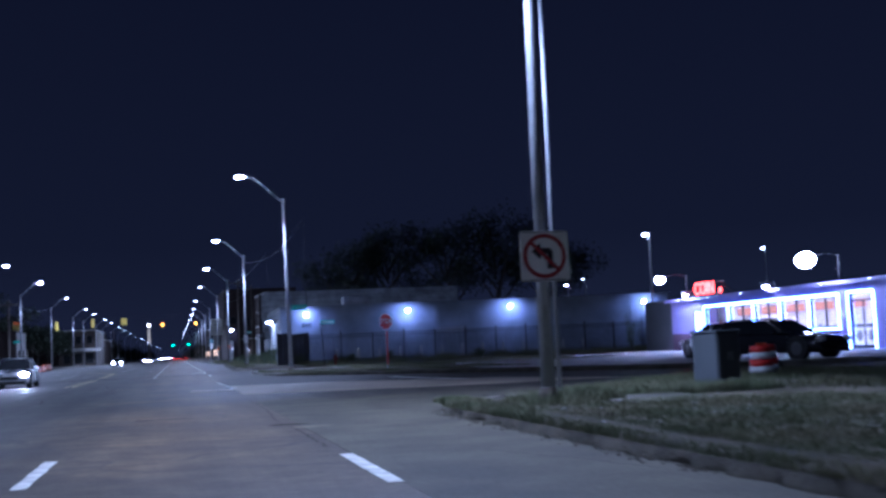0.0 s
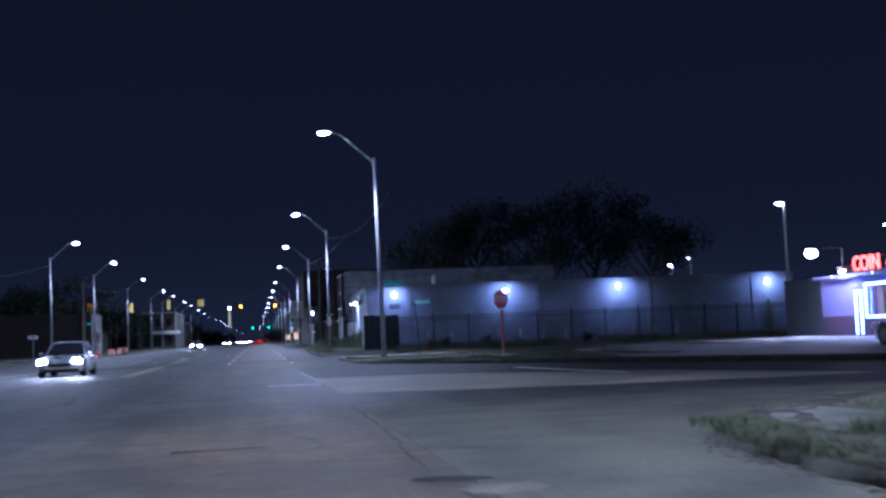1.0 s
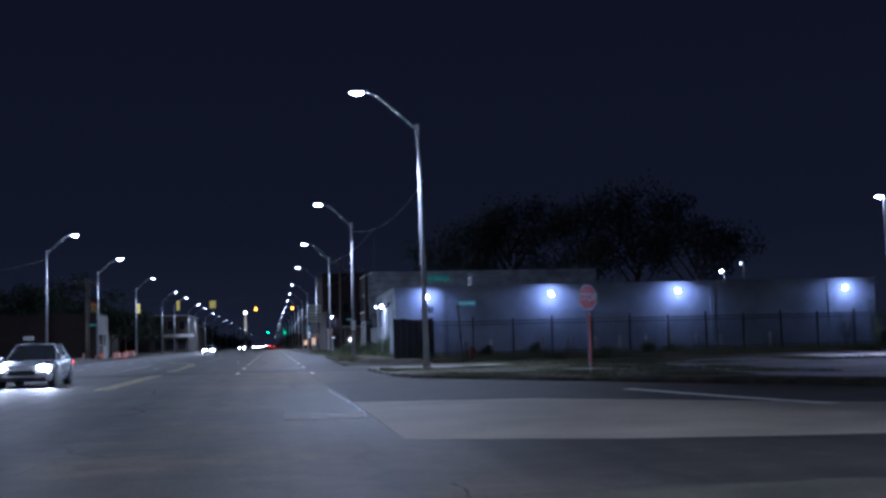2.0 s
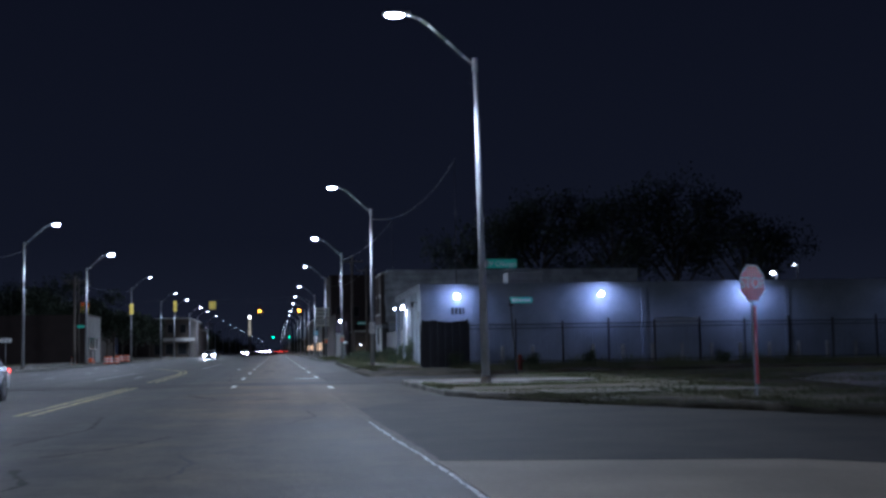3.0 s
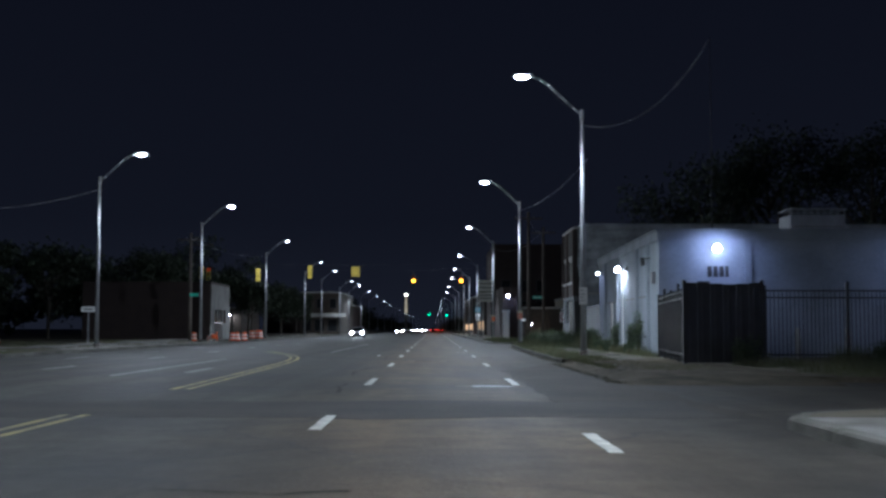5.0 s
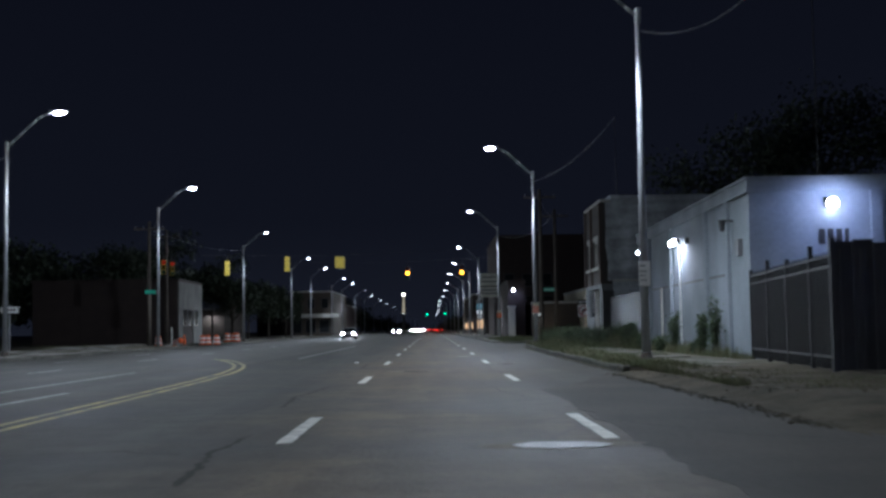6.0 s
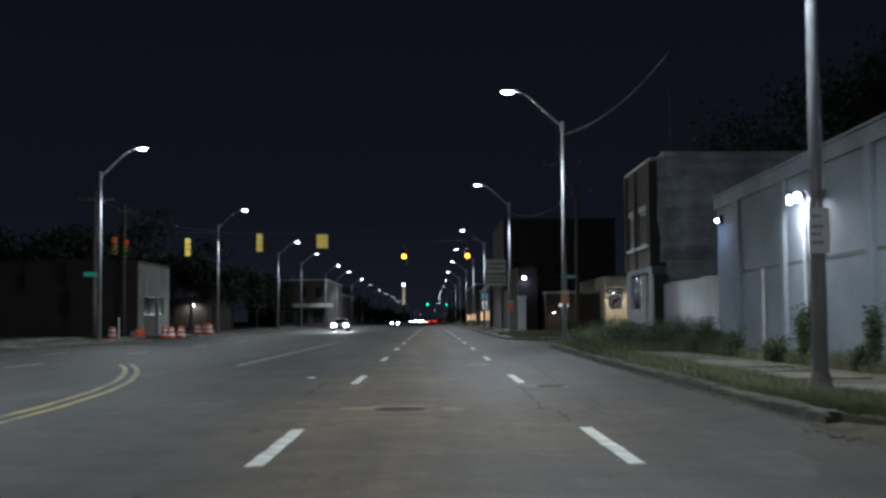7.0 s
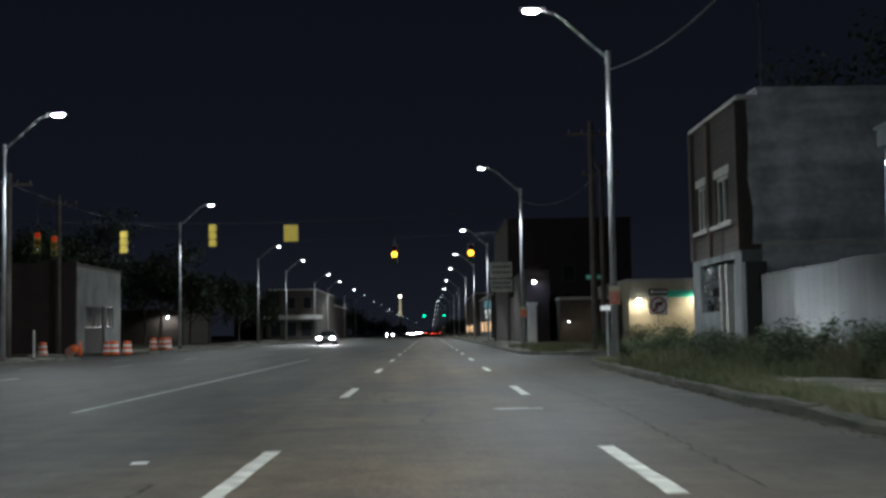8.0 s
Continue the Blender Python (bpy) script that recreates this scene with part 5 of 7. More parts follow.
def timber_pole(x, y, h, label, r=0.16):
    p = thing("utility_pole", label, "utility pole", x, y, 0.0)
    bm = bmesh.new()
    rod(bm, (0, 0, -0.1), (0, 0, h), r, r * 0.7, 12)
    part("shaft", bm, M_WOOD_POLE, p, "", True)
    bm = bmesh.new()
    box(bm, -1.1, 1.1, -0.06, 0.06, h - 0.6, h - 0.48)
    part("crossarm", bm, M_WOOD_POLE, p)
    for u in (-1.0, -0.4, 0.4, 1.0):
        bm = bmesh.new()
        rod(bm, (u, 0, h - 0.48), (u, 0, h - 0.32), 0.035, 0.02, 8)
        part("insulator", bm, M_GREY_DARK, p)
    return p


timber_pole(-20.3, 153.2, 9.0, "weathered timber utility pole with crossarm")
timber_pole(7.27, 149.8, 10.5, "weathered timber utility pole with crossarm")
for x, y, z, h in ((10.5, 101.0, 4.75, 7.7), (9.4, 129.6, 7.5, 4.3)):
    mast = thing("roof_mast", "thin dark steel mast on the roof", "mast", x, y, KERB + z)
    bm = bmesh.new()
    rod(bm, (0, 0, 0), (0, 0, h), 0.03, 0.012, 8)
    part("tube", bm, M_DARK_METAL, mast)
    bm = bmesh.new()
    box(bm, -0.15, 0.15, -0.15, 0.15, -0.02, 0.04)
    part("foot", bm, M_DARK_METAL, mast)
timber_pole(9.75, 163.8, 10.5, "weathered timber utility pole with crossarm")
timber_pole(-22.0, 166.4, 9.5, "weathered timber utility pole with crossarm")
timber_pole(-34.0, 119.5, 9.5, "weathered timber utility pole with crossarm")
WIRE = ((-20.3, 153.2, 6.75), (7.5, 150.4, 7.0))
cable("span_wire", "steel span wire carrying the traffic signals", WIRE[0], WIRE[1], 0.55, 0.009)
cable("span_wire", "steel span wire carrying the far traffic signals", (-22.0, 166.4, 7.6), (9.7, 163.7, 7.2), 0.9, 0.008)
cable("service_cable", "sagging cable from a lamp pole", (5.2, 98.8, 8.7), (10.5, 101.0, 12.5), 1.15, 0.024)
cable("service_cable", "sagging cable from a lamp pole", (5.18, 130.7, 8.7), (9.4, 129.6, 11.9), 0.55, 0.022)
cable("service_cable", "sagging cable from a lamp pole", (5.19, 164.7, 8.6), (9.65, 163.75, 10.1), 0.9, 0.012)
cable("service_cable", "sagging cable from a lamp pole", (-18.27, 118.85, 8.6), (-33.9, 119.5, 9.1), 1.3, 0.02)
cable("service_cable", "sagging cable from a lamp pole", (-18.1, 146.25, 8.5), (-20.3, 153.2, 8.6), 0.3)
cable("service_cable", "thin overhead wire along the street", (-20.3, 153.2, 8.5), (-18.4, 184.5, 9.0), 0.5, 0.006)
cable("service_cable", "thin overhead wire along the street", (7.22, 149.8, 10.1), (9.65, 163.75, 10.1), 0.5)


def wire_z(wire, sag, x):
    a, b = wire
    t = (x - a[0]) / (b[0] - a[0])
    return a[2] + (b[2] - a[2]) * t - sag * 4 * t * (1 - t), a[1] + (b[1] - a[1]) * t


def signal_head(x, y, z, turn, lit_lens, label, wire_top, body=M_SIGNAL_YELLOW):
    """Three stacked sections with visors, facing local -y, hung from a wire."""
    s = thing("traffic_signal", label, "traffic signal", x, y, z, turn, "traffic signals on the span wire")
    for k, (tone, dark) in enumerate(((G_RED, (0.12, 0.01, 0.01)), (G_AMBER, (0.16, 0.09, 0.01)), (G_GREEN, (0.01, 0.09, 0.05)))):
        zc = 0.36 - 0.36 * k
        bm = bmesh.new()
        box(bm, -0.17, 0.17, -0.1, 0.12, zc - 0.168, zc + 0.168, 0.03)
        sec = part("section", bm, body, s)
        bm = bmesh.new()
        bmesh.ops.create_uvsphere(bm, u_segments=20, v_segments=10, radius=0.14, matrix=Matrix.Translation((0, -0.1, zc)) @ Matrix.Diagonal((1, 0.3, 1, 1)))
        part("lens", bm, tone if k == lit_lens else DARK_LENS[k], sec, "", True)
        bm = bmesh.new()
        for a in range(-2, 11):
            t0, t1 = radians(18 * a), radians(18 * (a + 1))
            q = [bm.verts.new((0.155 * math.cos(t), yy, zc + 0.155 * math.sin(t))) for t, yy in ((t0, -0.1), (t1, -0.1), (t1, -0.3), (t0, -0.3))]
            bm.faces.new(q)
        bmesh.ops.solidify(bm, geom=bm.faces[:], thickness=0.006)
        part("visor", bm, body, sec)
    bm = bmesh.new()
    rod(bm, (0, 0.01, 0.53), (0, 0.01, wire_top - z), 0.02, None, 8)
    part("hanger", bm, M_DARK_METAL, s)
    return s


DARK_LENS = [material("dark_red_lens", (0.10, 0.01, 0.01), 0.2, vary=0.05, bump=0), material("dark_amber_lens", (0.14, 0.08, 0.01), 0.2, vary=0.05, bump=0), material("dark_green_lens", (0.01, 0.07, 0.04), 0.2, vary=0.05, bump=0)]
for x, z in ((-14.66, 5.54), (-10.36, 5.76)):
    wz, wy = wire_z(WIRE, 0.55, x)
    signal_head(x, wy, z, 180, -1, "yellow traffic signal seen from behind", wz)
wz, wy = wire_z(WIRE, 0.55, -6.63)
b = thing("case_sign", "square yellow case sign hung from the span wire", "hanging sign", -6.63, wy, 5.79, 0, "traffic signals on the span wire")
bm = bmesh.new()
box(bm, -0.33, 0.33, -0.12, 0.12, -0.4, 0.4, 0.03)
part("case", bm, M_SIGNAL_YELLOW, b)
bm = bmesh.new()
rod(bm, (0, 0, 0.4), (0, 0, wz - 5.79), 0.025, None, 8)
part("hanger", bm, M_DARK_METAL, b)
FAR_WIRE = ((-22.0, 166.4, 7.6), (9.7, 163.7, 7.2))
for x, k in ((-2.16, 1), (2.24, 1)):
    wz, wy = wire_z(FAR_WIRE, 0.9, x)
    signal_head(x, wy, 5.57, 0, k, "traffic signal with a lit amber lens", wz, M_DARK_METAL)
for x, y, top in ((-20.09, 156.7, 8.36), (-19.95, 159.0, 8.29)):
    signal_head(x, y, 5.92, 25, 0, "yellow traffic signal with a dim red lens", top)
far_head = ((-1.5, 400.0), (3.6, 400.0))
cable("span_wire", "steel span wire carrying distant green signals", (-20.0, 400.0, 8.4), (9.0, 400.0, 8.4), 1.2, 0.02)
for x, y in ((-20.0, 400.0), (9.0, 400.0)):
    timber_pole(x, y, 10.0, "distant timber utility pole")
for x, y in far_head:
    wz, wy = wire_z(((-20.0, 400.0, 8.4), (9.0, 400.0, 8.4)), 1.2, x)
    signal_head(x, y, 5.6, 0, 2, "distant traffic signal with a lit green lens", wz, M_DARK_METAL)

# ---- coin laundry ----
def lamp_row(bm, y0, y1, z0, z1):
    """Small lamps in a row filling a thin rectangle on the front."""
    ly, lz = y1 - y0, z1 - z0
    n = max(1, int(max(ly, lz) / 0.15))
    for k in range(n):
        a, b = k / n, (k + 0.6) / n
        if ly > lz:
            box(bm, -0.05, -0.012, y0 + a * ly, y0 + b * ly, z0, z1)
        else:
            box(bm, -0.05, -0.012, y0, y1, z0 + a * lz, z0 + b * lz)


LX, LY = 29.0, 43.0
laundry = thing("laundry", "low lilac painted coin laundry with lit windows edged in blue light", "building", LX, LY, KERB)
EDGES = [19.4, 16.3, 13.4, 10.6, 7.8, 5.2]   # window jambs along the front
bm = bmesh.new()
box(bm, 0, 0.25, 19.4, 24, -0.1, 2.9)
box(bm, 0, 0.25, 5.2, 19.4, -0.1, 0.92)
box(bm, 0, 0.25, 0, 19.4, 2.5, 2.9)
box(bm, 0, 0.25, 4.4, 5.2, -0.1, 2.5)
box(bm, 0, 0.25, 0, 2.4, -0.1, 2.5)
part("front_wall", bm, M_PURPLE_WALL, laundry)
bm = bmesh.new()
box(bm, -0.012, 0, 19.4, 23.98, -0.08, 1.0)
box(bm, -0.012, 0, 5.2, 19.4, -0.08, 0.85)
part("dado", bm, M_RED_BAND, laundry, "dark red painted dado")
bm = bmesh.new()
box(bm, 0.25, 14, 23.75, 24, -0.1, 2.9)
box(bm, 0.25, 14, 0, 0.25, -0.1, 2.9)
box(bm, 13.75, 14, 0.25, 23.75, -0.1, 2.9)
part("outer_wall", bm, M_PURPLE_WALL, laundry)
bm = bmesh.new()
box(bm, -0.35, 14.1, -0.1, 24.1, 2.9, 3.05)
part("roof", bm, M_ROOFING, laundry, "flat roof with overhanging edge")
bm = bmesh.new()
box(bm, -0.38, -0.35, -0.1, 24.1, 2.88, 3.07)
part("fascia", bm, M_PURPLE_WALL, laundry)
bm = bmesh.new()
box(bm, 3.0, 3.1, 0.25, 23.75, 0, 2.9)
part("inner_wall", bm, M_INTERIOR, laundry, "pale interior back wall")
bm = bmesh.new()
box(bm, 0.25, 3.0, 0.25, 23.75, -0.02, 0.01)
part("inner_floor", bm, M_INTERIOR, laundry)
for k, (b, a) in enumerate(zip(EDGES, EDGES[1:])):
    win = new("window")
    win.parent = laundry
    win.location = (0, a, 0.92)
    w = b - a
    bm = bmesh.new()
    for y0, y1, z0, z1 in ((0, 0.06, 0, 1.58), (w - 0.06, w, 0, 1.58), (0.06, w - 0.06, 0, 0.06), (0.06, w - 0.06, 1.52, 1.58), (w / 2 - 0.03, w / 2 + 0.03, 0.06, 1.52)):
        box(bm, 0.06, 0.16, y0, y1, z0, z1)
    part("window_frame", bm, M_DARK_METAL, win, "dark metal frame")
    bm = bmesh.new()
    box(bm, 0.10, 0.108, 0.06, w - 0.06, 0.06, 1.52)
    pane = part("pane", bm, M_PANE, win)
    pane.visible_shadow = False
    bm = bmesh.new()
    for y0, y1, z0, z1 in ((-0.04, 0.05, -0.04, 1.62), (w - 0.05, w + 0.04, -0.04, 1.62), (0.05, w - 0.05, 1.53, 1.62), (0.05, w - 0.05, -0.04, 0.03)):
        lamp_row(bm, y0, y1, z0, z1)
    tagged(part("light_strip", bm, G_NEON_BLUE, win), "glowing blue light strip", "", "", "stuff")
bm = bmesh.new()
box(bm, -0.05, -0.014, 20.35, 20.42, 0.1, 2.2)
box(bm, -0.05, -0.014, 19.9, 20.35, 2.13, 2.2)
box(bm, -0.05, -0.014, 19.83, 19.9, 0.1, 2.2)
tagged(part("light_strip", bm, G_NEON_BLUE, laundry), "glowing blue light strip", "", "", "stuff")
door = new("door")
door.parent = laundry
door.location = (0, 2.4, 0)
bm = bmesh.new()
for y0, y1, z0, z1 in ((0, 0.07, 0, 2.5), (1.93, 2.0, 0, 2.5), (0.97, 1.03, 0, 2.1), (0.07, 1.93, 2.1, 2.17), (0.07, 1.93, 0, 0.15), (0.07, 1.93, 1.0, 1.05)):
    box(bm, 0.08, 0.14, y0, y1, z0, z1)
part("door_frame", bm, M_DARK_METAL, door)
bm = bmesh.new()
box(bm, 0.105, 0.113, 0.07, 1.93, 0.15, 2.5)
pane = part("pane", bm, M_PANE, door)
pane.visible_shadow = False
bm = bmesh.new()
for y0, y1, z0, z1 in ((-0.06, 0.02, 0, 2.56), (1.98, 2.06, 0, 2.56), (0.02, 1.98, 2.48, 2.56)):
    lamp_row(bm, y0, y1, z0, z1)
tagged(part("light_strip", bm, G_NEON_BLUE, door), "glowing blue light strip", "", "", "stuff")
for y in (3.0, 6.0, 9.0, 12.0, 15.0, 18.0, 21.0):
    bm = bmesh.new()
    box(bm, 0.9, 2.4, y - 0.09, y + 0.09, 2.78, 2.88)
    part("tube_light", bm, G_TUBE, laundry, "glowing fluorescent tubes")
for k in range(17):
    washer = thing("washing_machine", "white enamel front loading washing machine", "washing machine", LX + 2.2, LY + 3.2 + k * 1.0, KERB, 0, "washing machines in the laundry")
    bm = bmesh.new()
    box(bm, 0, 0.75, -0.4, 0.4, 0, 1.15, 0.02)
    part("cabinet", bm, M_ENAMEL, washer)
    bm = bmesh.new()
    rod(bm, (-0.05, 0, 0.55), (0, 0, 0.55), 0.24, 0.27, 16)
    part("porthole", bm, M_GREY_DARK, washer)
    bm = bmesh.new()
    box(bm, -0.01, 0, -0.35, 0.35, 0.92, 1.1)
    part("control_panel", bm, M_GREY_DARK, washer)
for k in range(5):
    bd = thing("notice_board", "lit orange red panel on the laundry's back wall", "lit panel", LX + 2.93, LY + 8.6 + k * 2.9, KERB + 1.6)
    bm = bmesh.new()
    box(bm, 0, 0.05, -0.9, 0.9, 0.32, 0.72, 0.01)
    part("panel", bm, G_PANEL, bd)
# roof sign
sg = thing("roof_sign", "red glowing roof sign lettered COIN on thin dark rails", "roof sign", LX - 0.05, LY + 19.2, KERB + 3.05)
bm = bmesh.new()
box(bm, 0.02, 0.07, -2.6, 1.4, 0.12, 0.17, 0.01)
panel = part("lower_rail", bm, M_DARK_METAL, sg, "thin dark rail behind the letters")
bm = bmesh.new()
box(bm, 0.02, 0.07, -2.6, 1.4, 0.72, 0.77, 0.01)
part("upper_rail", bm, M_DARK_METAL, sg)
lettering("lettering", "COIN", 1.02, G_NEON_RED, panel, pose(-0.005, -0.1, 0.45, 90, 0, -90), 0.02, "glowing red letters COIN")
bm = bmesh.new()
box(bm, -0.02, 0.02, -2.25, -2.05, 0.15, 0.42)
part("letter_stub", bm, G_NEON_RED, panel, "dimly lit broken letter")
for y in (-2.2, 1):
    bm = bmesh.new()
    rod(bm, (0.12, y, 0.7), (0.9, y, 0.0), 0.03)
    part("brace", bm, M_DARK_METAL, sg)


def gooseneck(x, y, z, watts, size, label):
    """A floodlight on an arm reaching out from the roof edge."""
    g = thing("floodlight", label, "floodlight", x, y, z, 0, "laundry floodlights")
    reach = LX - x
    bm = bmesh.new()
    pts = [(reach - 0.2, 0, KERB + 2.9 - z + 0.1), (reach - 0.2, 0, 0.15), (reach * 0.5, 0, 0.25), (0.1, 0, 0.12)]
    for a, b in zip(pts, pts[1:]):
        rod(bm, a, b, 0.025, None, 8)
    part("arm", bm, M_DARK_METAL, g)
    bm = bmesh.new()
    box(bm, -0.2, 0.15, -0.25, 0.25, 0.0, 0.18, 0.03)
    h = part("housing", bm, M_CAMERA_GREY, g)
    # Lens sphere oversized so that its outline stands for the glare.
    bm = bmesh.new()
    bmesh.ops.create_uvsphere(bm, u_segments=32, v_segments=20, radius=size, matrix=Matrix.Translation((-0.05, 0, -0.03)) @ Matrix.Diagonal((0.8, 1, 0.7, 1)))
    part("lens", bm, G_WALL, h, "glowing white lens", True)
    lamp("SPOT", g, pose(-0.05, 0, -0.32, 0, -15, 0), watts, (0.75, 0.82, 1.0), 0.2, 165, 0.5)


gooseneck(27.2, 64.12, 4.36, 560, 0.32, "brilliant white floodlight on an arm over the laundry lot")
gooseneck(27.2, 47.64, 4.2, 850, 0.5, "brilliant white floodlight over the laundry lot, its lens swollen to its glare")
gooseneck(28.4, 63.4, 3.36, 40, 0.14, "small white floodlight on the laundry roof edge")
gooseneck(28.4, 53.7, 3.34, 50, 0.16, "small white floodlight on the laundry roof edge")
for k in range(6):
    b = thing("edge_bulb", "small pale bulb along the laundry roof edge", "bulb", LX - 0.4, LY + 2 + k * 4.0, KERB + 3.0, 0, "bulbs along the roof edge")
    bm = bmesh.new()
    bmesh.ops.create_uvsphere(bm, u_segments=8, v_segments=6, radius=0.025)
    part("globe", bm, G_FAR, b)
    bm = bmesh.new()
    box(bm, 0.0, 0.03, -0.03, 0.03, -0.03, 0.03)
    part("socket", bm, M_WHITE, b)
M_ANNEX = material("dark_annex_paint", (0.06, 0.062, 0.07), 0.85, vary=0.25, scale=0.8, fine=9, bump=0.2)
shed = thing("dark_annex", "dark painted block annex beside the laundry", "building", 29.4, 69.0, KERB)
bm = bmesh.new()
box(bm, 0, 9, -1.9, 3.2, -0.1, 3.0)
part("wall", bm, M_ANNEX, shed)
bm = bmesh.new()
box(bm, -0.05, 9.05, -1.95, 3.25, 3.0, 3.1)
part("coping", bm, M_ROOFING, shed)


def area_pole(x, y, h, label, glow=G_WALL, size=0.16):
    p = thing("area_light", label, "area light", x, y, KERB, 0, "lights on tall poles")
    bm = bmesh.new()
    rod(bm, (0, 0, -0.1), (0, 0, h - 0.1), 0.1, 0.06, 10)
    part("pole", bm, M_PAINTED_POLE, p)
    bm = bmesh.new()
    box(bm, -0.5, 0.1, -0.15, 0.15, h - 0.1, h + 0.02, 0.02)
    hd = part("head", bm, M_CAMERA_GREY, p)
    bm = bmesh.new()
    bmesh.ops.create_uvsphere(bm, u_segments=12, v_segments=8, radius=size, matrix=Matrix.Translation((-0.3, 0, h - 0.12)) @ Matrix.Diagonal((1.3, 1, 0.6, 1)))
    part("lens", bm, glow, hd, "glowing white lens", True)


area_pole(32.8, 78.9, 8.35, "tall pole light behind the laundry")
area_pole(45.2, 134.0, 7.5, "tall pole light beyond the warehouse")
area_pole(47.5, 134.4, 8.25, "tall pole light beyond the warehouse", G_FAR, 0.1)
area_pole(71.0, 134.0, 11.3, "distant tall pole light", G_FAR, 0.2)


# ---- vehicles ----
def wheel(parent, x, y, r=0.34, w=0.22):
    s = 1 if x > 0 else -1
    bm = bmesh.new()
    rod(bm, (x - s * w, y, r), (x, y, r), r, None, 20)
    bmesh.ops.bevel(bm, geom=[e for e in bm.edges if abs((e.verts[0].co - e.verts[1].co).x) < 1e-4], offset=0.03, segments=1, affect="EDGES")
    t = part("tyre", bm, M_RUBBER, parent, "black tyre")
    bm = bmesh.new()
    rod(bm, (x, y, r), (x + s * 0.012, y, r), r * 0.64, r * 0.55, 14)
    part("rim", bm, M_CAMERA_GREY, t, "grey rim")


def car(name, label, paint, x, y, turn, lights=True, kind="sedan", beam=0.0, group=""):
    """A car facing local -y: lofted body, glazed cabin, wheels and lamps."""
    c = thing(name, label, "car", x, y, KERB if abs(x + 6) > 12 else 0.0, turn, group)
    tall = kind == "suv"
    L, W, H = (4.7, 1.80, 1.36) if tall else (4.75, 1.82, 1.40)
    belt = 0.88 if tall else 0.88
    bm = bmesh.new()
    stations = [(-0.5, 0.36, 0.56, 0.78), (-0.485, 0.24, 0.66, 0.88), (-0.44, 0.2, belt - 0.17, 0.95), (-0.36, 0.2, belt - 0.11, 0.985), (-0.24, 0.2, belt - 0.04, 1.0), (-0.1, 0.2, belt, 1.0),
                (0.1, 0.2, belt + 0.01, 1.0), (0.3, 0.2, belt + 0.03, 1.0), (0.42, 0.22, belt + 0.02, 0.97), (0.47, 0.26, belt - 0.02, 0.94), (0.5, 0.40, belt - 0.14, 0.86)]
    rows = []
    for t, z0, z1, k in stations:
        hw = W / 2 * k
        rows.append([bm.verts.new((u * hw, t * L, z)) for u, z in ((-0.9, z0), (-0.97, z0 + 0.08), (-1, z0 + 0.5 * (z1 - z0)), (-0.985, z0 + 0.8 * (z1 - z0)), (-0.93, z1 - 0.03), (-0.82, z1), (0, z1 + 0.03), (0.82, z1), (0.93, z1 - 0.03), (0.985, z0 + 0.8 * (z1 - z0)), (1, z0 + 0.5 * (z1 - z0)), (0.97, z0 + 0.08), (0.9, z0))])
    for p, q in zip(rows, rows[1:]):
        for i in range(13):
            j = (i + 1) % 13
            bm.faces.new((p[i], p[j], q[j], q[i]))
    bm.faces.new(rows[0])
    bm.faces.new(rows[-1][::-1])
    part("body", bm, paint, c, "", True)
    # cabin: glass loft from the belt line up to a smaller roof
    y0, y1, t0, t1 = (-0.23, 0.45, -0.06, 0.39) if tall else (-0.21, 0.37, -0.05, 0.22)
    bm = bmesh.new()
    loops = []
    for q, k in ((0.0, 0.87), (0.5, 0.80), (1.0, 0.68)):
        z, ya, yb, hw = belt - 0.02 + q * (H - 0.03 - belt), (y0 + (t0 - y0) * q) * L, (y1 + (t1 - y1) * q) * L, W / 2 * k
        loops.append([bm.verts.new(v) for v in ((-hw * 0.8, ya, z), (0, ya - 0.08, z), (hw * 0.8, ya, z), (hw, ya + 0.28, z), (hw, yb - 0.2, z), (hw * 0.8, yb, z), (-hw * 0.8, yb, z), (-hw, yb - 0.2, z), (-hw, ya + 0.28, z))])
    for p, q in zip(loops, loops[1:]):
        for i in range(9):
            j = (i + 1) % 9
            bm.faces.new((p[i], p[j], q[j], q[i]))
    bm.faces.new(loops[-1])
    part("glasshouse", bm, M_GLASS, c, "dark tinted glass")
    bm = bmesh.new()
    prev = None
    for t, dz in ((t0 - 0.005, -0.02), (t0 + 0.06, 0.015), ((t0 + t1) / 2, 0.03), (t1 - 0.05, 0.01), (t1 + 0.01, -0.03)):
        row = [bm.verts.new((u * W / 2 * 0.69, t * L, H + dz - 0.03 * abs(u) ** 3)) for u in (-1, -0.6, 0, 0.6, 1)]
        if prev:
            for i in range(4):
                bm.faces.new((prev[i], prev[i + 1], row[i + 1], row[i]))
        prev = row
    bmesh.ops.solidify(bm, geom=bm.faces[:], thickness=0.04)
    part("roof_panel", bm, paint, c, "", True)
    for xx in (-1, 1):
        for ya, za, yb, zb, w in ((y0 * L + 0.2, belt, t0 * L + 0.2, H - 0.05, 0.035), (0.09 * L, belt, 0.08 * L, H - 0.05, 0.04), (y1 * L - 0.25, belt, t1 * L - 0.2, H - 0.05, 0.08)):
            bm = bmesh.new()
            rod(bm, (xx * W / 2 * 0.87, ya, za), (xx * W / 2 * 0.69, yb, zb), w, None, 6)
            part("pillar", bm, paint, c)
        for yy in (-0.31, 0.29):
            r = 0.35 if tall else 0.33
            bm = bmesh.new()
            rod(bm, (xx * W / 2 * 0.80, yy * L, r + 0.01), (xx * W / 2 * 0.992, yy * L, r + 0.01), r + 0.055, None, 20)
            part("wheel_arch", bm, M_RUBBER, c)
            wheel(c, xx * W / 2 * 1.0, yy * L, r)
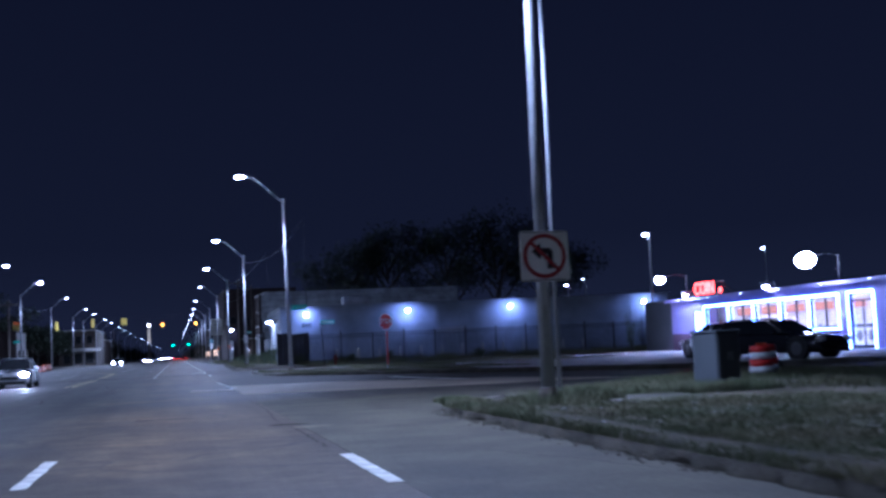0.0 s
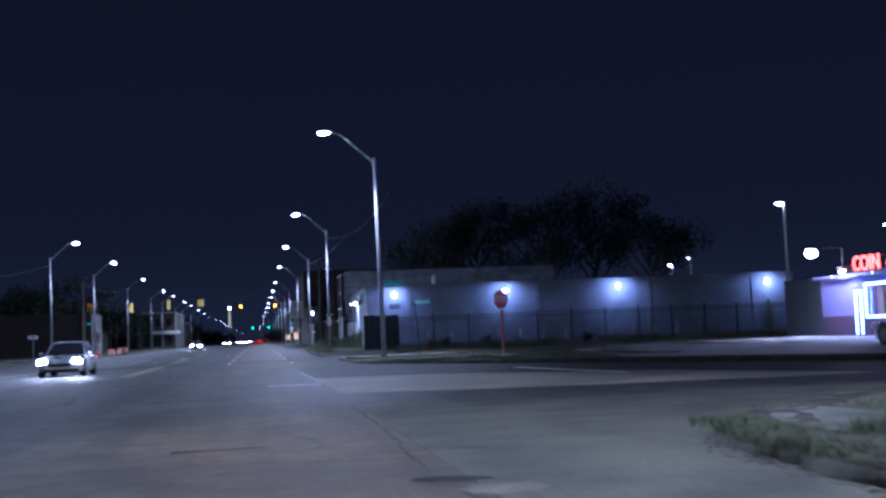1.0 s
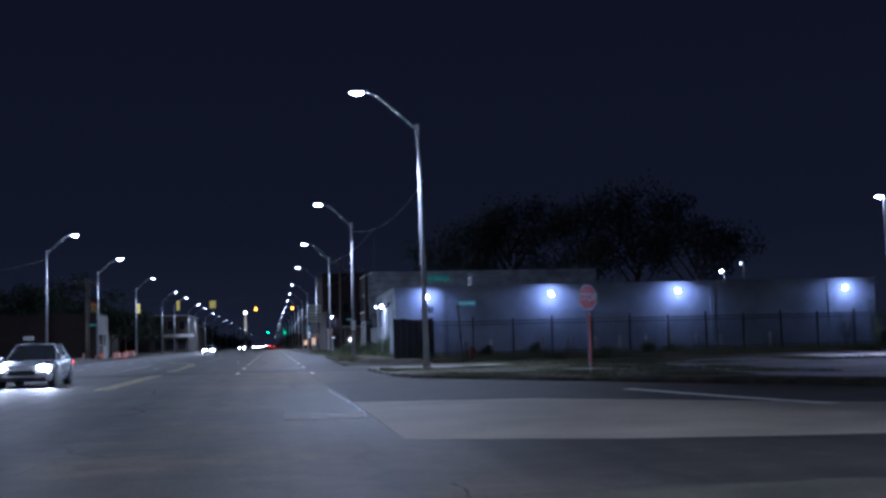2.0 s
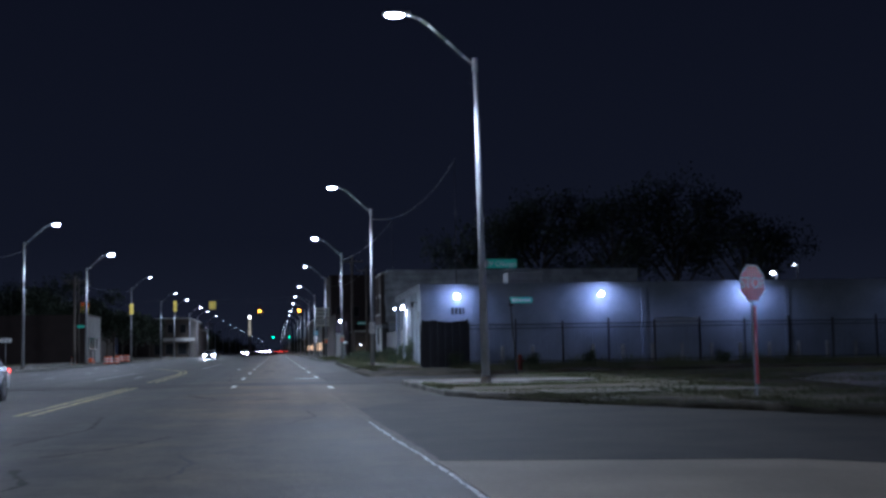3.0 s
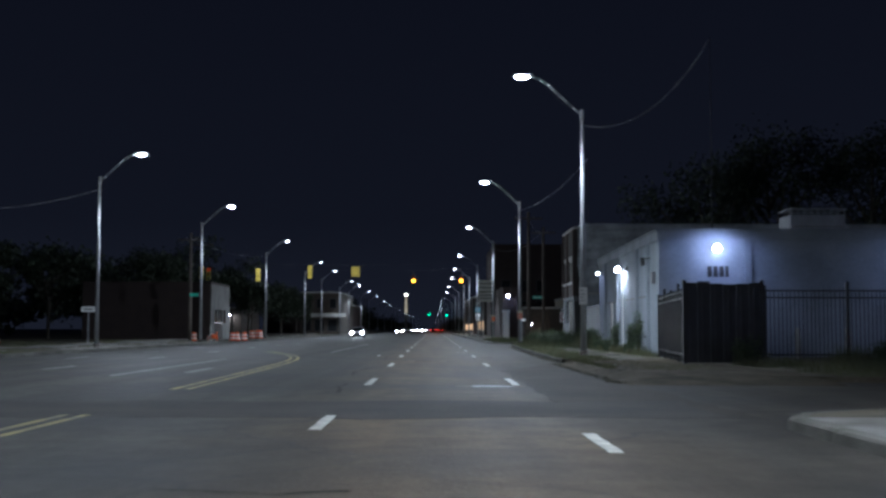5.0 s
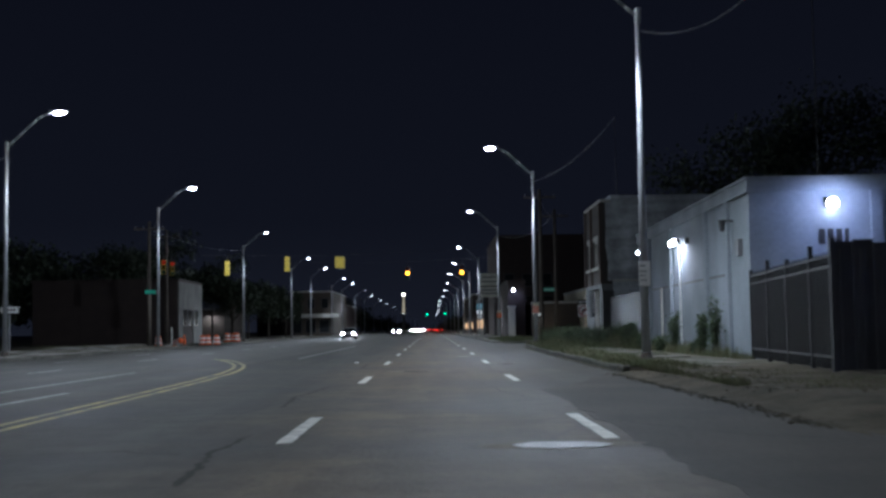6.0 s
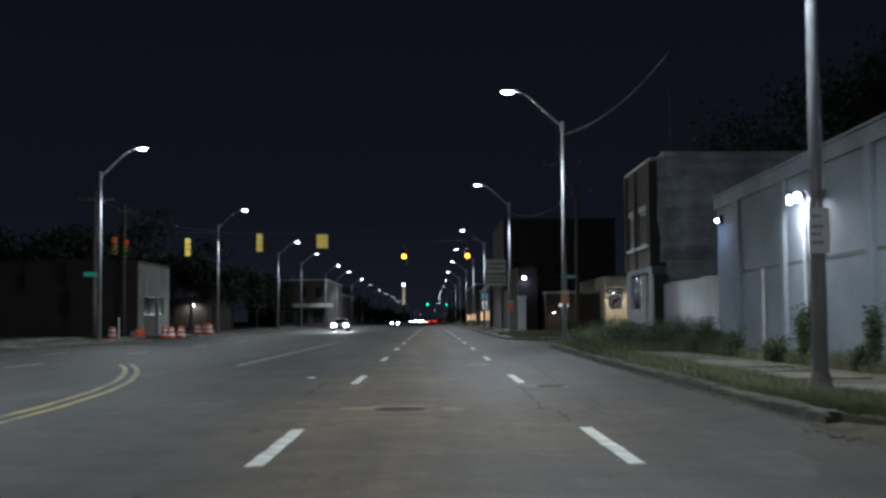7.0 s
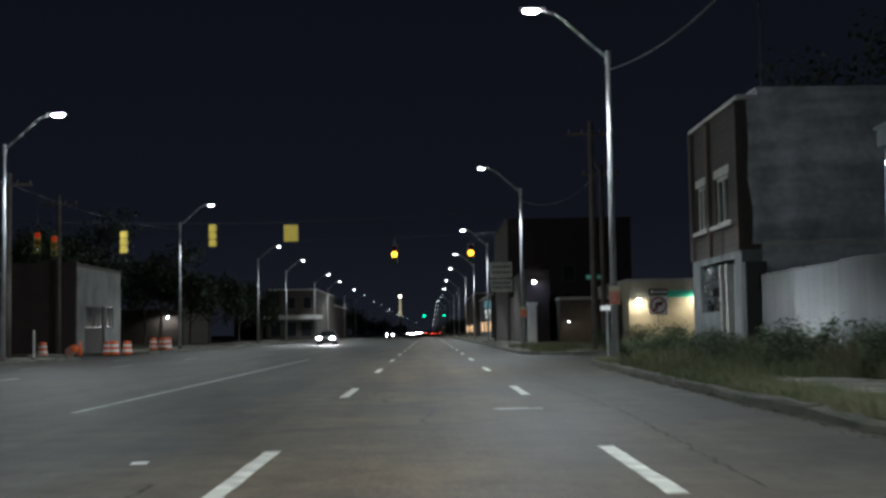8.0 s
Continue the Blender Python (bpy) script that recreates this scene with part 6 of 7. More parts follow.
        bm = bmesh.new()
        bmesh.ops.create_uvsphere(bm, u_segments=16, v_segments=10, radius=1, matrix=Matrix.Translation((xx * W * 0.365, -L / 2 + 0.1, 0.62)) @ Matrix.Diagonal((0.21, 0.13, 0.10, 1)))
        part("headlight", bm, G_HEAD if lights else M_ENAMEL, c, "glowing headlight" if lights else "clear headlight", True)
        bm = bmesh.new()
        box(bm, xx * W * 0.38 - 0.14, xx * W * 0.38 + 0.14, L / 2 - 0.12, L / 2 + 0.005, 0.66, 0.80, 0.02)
        part("tail_light", bm, G_TAIL if lights else M_SIGN_RED, c, "red tail light")
        bm = bmesh.new()
        box(bm, xx * (W / 2 + 0.06) - 0.09, xx * (W / 2 + 0.06) + 0.09, -0.15 * L, -0.15 * L + 0.1, belt - 0.02, belt + 0.12, 0.03)
        part("wing_mirror", bm, paint, c)
    bm = bmesh.new()
    box(bm, -0.42, 0.42, -L / 2 - 0.012, -L / 2 + 0.05, 0.40, 0.55, 0.01)
    part("grille", bm, M_RUBBER, c, "black grille")
    bm = bmesh.new()
    box(bm, -W * 0.4, W * 0.4, -L / 2 + 0.0, -L / 2 + 0.2, 0.2, 0.34, 0.03)
    part("bumper", bm, M_RUBBER, c)
    if beam:
        for xx in (-1, 1):
            lamp("SPOT", c, pose(xx * W * 0.36, -L / 2 - 0.12, 0.62, 84, 0, 180), beam, (0.92, 0.95, 1.0), 0.06, 70, 0.6)
    return c


car("oncoming_car", "silver sedan with bright headlights on the avenue", M_CAR_SILVER, -8.05, 60.4, 0, True, "sedan", 130, "cars on the avenue")
car("oncoming_car", "dark sedan with bright headlights waiting before the junction", M_CAR_GREY, -10.5, 217, 0, True, "sedan", 1500, "cars on the avenue")
for x, y in ((-8.6, 352), (-5.6, 520), (-8.8, 610), (-5.4, 690), (-9.0, 780), (-5.8, 880)):
    car("oncoming_car", "distant car with lit headlights", M_CAR_DARK, x, y, 0, True, "sedan", 0, "cars on the avenue")
for x, y in ((-0.4, 430), (2.7, 520), (-0.2, 610), (2.6, 720), (-0.3, 860)):
    car("distant_car", "distant car seen from behind with red tail lights", M_CAR_DARK, x, y, 180, True, "suv", 0, "cars on the avenue")
car("parked_suv", "silver sport utility car parked at the laundry", M_CAR_SILVER, 20.7, 43.0, 180, False, "suv", 0, "parked cars")
car("parked_suv", "dark sport utility car parked at the laundry", M_CAR_DARK, 19.4, 36.2, 22.7, False, "suv", 0, "parked cars")

# ---- street furniture on the corner ----
cab = thing("utility_cabinet", "grey green steel utility cabinet on the corner verge", "utility cabinet", 8.62, 18.25, KERB, 32)
bm = bmesh.new()
box(bm, 0, 0.72, 0, 0.5, 0.05, 0.98, 0.02)
part("casing", bm, M_GREEN_BOX, cab)
bm = bmesh.new()
box(bm, -0.02, 0.74, -0.02, 0.52, 0.98, 1.02, 0.01)
part("lid", bm, M_GREEN_BOX, cab)
for k in range(2):
    bm = bmesh.new()
    box(bm, 0.03 + 0.335 * k, 0.355 + 0.335 * k, -0.015, 0, 0.12, 0.95, 0.004)
    d = part("door", bm, M_GREEN_BOX, cab)
    bm = bmesh.new()
    box(bm, 0.3 + 0.1 * k, 0.325 + 0.1 * k, -0.04, -0.015, 0.5, 0.64)
    part("handle", bm, M_STEEL, d, "steel handle")
bm = bmesh.new()
box(bm, -0.06, 0.78, -0.06, 0.56, -0.03, 0.05)
part("plinth", bm, M_WALK, cab, "concrete plinth")


def barrel(x, y, z, lean=0.0, label="orange and white striped traffic barrel", high=0.18, count=5, wide=1.0, tone=None):
    b = thing("traffic_barrel", label, "traffic barrel", x, y, z, random.uniform(0, 90), "traffic barrels")
    if lean:
        b.rotation_euler = (radians(lean), 0, 0.6)
    radii = [wide * r for r in (0.29, 0.275, 0.26, 0.245, 0.23)]
    for k in range(count):
        bm = bmesh.new()
        rod(bm, (0, 0, 0.06 + k * high), (0, 0, 0.055 + (k + 1) * high), radii[k], radii[k] - 0.012, 18)
        part("band", bm, ((tone or M_SIGN_ORANGE) if (count - k) % 2 else M_SIGN_WHITE), b, "", True)
    bm = bmesh.new()
    rod(bm, (0, 0, 0), (0, 0, 0.06), 0.36, 0.34, 14)
    part("rubber_base", bm, M_RUBBER, b)
    bm = bmesh.new()
    box(bm, -0.1, 0.1, -0.02, 0.02, 0.05 + count * high, 0.11 + count * high, 0.01)
    part("handle", bm, M_SIGN_ORANGE, b)


for x, y in ((12.05, 23.3), (12.7, 24.3)):
    barrel(x, y, KERB, 0, "squat red and white striped barrel in the corner grass", 0.15, 4, 0.95, M_SIGN_RED)
for x, y, z in ((-22.1, 163.9, 0), (-18.35, 165.0, 0), (-17.75, 165.6, 0), (-18.85, 165.5, 0), (-18.75, 176.5, KERB), (-18.3, 177.2, KERB), (-17.9, 176.2, KERB), (-18.1, 178.0, KERB), (-27.0, 128.0, KERB)):
    barrel(x, y, z, high=0.15)
barrel(-20.8, 164.6, 0.22, 75, "orange and white traffic barrel lying tipped over")
cone = thing("traffic_cone", "orange traffic cone beside the barrels", "traffic cone", -20.1, 164.3, 0)
bm = bmesh.new()
rod(bm, (0, 0, 0.04), (0, 0, 0.9), 0.16, 0.03, 14)
part("cone_body", bm, M_SIGN_ORANGE, cone, "", True)
bm = bmesh.new()
box(bm, -0.2, 0.2, -0.2, 0.2, 0, 0.04, 0.01)
part("base", bm, M_RUBBER, cone)
M_HYDRANT = material("dull_red_paint", (0.2, 0.03, 0.02), 0.7, vary=0.3, scale=3, fine=15, bump=0.05)
hy = thing("fire_hydrant", "small dull red fire hydrant in the grass", "fire hydrant", 10.25, 81.2, KERB)
bm = bmesh.new()
rod(bm, (0, 0, -0.02), (0, 0, 0.55), 0.1, 0.09, 12)
part("barrel", bm, M_HYDRANT, hy, "", True)
bm = bmesh.new()
rod(bm, (0, 0, 0.55), (0, 0, 0.7), 0.12, 0.03, 12)
part("bonnet", bm, M_HYDRANT, hy)
bm = bmesh.new()
rod(bm, (-0.17, 0, 0.4), (0.17, 0, 0.4), 0.05, None, 10)
part("outlet_pipe", bm, M_HYDRANT, hy)


# ---- buildings farther along ----
def building(x0, x1, y0, y1, h, mat, label, trim=M_STONE_TRIM):
    b = thing("distant_building", label, "building", x0, y0, KERB)
    bm = bmesh.new()
    box(bm, 0, x1 - x0, 0, y1 - y0, -0.1, h)
    part("wall", bm, mat, b)
    bm = bmesh.new()
    box(bm, -0.08, x1 - x0 + 0.08, -0.08, y1 - y0 + 0.08, h, h + 0.22)
    part("parapet", bm, trim, b)
    return b


def pane_row(b, face, at, spans, z0, z1, mat=None, frame_mat=M_CAMERA_GREY):
    """Windows on a wall: face 'x' (plane x = at, spans along y) or 'y' (plane y = at, spans along x)."""
    for u0, u1 in spans:
        bm = bmesh.new()
        if face == "y":
            box(bm, u0 - 0.06, u1 + 0.06, at - 0.05, at - 0.003, z0 - 0.06, z1 + 0.06)
        else:
            lo, hi = (at + 0.003, at + 0.05) if at > 0 else (at - 0.05, at - 0.003)
            box(bm, lo, hi, u0 - 0.06, u1 + 0.06, z0 - 0.06, z1 + 0.06)
        w = part("window", bm, frame_mat, b)
        bm = bmesh.new()
        if face == "y":
            box(bm, u0, u1, at - 0.06, at - 0.04, z0, z1)
        else:
            lo, hi = (at + 0.04, at + 0.06) if at > 0 else (at - 0.06, at - 0.04)
            box(bm, lo, hi, u0, u1, z0, z1)
        part("pane", bm, mat or M_GLASS, w)


M_DIM_BRICK = brickwork("dim_brown_brickwork", (0.075, 0.058, 0.045), (0.075, 0.062, 0.052))
M_PALE_FRONT = material("grimy_pale_paint", (0.17, 0.166, 0.158), 0.85, vary=0.3, scale=0.8, fine=10, bump=0.2, stain=(0.10, 0.098, 0.092))
b = building(-33.3, -21.3, 167.4, 177.4, 5.2, M_RED_WALL, "small dark red brick building with a pale street front", M_RED_WALL)
bm = bmesh.new()
box(bm, 12.003, 12.1, 0.0, 10.0, 2.95, 5.2)
box(bm, 12.003, 12.1, 0.0, 1.6, -0.1, 2.95)
box(bm, 12.003, 12.1, 6.1, 10.0, -0.1, 1.5)
box(bm, 12.003, 12.1, 8.2, 10.0, 1.5, 2.95)
box(bm, 12.003, 12.1, 6.1, 6.5, 1.5, 2.95)
part("pale_front", bm, M_PALE_FRONT, b, "pale painted street front")
pane_row(b, "x", 12.0, ((6.6, 8.1), (2.0, 3.4), (3.9, 5.4)), 1.55, 2.85)
b = building(-27, -18.9, 294, 330, 8.2, M_DIM_BRICK, "two storey brick shop with a pale awning band")
bm = bmesh.new()
box(bm, -0.3, 9.2, -1.6, 0, 3.4, 4.1)
part("awning", bm, M_STONE_TRIM, b, "pale awning")
pane_row(b, "y", 0.0, ((0.6, 2.2), (3, 4.8), (5.6, 7.4)), 0.6, 2.9)
pane_row(b, "y", 0.0, ((0.8, 2.0), (3.4, 4.6), (6, 7.2)), 5.2, 7.0)
b = building(14.9, 34, 186, 204, 4.5, M_TAN_BRICK, "lit tan block shop with a green painted stripe")
bm = bmesh.new()
box(bm, 2.6, 19.0, -0.03, -0.003, 3.3, 3.8)
part("stripe", bm, M_SIGN_GREEN, b, "green painted stripe")
pane_row(b, "y", 0.0, ((5, 7), (9, 11)), 0.8, 2.6)
wall_pack(15.6, 186 - 0.05, 3.2, 0, 120, "bright wall light on a tan block shop", 20, 1.0, (1.0, 0.88, 0.7))
wall_pack(20.3, 186 - 0.05, 3.5, 0, 200, "bright wall light on a tan block shop", 20, 1.0, (1.0, 0.88, 0.7))
b = building(10.0, 14.7, 189, 200, 3.3, M_DIM_BRICK, "low brown shed beside the tan shop")
wall_pack(10.7, 189 - 0.05, 1.75, 0, 8, "small wall light on a brown shed", 20, 0.25, (1.0, 0.85, 0.65))
b = building(8.0, 21, 206.5, 222, 4.0, M_RED_WALL, "dark brick shop behind a white annex", M_RED_WALL)
b = building(7.6, 9.4, 190.9, 205, 5.6, M_RED_WALL, "narrow dark brick shop end with a wall light", M_RED_WALL)
b = building(7.62, 8.3, 190.3, 190.8, 2.95, M_WHITE, "small white painted annex under a wall light", M_WHITE)
wall_pack(8.2, 190.9 - 0.05, 4.95, 0, 30, "bright wall light over a white annex", 15, 0.8)
bm = bmesh.new()
prism(bm, uneven([(6.3, 172), (7.5, 172), (7.5, 206), (6.3, 206)], 2.0, 0.03, 6), 0.02, KERB + 0.012)
structure("shop_apron", bm, M_WALK, "pale concrete apron before the shops", "pavement")
b = building(8.5, 22, 226, 252, 13.0, M_RED_WALL, "dark tall brick building along the avenue", M_RED_WALL)
pane_row(b, "y", 0.0, ((1, 2.2), (3.4, 4.6), (6, 7.2)), 3.4, 5.0)
pane_row(b, "y", 0.0, ((1, 2.2), (3.4, 4.6), (6, 7.2)), 6.4, 8.0)
b = building(8.5, 22, 262, 300, 6.0, M_BRICKWORK, "low brick storefront with warm lit windows")
pane_row(b, "x", 0.0, ((2, 4.5), (9, 13), (16, 19), (25, 31)), 0.9, 2.4, G_WARM)
b = building(8.5, 24, 320, 380, 8.0, M_RED_WALL, "dark brick building with warm lit ground floor")
pane_row(b, "x", 0.0, ((2, 8), (14, 22), (30, 33), (41, 55)), 0.9, 2.2, G_WARM)
b = building(-40, -21, 340, 400, 7.0, M_RED_WALL, "dark brick building far along the avenue")
b = building(-46, -30.5, 243, 262, 4.2, M_DIM_BRICK, "small dim building with a lit wall lamp")
wall_pack(-32.3, 243 - 0.05, 3.4, 0, 130, "bright wall light on a small dim building", 20, 0.6, (0.9, 0.92, 1.0))
tower = thing("lit_tower", "distant pale tower sign with lit top", "tower sign", -19.6, 900, KERB)
for k in range(6):
    bm = bmesh.new()
    box(bm, -1.25 + 0.13 * k, 1.25 - 0.13 * k, -0.6, 0.6, k * 4.2 - 0.1, k * 4.2 + 3.5 + 0.7 * (k == 0))
    if k:
        box(bm, -0.5, 0.5, -0.5, 0.5, k * 4.2 - 0.8, k * 4.2)
    part("tier", bm, G_TOWER if k > 2 else M_STONE_TRIM, tower)
bm = bmesh.new()
bmesh.ops.create_uvsphere(bm, u_segments=12, v_segments=8, radius=0.9, matrix=Matrix.Translation((0, 0, 25.3)))
part("globe", bm, G_GLOBE, tower, "glowing white globe", True)

# tall two board sign beside the avenue
M_FADED = material("faded_sign_sheet", (0.58, 0.58, 0.48), 0.6, vary=0.25, scale=2, fine=12, bump=0.05)
s = thing("pole_sign", "weathered two board shop sign on tall posts", "pole sign", 6.15, 200, KERB)
for x in (-0.6, 0.6):
    bm = bmesh.new()
    rod(bm, (x, 0.15, -0.1), (x, 0.15, 6.9), 0.09, None, 10)
    part("post", bm, M_DARK_METAL, s)
for z0, z1 in ((4.35, 5.45), (5.6, 6.95)):
    bm = bmesh.new()
    box(bm, -0.95, 0.95, -0.1, 0.1, z0, z1, 0.02)
    p = part("panel", bm, M_FADED, s, "faded cream panel")
    for r in (0.25, 0.6):
        for k in range(5):
            bm = bmesh.new()
            box(bm, -0.8 + 0.33 * k, -0.53 + 0.33 * k, -0.104, -0.1, z0 + r * (z1 - z0), z0 + r * (z1 - z0) + 0.24)
            part("dark_bar", bm, M_GREY_DARK, p, "dark bar")
s = thing("bus_shelter_panel", "small blue and white lit street panel", "street panel", 5.65, 215, KERB)
bm = bmesh.new()
box(bm, -0.33, 0.33, -0.06, 0.06, 3.25, 3.95, 0.02)
part("case", bm, glowing("lit_blue_panel", (0.35, 0.7, 0.9), 0.16), s, "pale blue lit panel")
bm = bmesh.new()
box(bm, -0.28, 0.28, -0.05, 0.05, 2.6, 3.1, 0.02)
part("case", bm, M_SIGN_WHITE, s, "white lower panel")
bm = bmesh.new()
box(bm, -0.24, 0.2, -0.05, 0.05, 2.15, 2.5, 0.02)
part("case", bm, M_SIGN_WHITE, s, "white lower panel")
bm = bmesh.new()
rod(bm, (0, 0.06, -0.05), (0, 0.06, 3.3), 0.05)
part("post", bm, M_DARK_METAL, s)


# ---- trees ----
def tree(x, y, h, spread, label, leaves=2600, seed=1, leaf=1.0):
    rng = random.Random(seed)
    t = thing("tree", label, "tree", x, y, KERB - 0.05, 0, "trees")
    bm = bmesh.new()
    rod(bm, (0, 0, -0.1), (0.1, 0.05, h * 0.45), 0.03 * h * 0.7, 0.014 * h, 10)
    tips = []
    for k in range(9):
        a, z = k * 2.4, h * (0.3 + 0.04 * k)
        b = Vector((math.cos(a) * spread * rng.uniform(0.4, 0.75), math.sin(a) * spread * rng.uniform(0.4, 0.75), z + h * rng.uniform(0.18, 0.4)))
        rod(bm, (0.08, 0.04, z), b, 0.011 * h, 0.004 * h, 7)
        tips.append(b)
    tips.append(Vector((0, 0, h * 0.85)))
    part("trunk", bm, M_BARK, t)
    verts, faces = [], []
    clumps = [(tip + Vector((rng.gauss(0, 0.16), rng.gauss(0, 0.16), rng.gauss(0, 0.08))) * spread, rng.uniform(0.18, 0.40) * spread) for tip in tips for _ in range(5)]
    for k in range(leaves):
        c, r = clumps[rng.randrange(len(clumps))]
        d = Vector((rng.gauss(0, 1), rng.gauss(0, 1), rng.gauss(0, 0.8))).normalized() * r * rng.uniform(0.5, 1.05)
        p = c + d
        n, u = Vector((rng.gauss(0, 1), rng.gauss(0, 1), rng.gauss(0, 1))).normalized(), Vector((rng.gauss(0, 1), rng.gauss(0, 1), rng.gauss(0, 1)))
        v = n.cross(u).normalized() * rng.uniform(0.12, 0.3) * leaf
        w = n.cross(v).normalized() * rng.uniform(0.09, 0.2) * leaf
        i = len(verts)
        verts += [p - v, p + w, p + v, p - w]
        faces.append((i, i + 1, i + 2, i + 3))
    me = bpy.data.meshes.new("crown")
    me.from_pydata([tuple(q) for q in verts], [], faces)
    me.materials.append(M_LEAF)
    ob = new("crown", me)
    ob.parent = t
    return t


for i, (x, y, h, sp) in enumerate(((20.5, 146, 14.0, 5.5), (26, 148, 17.0, 6.5), (33, 145, 16.0, 6.5), (40, 147, 17.0, 6.5), (46, 144, 14.5, 6.0))):
    tree(x, y, h, sp, "large dark leafy tree behind the warehouse", 6500, i + 1, 0.7)
for i, (x, y, h, sp) in enumerate(((-24.5, 214, 7.5, 3.6), (-28.5, 222, 9.5, 5), (-33, 204, 10.5, 6), (-38, 216, 11, 6), (-26, 236, 7.5, 4.5), (-34, 238, 9, 5), (-41, 138, 9, 4.5), (-44, 126, 10, 5), (-40, 160, 8.5, 3.2), (-48, 150, 11, 5), (-46, 108, 9, 4.5), (-30, 182, 8, 4), (-38, 172, 9, 4.5), (-37, 184, 8, 4), (-52, 135, 9, 5), (-58, 148, 10, 5), (-55, 118, 9, 5), (-50, 164, 9, 4.5), (-29, 240, 8, 4), (-27, 264, 8, 4), (-26, 279, 7, 3.5), (-28, 412, 9, 5), (12.5, 309, 8, 4), (-27, 190, 7, 3.2))):
    tree(x, y, h, sp, "dark leafy tree beyond the kerb", 3000, i + 20)


def far_woods(label, x0, x1, y0, y1, count, seed):
    """A distant belt of roadside trees as many loose leaf clumps."""
    rng = np.random.default_rng(seed)
    n = count // 260
    cx, cy, ch, cr = rng.uniform(x0, x1, n), rng.uniform(y0, y1, n), rng.uniform(2.5, 8.0, n), rng.uniform(1.4, 3.2, n)
    pick = rng.integers(0, n, count)
    d = rng.normal(0, 0.55, (count, 3)) * cr[pick][:, None]
    p = np.stack([cx[pick], cy[pick], np.minimum(ch[pick], 7.0)], 1) + d
    p[:, 2] = np.maximum(p[:, 2] * rng.uniform(0.55, 1.0, count), 0.2)
    u, v = rng.normal(0, 0.32, (count, 3)), rng.normal(0, 0.26, (count, 3))
    quads = np.stack([p - u, p + v, p + u, p - v], 1).reshape(-1, 3)
    me = bpy.data.meshes.new("far_woods")
    me.from_pydata(quads.tolist(), [], np.arange(4 * count).reshape(-1, 4).tolist())
    me.materials.append(M_LEAF)
    return tagged(new("far_woods", me), label, "trees", "", "stuff")


far_woods("dark belt of distant street trees", -46, -22, 405, 1500, 15000, 71)
far_woods("dark thicket of trees beyond the far sidewalk", -80, -44, 95, 260, 16000, 73)
far_woods("dark belt of distant street trees", 9.5, 34, 385, 1500, 15000, 72)


# ---- grass and weeds ----
def grass(name, label, zones, mat=M_GRASS, seed=5):
    """Blades scattered over rectangles: (x0, x1, y0, y1, count, low, high)."""
    rng = np.random.default_rng(seed)
    V, F = [], []
    n = 0
    for x0, x1, y0, y1, count, lo, hi in zones:
        cx, cy = rng.uniform(x0, x1, count // 260 + 2), rng.uniform(y0, y1, count // 260 + 2)
        pick = rng.integers(0, len(cx), count)
        px = cx[pick] + rng.normal(0, 0.4, count)
        py = cy[pick] + rng.normal(0, 0.6, count)
        px, py = (lo_ + np.abs((v - lo_) % (2 * (hi_ - lo_)) - (hi_ - lo_)) for v, lo_, hi_ in ((px, x0, x1), (py, y0, y1)))
        hh, a, bend, w = rng.uniform(lo, hi, count) * rng.uniform(0.5, 1.15, len(cx))[pick], rng.uniform(0, 6.283, count), rng.uniform(0.1, 0.7, count), rng.uniform(0.003, 0.009, count)
        dx, dy = np.cos(a), np.sin(a)
        z = np.full(count, KERB - 0.01)
        base = np.stack([np.stack([px - dy * w, py + dx * w, z], 1), np.stack([px + dy * w, py - dx * w, z], 1),
                         np.stack([px + dx * bend * hh * 0.35 + dy * w * 0.7, py + dy * bend * hh * 0.35 - dx * w * 0.7, z + hh * 0.6], 1),
                         np.stack([px + dx * bend * hh * 0.35 - dy * w * 0.7, py + dy * bend * hh * 0.35 + dx * w * 0.7, z + hh * 0.6], 1),
                         np.stack([px + dx * bend * hh, py + dy * bend * hh, z + hh], 1)], 1)
        V.append(base.reshape(-1, 3))
        i = n + 5 * np.arange(count)
        F += np.stack([i, i + 1, i + 2, i + 3], 1).tolist() + np.stack([i + 3, i + 2, i + 4], 1).tolist()
        n += 5 * count
    me = bpy.data.meshes.new(name)
    me.from_pydata(np.concatenate(V).tolist(), [], F)
    me.materials.append(mat)
    return tagged(new(name, me), label, "grass", "", "stuff")


grass("corner_grass", "ragged dry grass and weeds on the corner verge", [
    (3.85, 4.8, 6, 19.2, 6000, 0.015, 0.08), (3.74, 4.02, 5, 18.2, 7000, 0.03, 0.12), (6.0, 7.6, 9, 20, 9000, 0.02, 0.08), (3.9, 4.3, 14.5, 19.7, 4500, 0.03, 0.12), (4.1, 4.6, 18.2, 20.2, 2000, 0.03, 0.12), (4.8, 6.3, 16.6, 18.4, 6000, 0.05, 0.25), (6.3, 9.6, 17.6, 21.5, 15000, 0.05, 0.22), (9, 15, 11, 24.5, 22000, 0.04, 0.18), (5.8, 9, 8, 16, 16000, 0.03, 0.13), (4.3, 5.8, 6, 18, 15000, 0.02, 0.1), (10, 14, 22, 26, 5000, 0.05, 0.2), (8.2, 9.5, 17.6, 18.4, 2500, 0.05, 0.25)])
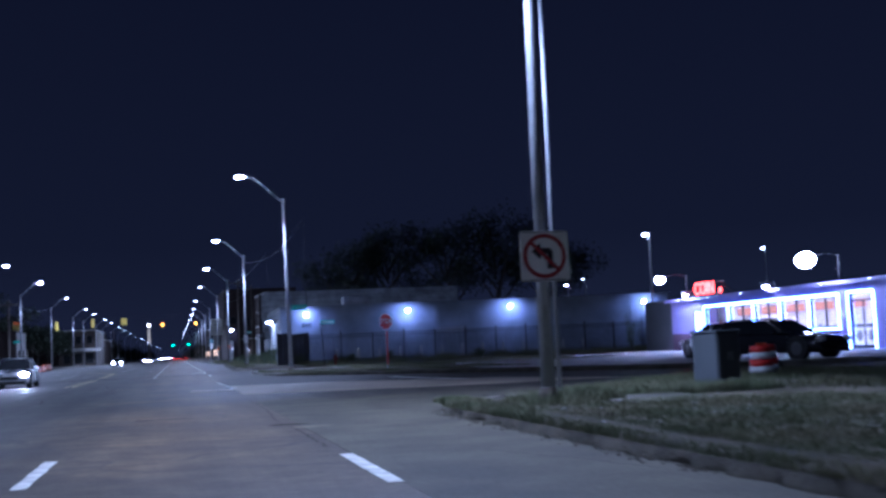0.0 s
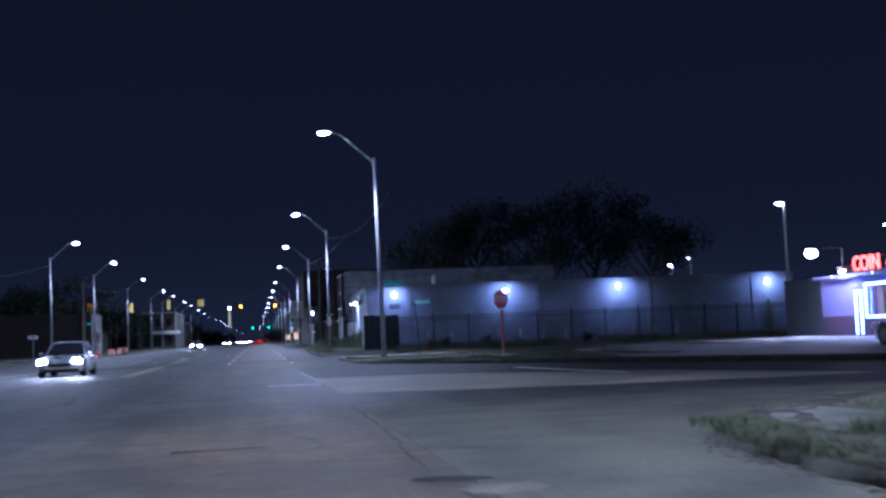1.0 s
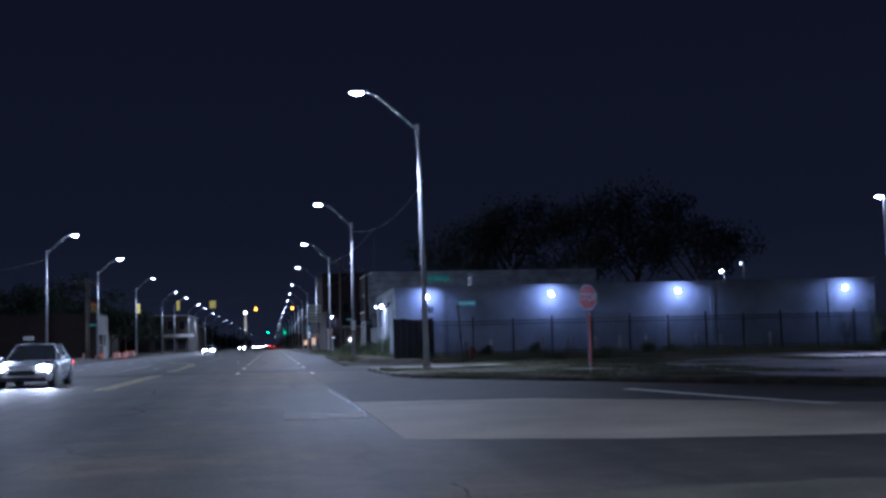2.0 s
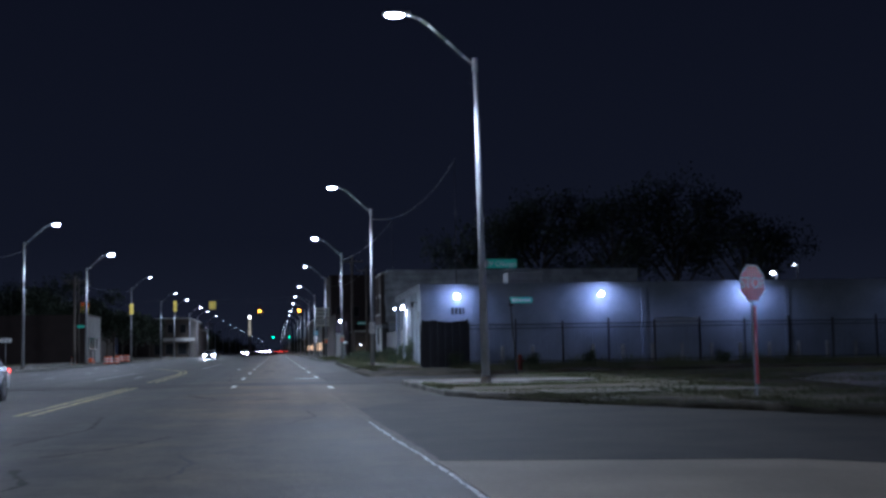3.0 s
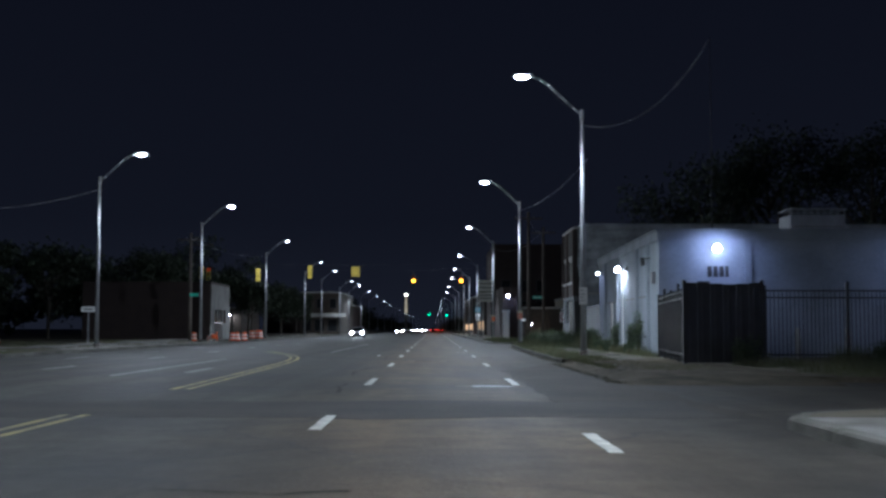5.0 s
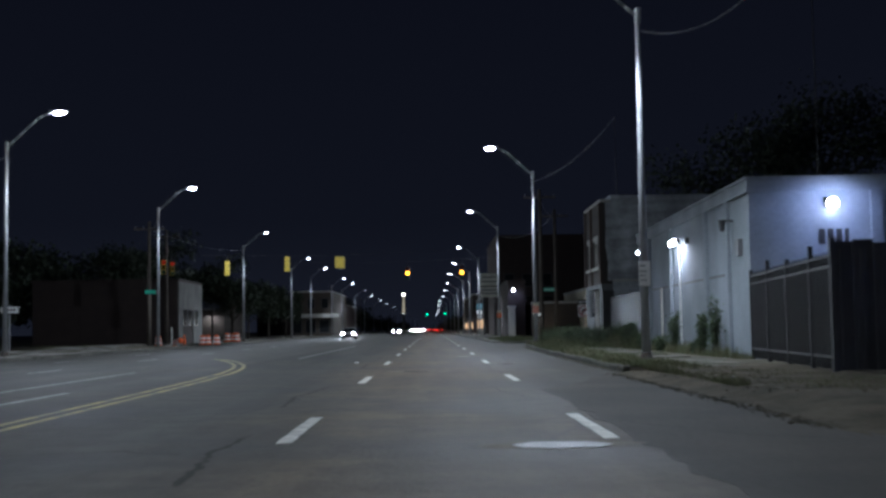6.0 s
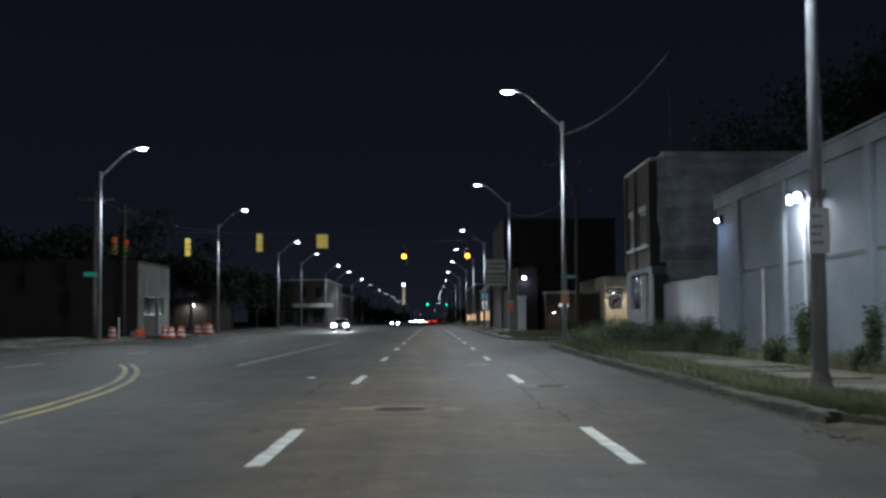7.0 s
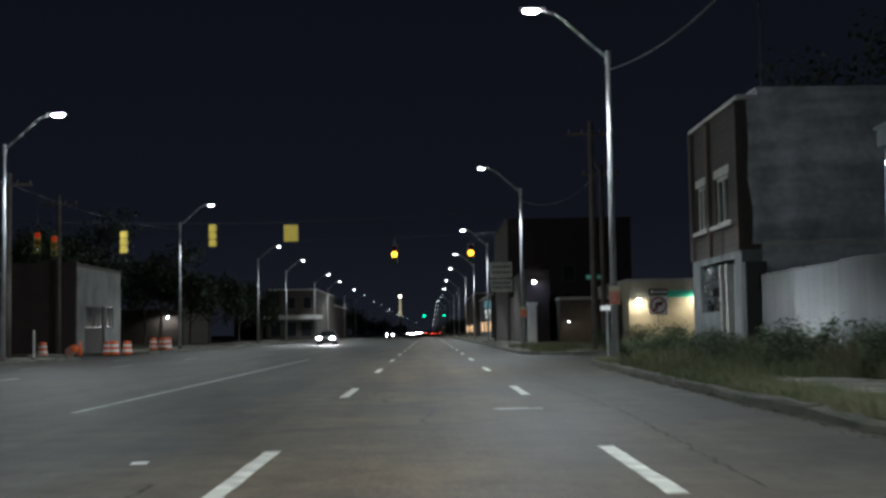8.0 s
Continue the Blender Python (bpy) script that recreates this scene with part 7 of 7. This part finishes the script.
grass("island_grass", "patchy mown grass on the corner island", [
    (4.05, 9, 60.75, 62.2, 5000, 0.03, 0.12), (3.75, 4.1, 59.5, 63.4, 2500, 0.03, 0.14), (7.6, 14, 62, 75, 12000, 0.02, 0.1), (4.3, 9, 57, 57.85, 1200, 0.03, 0.12), (8, 14, 47, 58, 12000, 0.03, 0.13), (9, 22, 58, 75, 26000, 0.03, 0.12), (4.6, 8.5, 50, 57.5, 7000, 0.02, 0.1)])
grass("yard_grass", "long unkempt grass before the picket fence", [
    (8.3, 40, 80.5, 89.3, 26000, 0.06, 0.4), (8.2, 40, 88.8, 89.4, 5000, 0.2, 0.7)])
grass("verge_grass", "long ragged weeds between kerb and sidewalk", [
    (4.3, 5.6, 93, 108, 9000, 0.02, 0.17), (4.45, 5.6, 108, 120, 11000, 0.02, 0.2), (4.8, 5.6, 120, 133, 9000, 0.02, 0.22), (5.6, 7.0, 93, 128, 3500, 0.02, 0.12), *[(edge + 0.02, edge + 0.42, y - 2.5, y + 2.5, 2600, 0.04, 0.2) for edge, y in ((4.12, 97), (4.2, 102), (4.28, 107), (4.36, 112), (4.5, 117), (4.62, 122), (4.78, 127))], (4.2, 7, 84, 93, 3000, 0.02, 0.09), (4.2, 4.45, 86, 103, 4000, 0.03, 0.14), (4.4, 4.7, 103, 120, 4000, 0.03, 0.14), (7.6, 8.1, 99, 116, 6000, 0.08, 0.45), (7.5, 8.5, 116, 128, 9000, 0.15, 0.8), (5.0, 7.4, 117, 129, 9000, 0.08, 0.55), (6.2, 8.2, 133, 136, 2000, 0.1, 0.5), (4.3, 8, 146.9, 165, 6000, 0.08, 0.45)])
grass("west_grass", "dark mown grass along the far sidewalk", [(-30, -20.7, 82, 155, 12000, 0.05, 0.25), (-18.8, -17.4, 82, 111, 2500, 0.05, 0.25)])


def shrub(x, y, h, w, label, n, seed):
    """A leggy weed bush: stems and many small leaves."""
    rng = random.Random(seed)
    s = thing("weed_bush", label, "bush", x, y, KERB, 0, "weed bushes along the wall")
    bm = bmesh.new()
    tops = []
    for k in range(9):
        a = rng.uniform(0, 6.28)
        tip = (math.cos(a) * w * rng.uniform(0.2, 0.9), math.sin(a) * w * rng.uniform(0.2, 0.9), h * rng.uniform(0.6, 1))
        rod(bm, (rng.uniform(-0.06, 0.06), rng.uniform(-0.06, 0.06), -0.03), tip, 0.011, 0.004, 5)
        tops.append(Vector(tip))
    part("stalk", bm, M_BARK, s)
    verts, faces = [], []
    for k in range(n):
        p = tops[rng.randrange(9)] * rng.uniform(0.25, 1.05) + Vector((rng.gauss(0, 0.13), rng.gauss(0, 0.13), rng.gauss(0, 0.08))) * (w + 0.3)
        p.z = max(p.z, 0.03)
        a, b = Vector((rng.gauss(0, 1), rng.gauss(0, 1), rng.gauss(0, 0.5))).normalized(), Vector((rng.gauss(0, 1), rng.gauss(0, 1), rng.gauss(0, 1)))
        v = a * rng.uniform(0.02, 0.065)
        u = a.cross(b).normalized() * rng.uniform(0.01, 0.028)
        i = len(verts)
        verts += [p - v, p + u, p + v, p - u]
        faces.append((i, i + 1, i + 2, i + 3))
    me = bpy.data.meshes.new("foliage")
    me.from_pydata([tuple(q) for q in verts], [], faces)
    me.materials.append(M_WEED)
    ob = new("foliage", me)
    ob.parent = s


bm = bmesh.new()
prism(bm, uneven([(4.35, 18.6), (5.2, 18.0), (6.2, 19.4), (6.0, 21.2), (5.2, 20.6)], 0.35, 0.06, 8), 0.05, KERB + 0.012)
structure("corner_ramp", bm, M_PATH, "pale worn concrete ramp at the corner", "ramp")
M_WEED = material("weed_leaves", (0.07, 0.10, 0.045), 0.8, vary=0.5, scale=2, fine=8, bump=0)
for k, (x, y, h, w) in enumerate(((7.8, 102.3, 1.7, 0.22), (7.75, 103.6, 1.2, 0.2), (7.7, 104.3, 0.5, 0.3), (7.75, 107.6, 1.5, 0.22), (7.6, 109.2, 0.6, 0.4), (7.7, 113.2, 0.7, 0.3), (7.7, 116.8, 1.1, 0.4), (28.2, 71.8, 2.5, 0.5),
                                  (8.3, 118.4, 1.0, 0.6), (8.2, 120.2, 1.1, 0.7), (8.3, 122.2, 1.0, 0.7), (8.2, 124.2, 1.1, 0.7), (8.2, 126.4, 0.9, 0.6), (7.2, 121, 0.9, 0.7), (6.6, 118.8, 0.8, 0.6),
                                  (6.9, 125.2, 0.8, 0.6), (7.4, 127.4, 0.9, 0.6), (6.0, 121.8, 0.7, 0.6), (7.2, 135.2, 0.8, 0.9), (6.9, 132.4, 0.9, 1.0), (7.8, 134.2, 0.9, 1.1), (6.3, 134.6, 0.7, 0.9), (7.6, 130.6, 0.9, 0.8), (9.2, 149.2, 1.2, 0.8), (10.8, 149.4, 1.3, 0.9), (8.2, 152, 1.1, 0.8), (7.6, 148.6, 0.9, 0.7),
                                  (38.6, 95.5, 2.4, 0.9), (8.6, 88.9, 0.8, 0.5), (12.5, 88.8, 0.7, 0.5), (15.2, 88.6, 0.8, 0.6), (22.4, 88.8, 0.7, 0.5))):
    shrub(x, y, h, w, "leggy green weeds growing against the wall", 1100, 40 + k)
scrap = thing("litter", "flat white scrap of paper lying on the asphalt", "litter", -2.65, 106.1, 0.004, 20, "litter on the road")
bm = bmesh.new()
plate(bm, [(-0.07, -0.05), (0.05, -0.06), (0.08, 0.01), (0.02, 0.05), (-0.06, 0.04)], 0.012, pose(0, 0, 0.002, -88, 0, 0))
part("sheet", bm, M_WHITE, scrap)
M_LITTER = material("dirty_paper", (0.28, 0.27, 0.25), 0.8, vary=0.3, scale=6, fine=30, bump=0.1)
for k in range(22):
    x, y = random.choice(((random.uniform(4.4, 7.9), random.uniform(86, 118)), (random.uniform(4.2, 8), random.uniform(10, 20)), (random.uniform(9, 22), random.uniform(81, 88))))
    l = thing("litter", "crumpled pale scrap of litter on the verge", "litter", x, y, KERB + 0.03, random.uniform(0, 360), "litter on the verge")
    bm = bmesh.new()
    bmesh.ops.create_icosphere(bm, subdivisions=1, radius=random.uniform(0.025, 0.06))
    for v in bm.verts:
        v.co = Vector((v.co.x * random.uniform(0.6, 1.4), v.co.y * random.uniform(0.6, 1.4), v.co.z * 0.45))
    part("scrap", bm, M_LITTER, l)


def debris(name, label, zones, mat, seed):
    """Clods, pebbles and broken bits scattered over strips: (x0, y0, x1, y1, spread, count, z)."""
    rng = np.random.default_rng(seed)
    V, F = [], []
    n = 0
    for x0, y0, x1, y1, spread, count, z in zones:
        t, off = rng.random(count), rng.normal(0, spread, count)
        c = np.stack([x0 + (x1 - x0) * t + off, y0 + (y1 - y0) * t + rng.normal(0, 0.2, count), np.full(count, z)], 1)
        r = rng.uniform(0.006, 0.024, count) * np.where(rng.random(count) < 0.06, 2.2, 1.0)
        for d in ((1, 0, 0), (0, 1, 0), (-1, 0, 0), (0, -1, 0), (0, 0, 0.8), (0, 0, -0.4)):
            V.append(c + np.array(d) * r[:, None] * rng.uniform(0.6, 1.3, (count, 3)))
        i = n + np.arange(count)
        for a, b, e in ((0, 1, 4), (1, 2, 4), (2, 3, 4), (3, 0, 4), (1, 0, 5), (2, 1, 5), (3, 2, 5), (0, 3, 5)):
            F += np.stack([i + a * count, i + b * count, i + e * count], 1).tolist()
        n += 6 * count
    me = bpy.data.meshes.new(name)
    me.from_pydata(np.concatenate(V).tolist(), [], F)
    me.materials.append(mat)
    return tagged(new(name, me), label, "debris", "", "stuff")


M_CLOD = material("clods", (0.10, 0.087, 0.066), 0.95, vary=0.5, scale=4, fine=20, bump=0.3, stain=(0.04, 0.036, 0.028), spec=0.15)
debris("gutter_debris", "clods and pebbles lying along the kerb", [
    (3.62, 80, 3.66, 94, 0.08, 700, 0.006), (3.95, 97, 4.2, 113, 0.1, 900, 0.006), (4.2, 113, 4.65, 130, 0.1, 700, 0.006), (3.7, 8, 3.75, 18, 0.09, 600, 0.008), (3.8, 18.5, 6.3, 23.2, 0.1, 300, 0.008)], M_CLOD, 91)
debris("verge_debris", "clods and broken bits on the bare verge", [
    (5.0, 84, 5.0, 98, 0.5, 900, KERB + 0.006), (5.1, 98, 5.4, 118, 0.35, 900, KERB + 0.006), (4.7, 10, 4.9, 20, 0.3, 500, KERB + 0.006)], M_CLOD, 92)
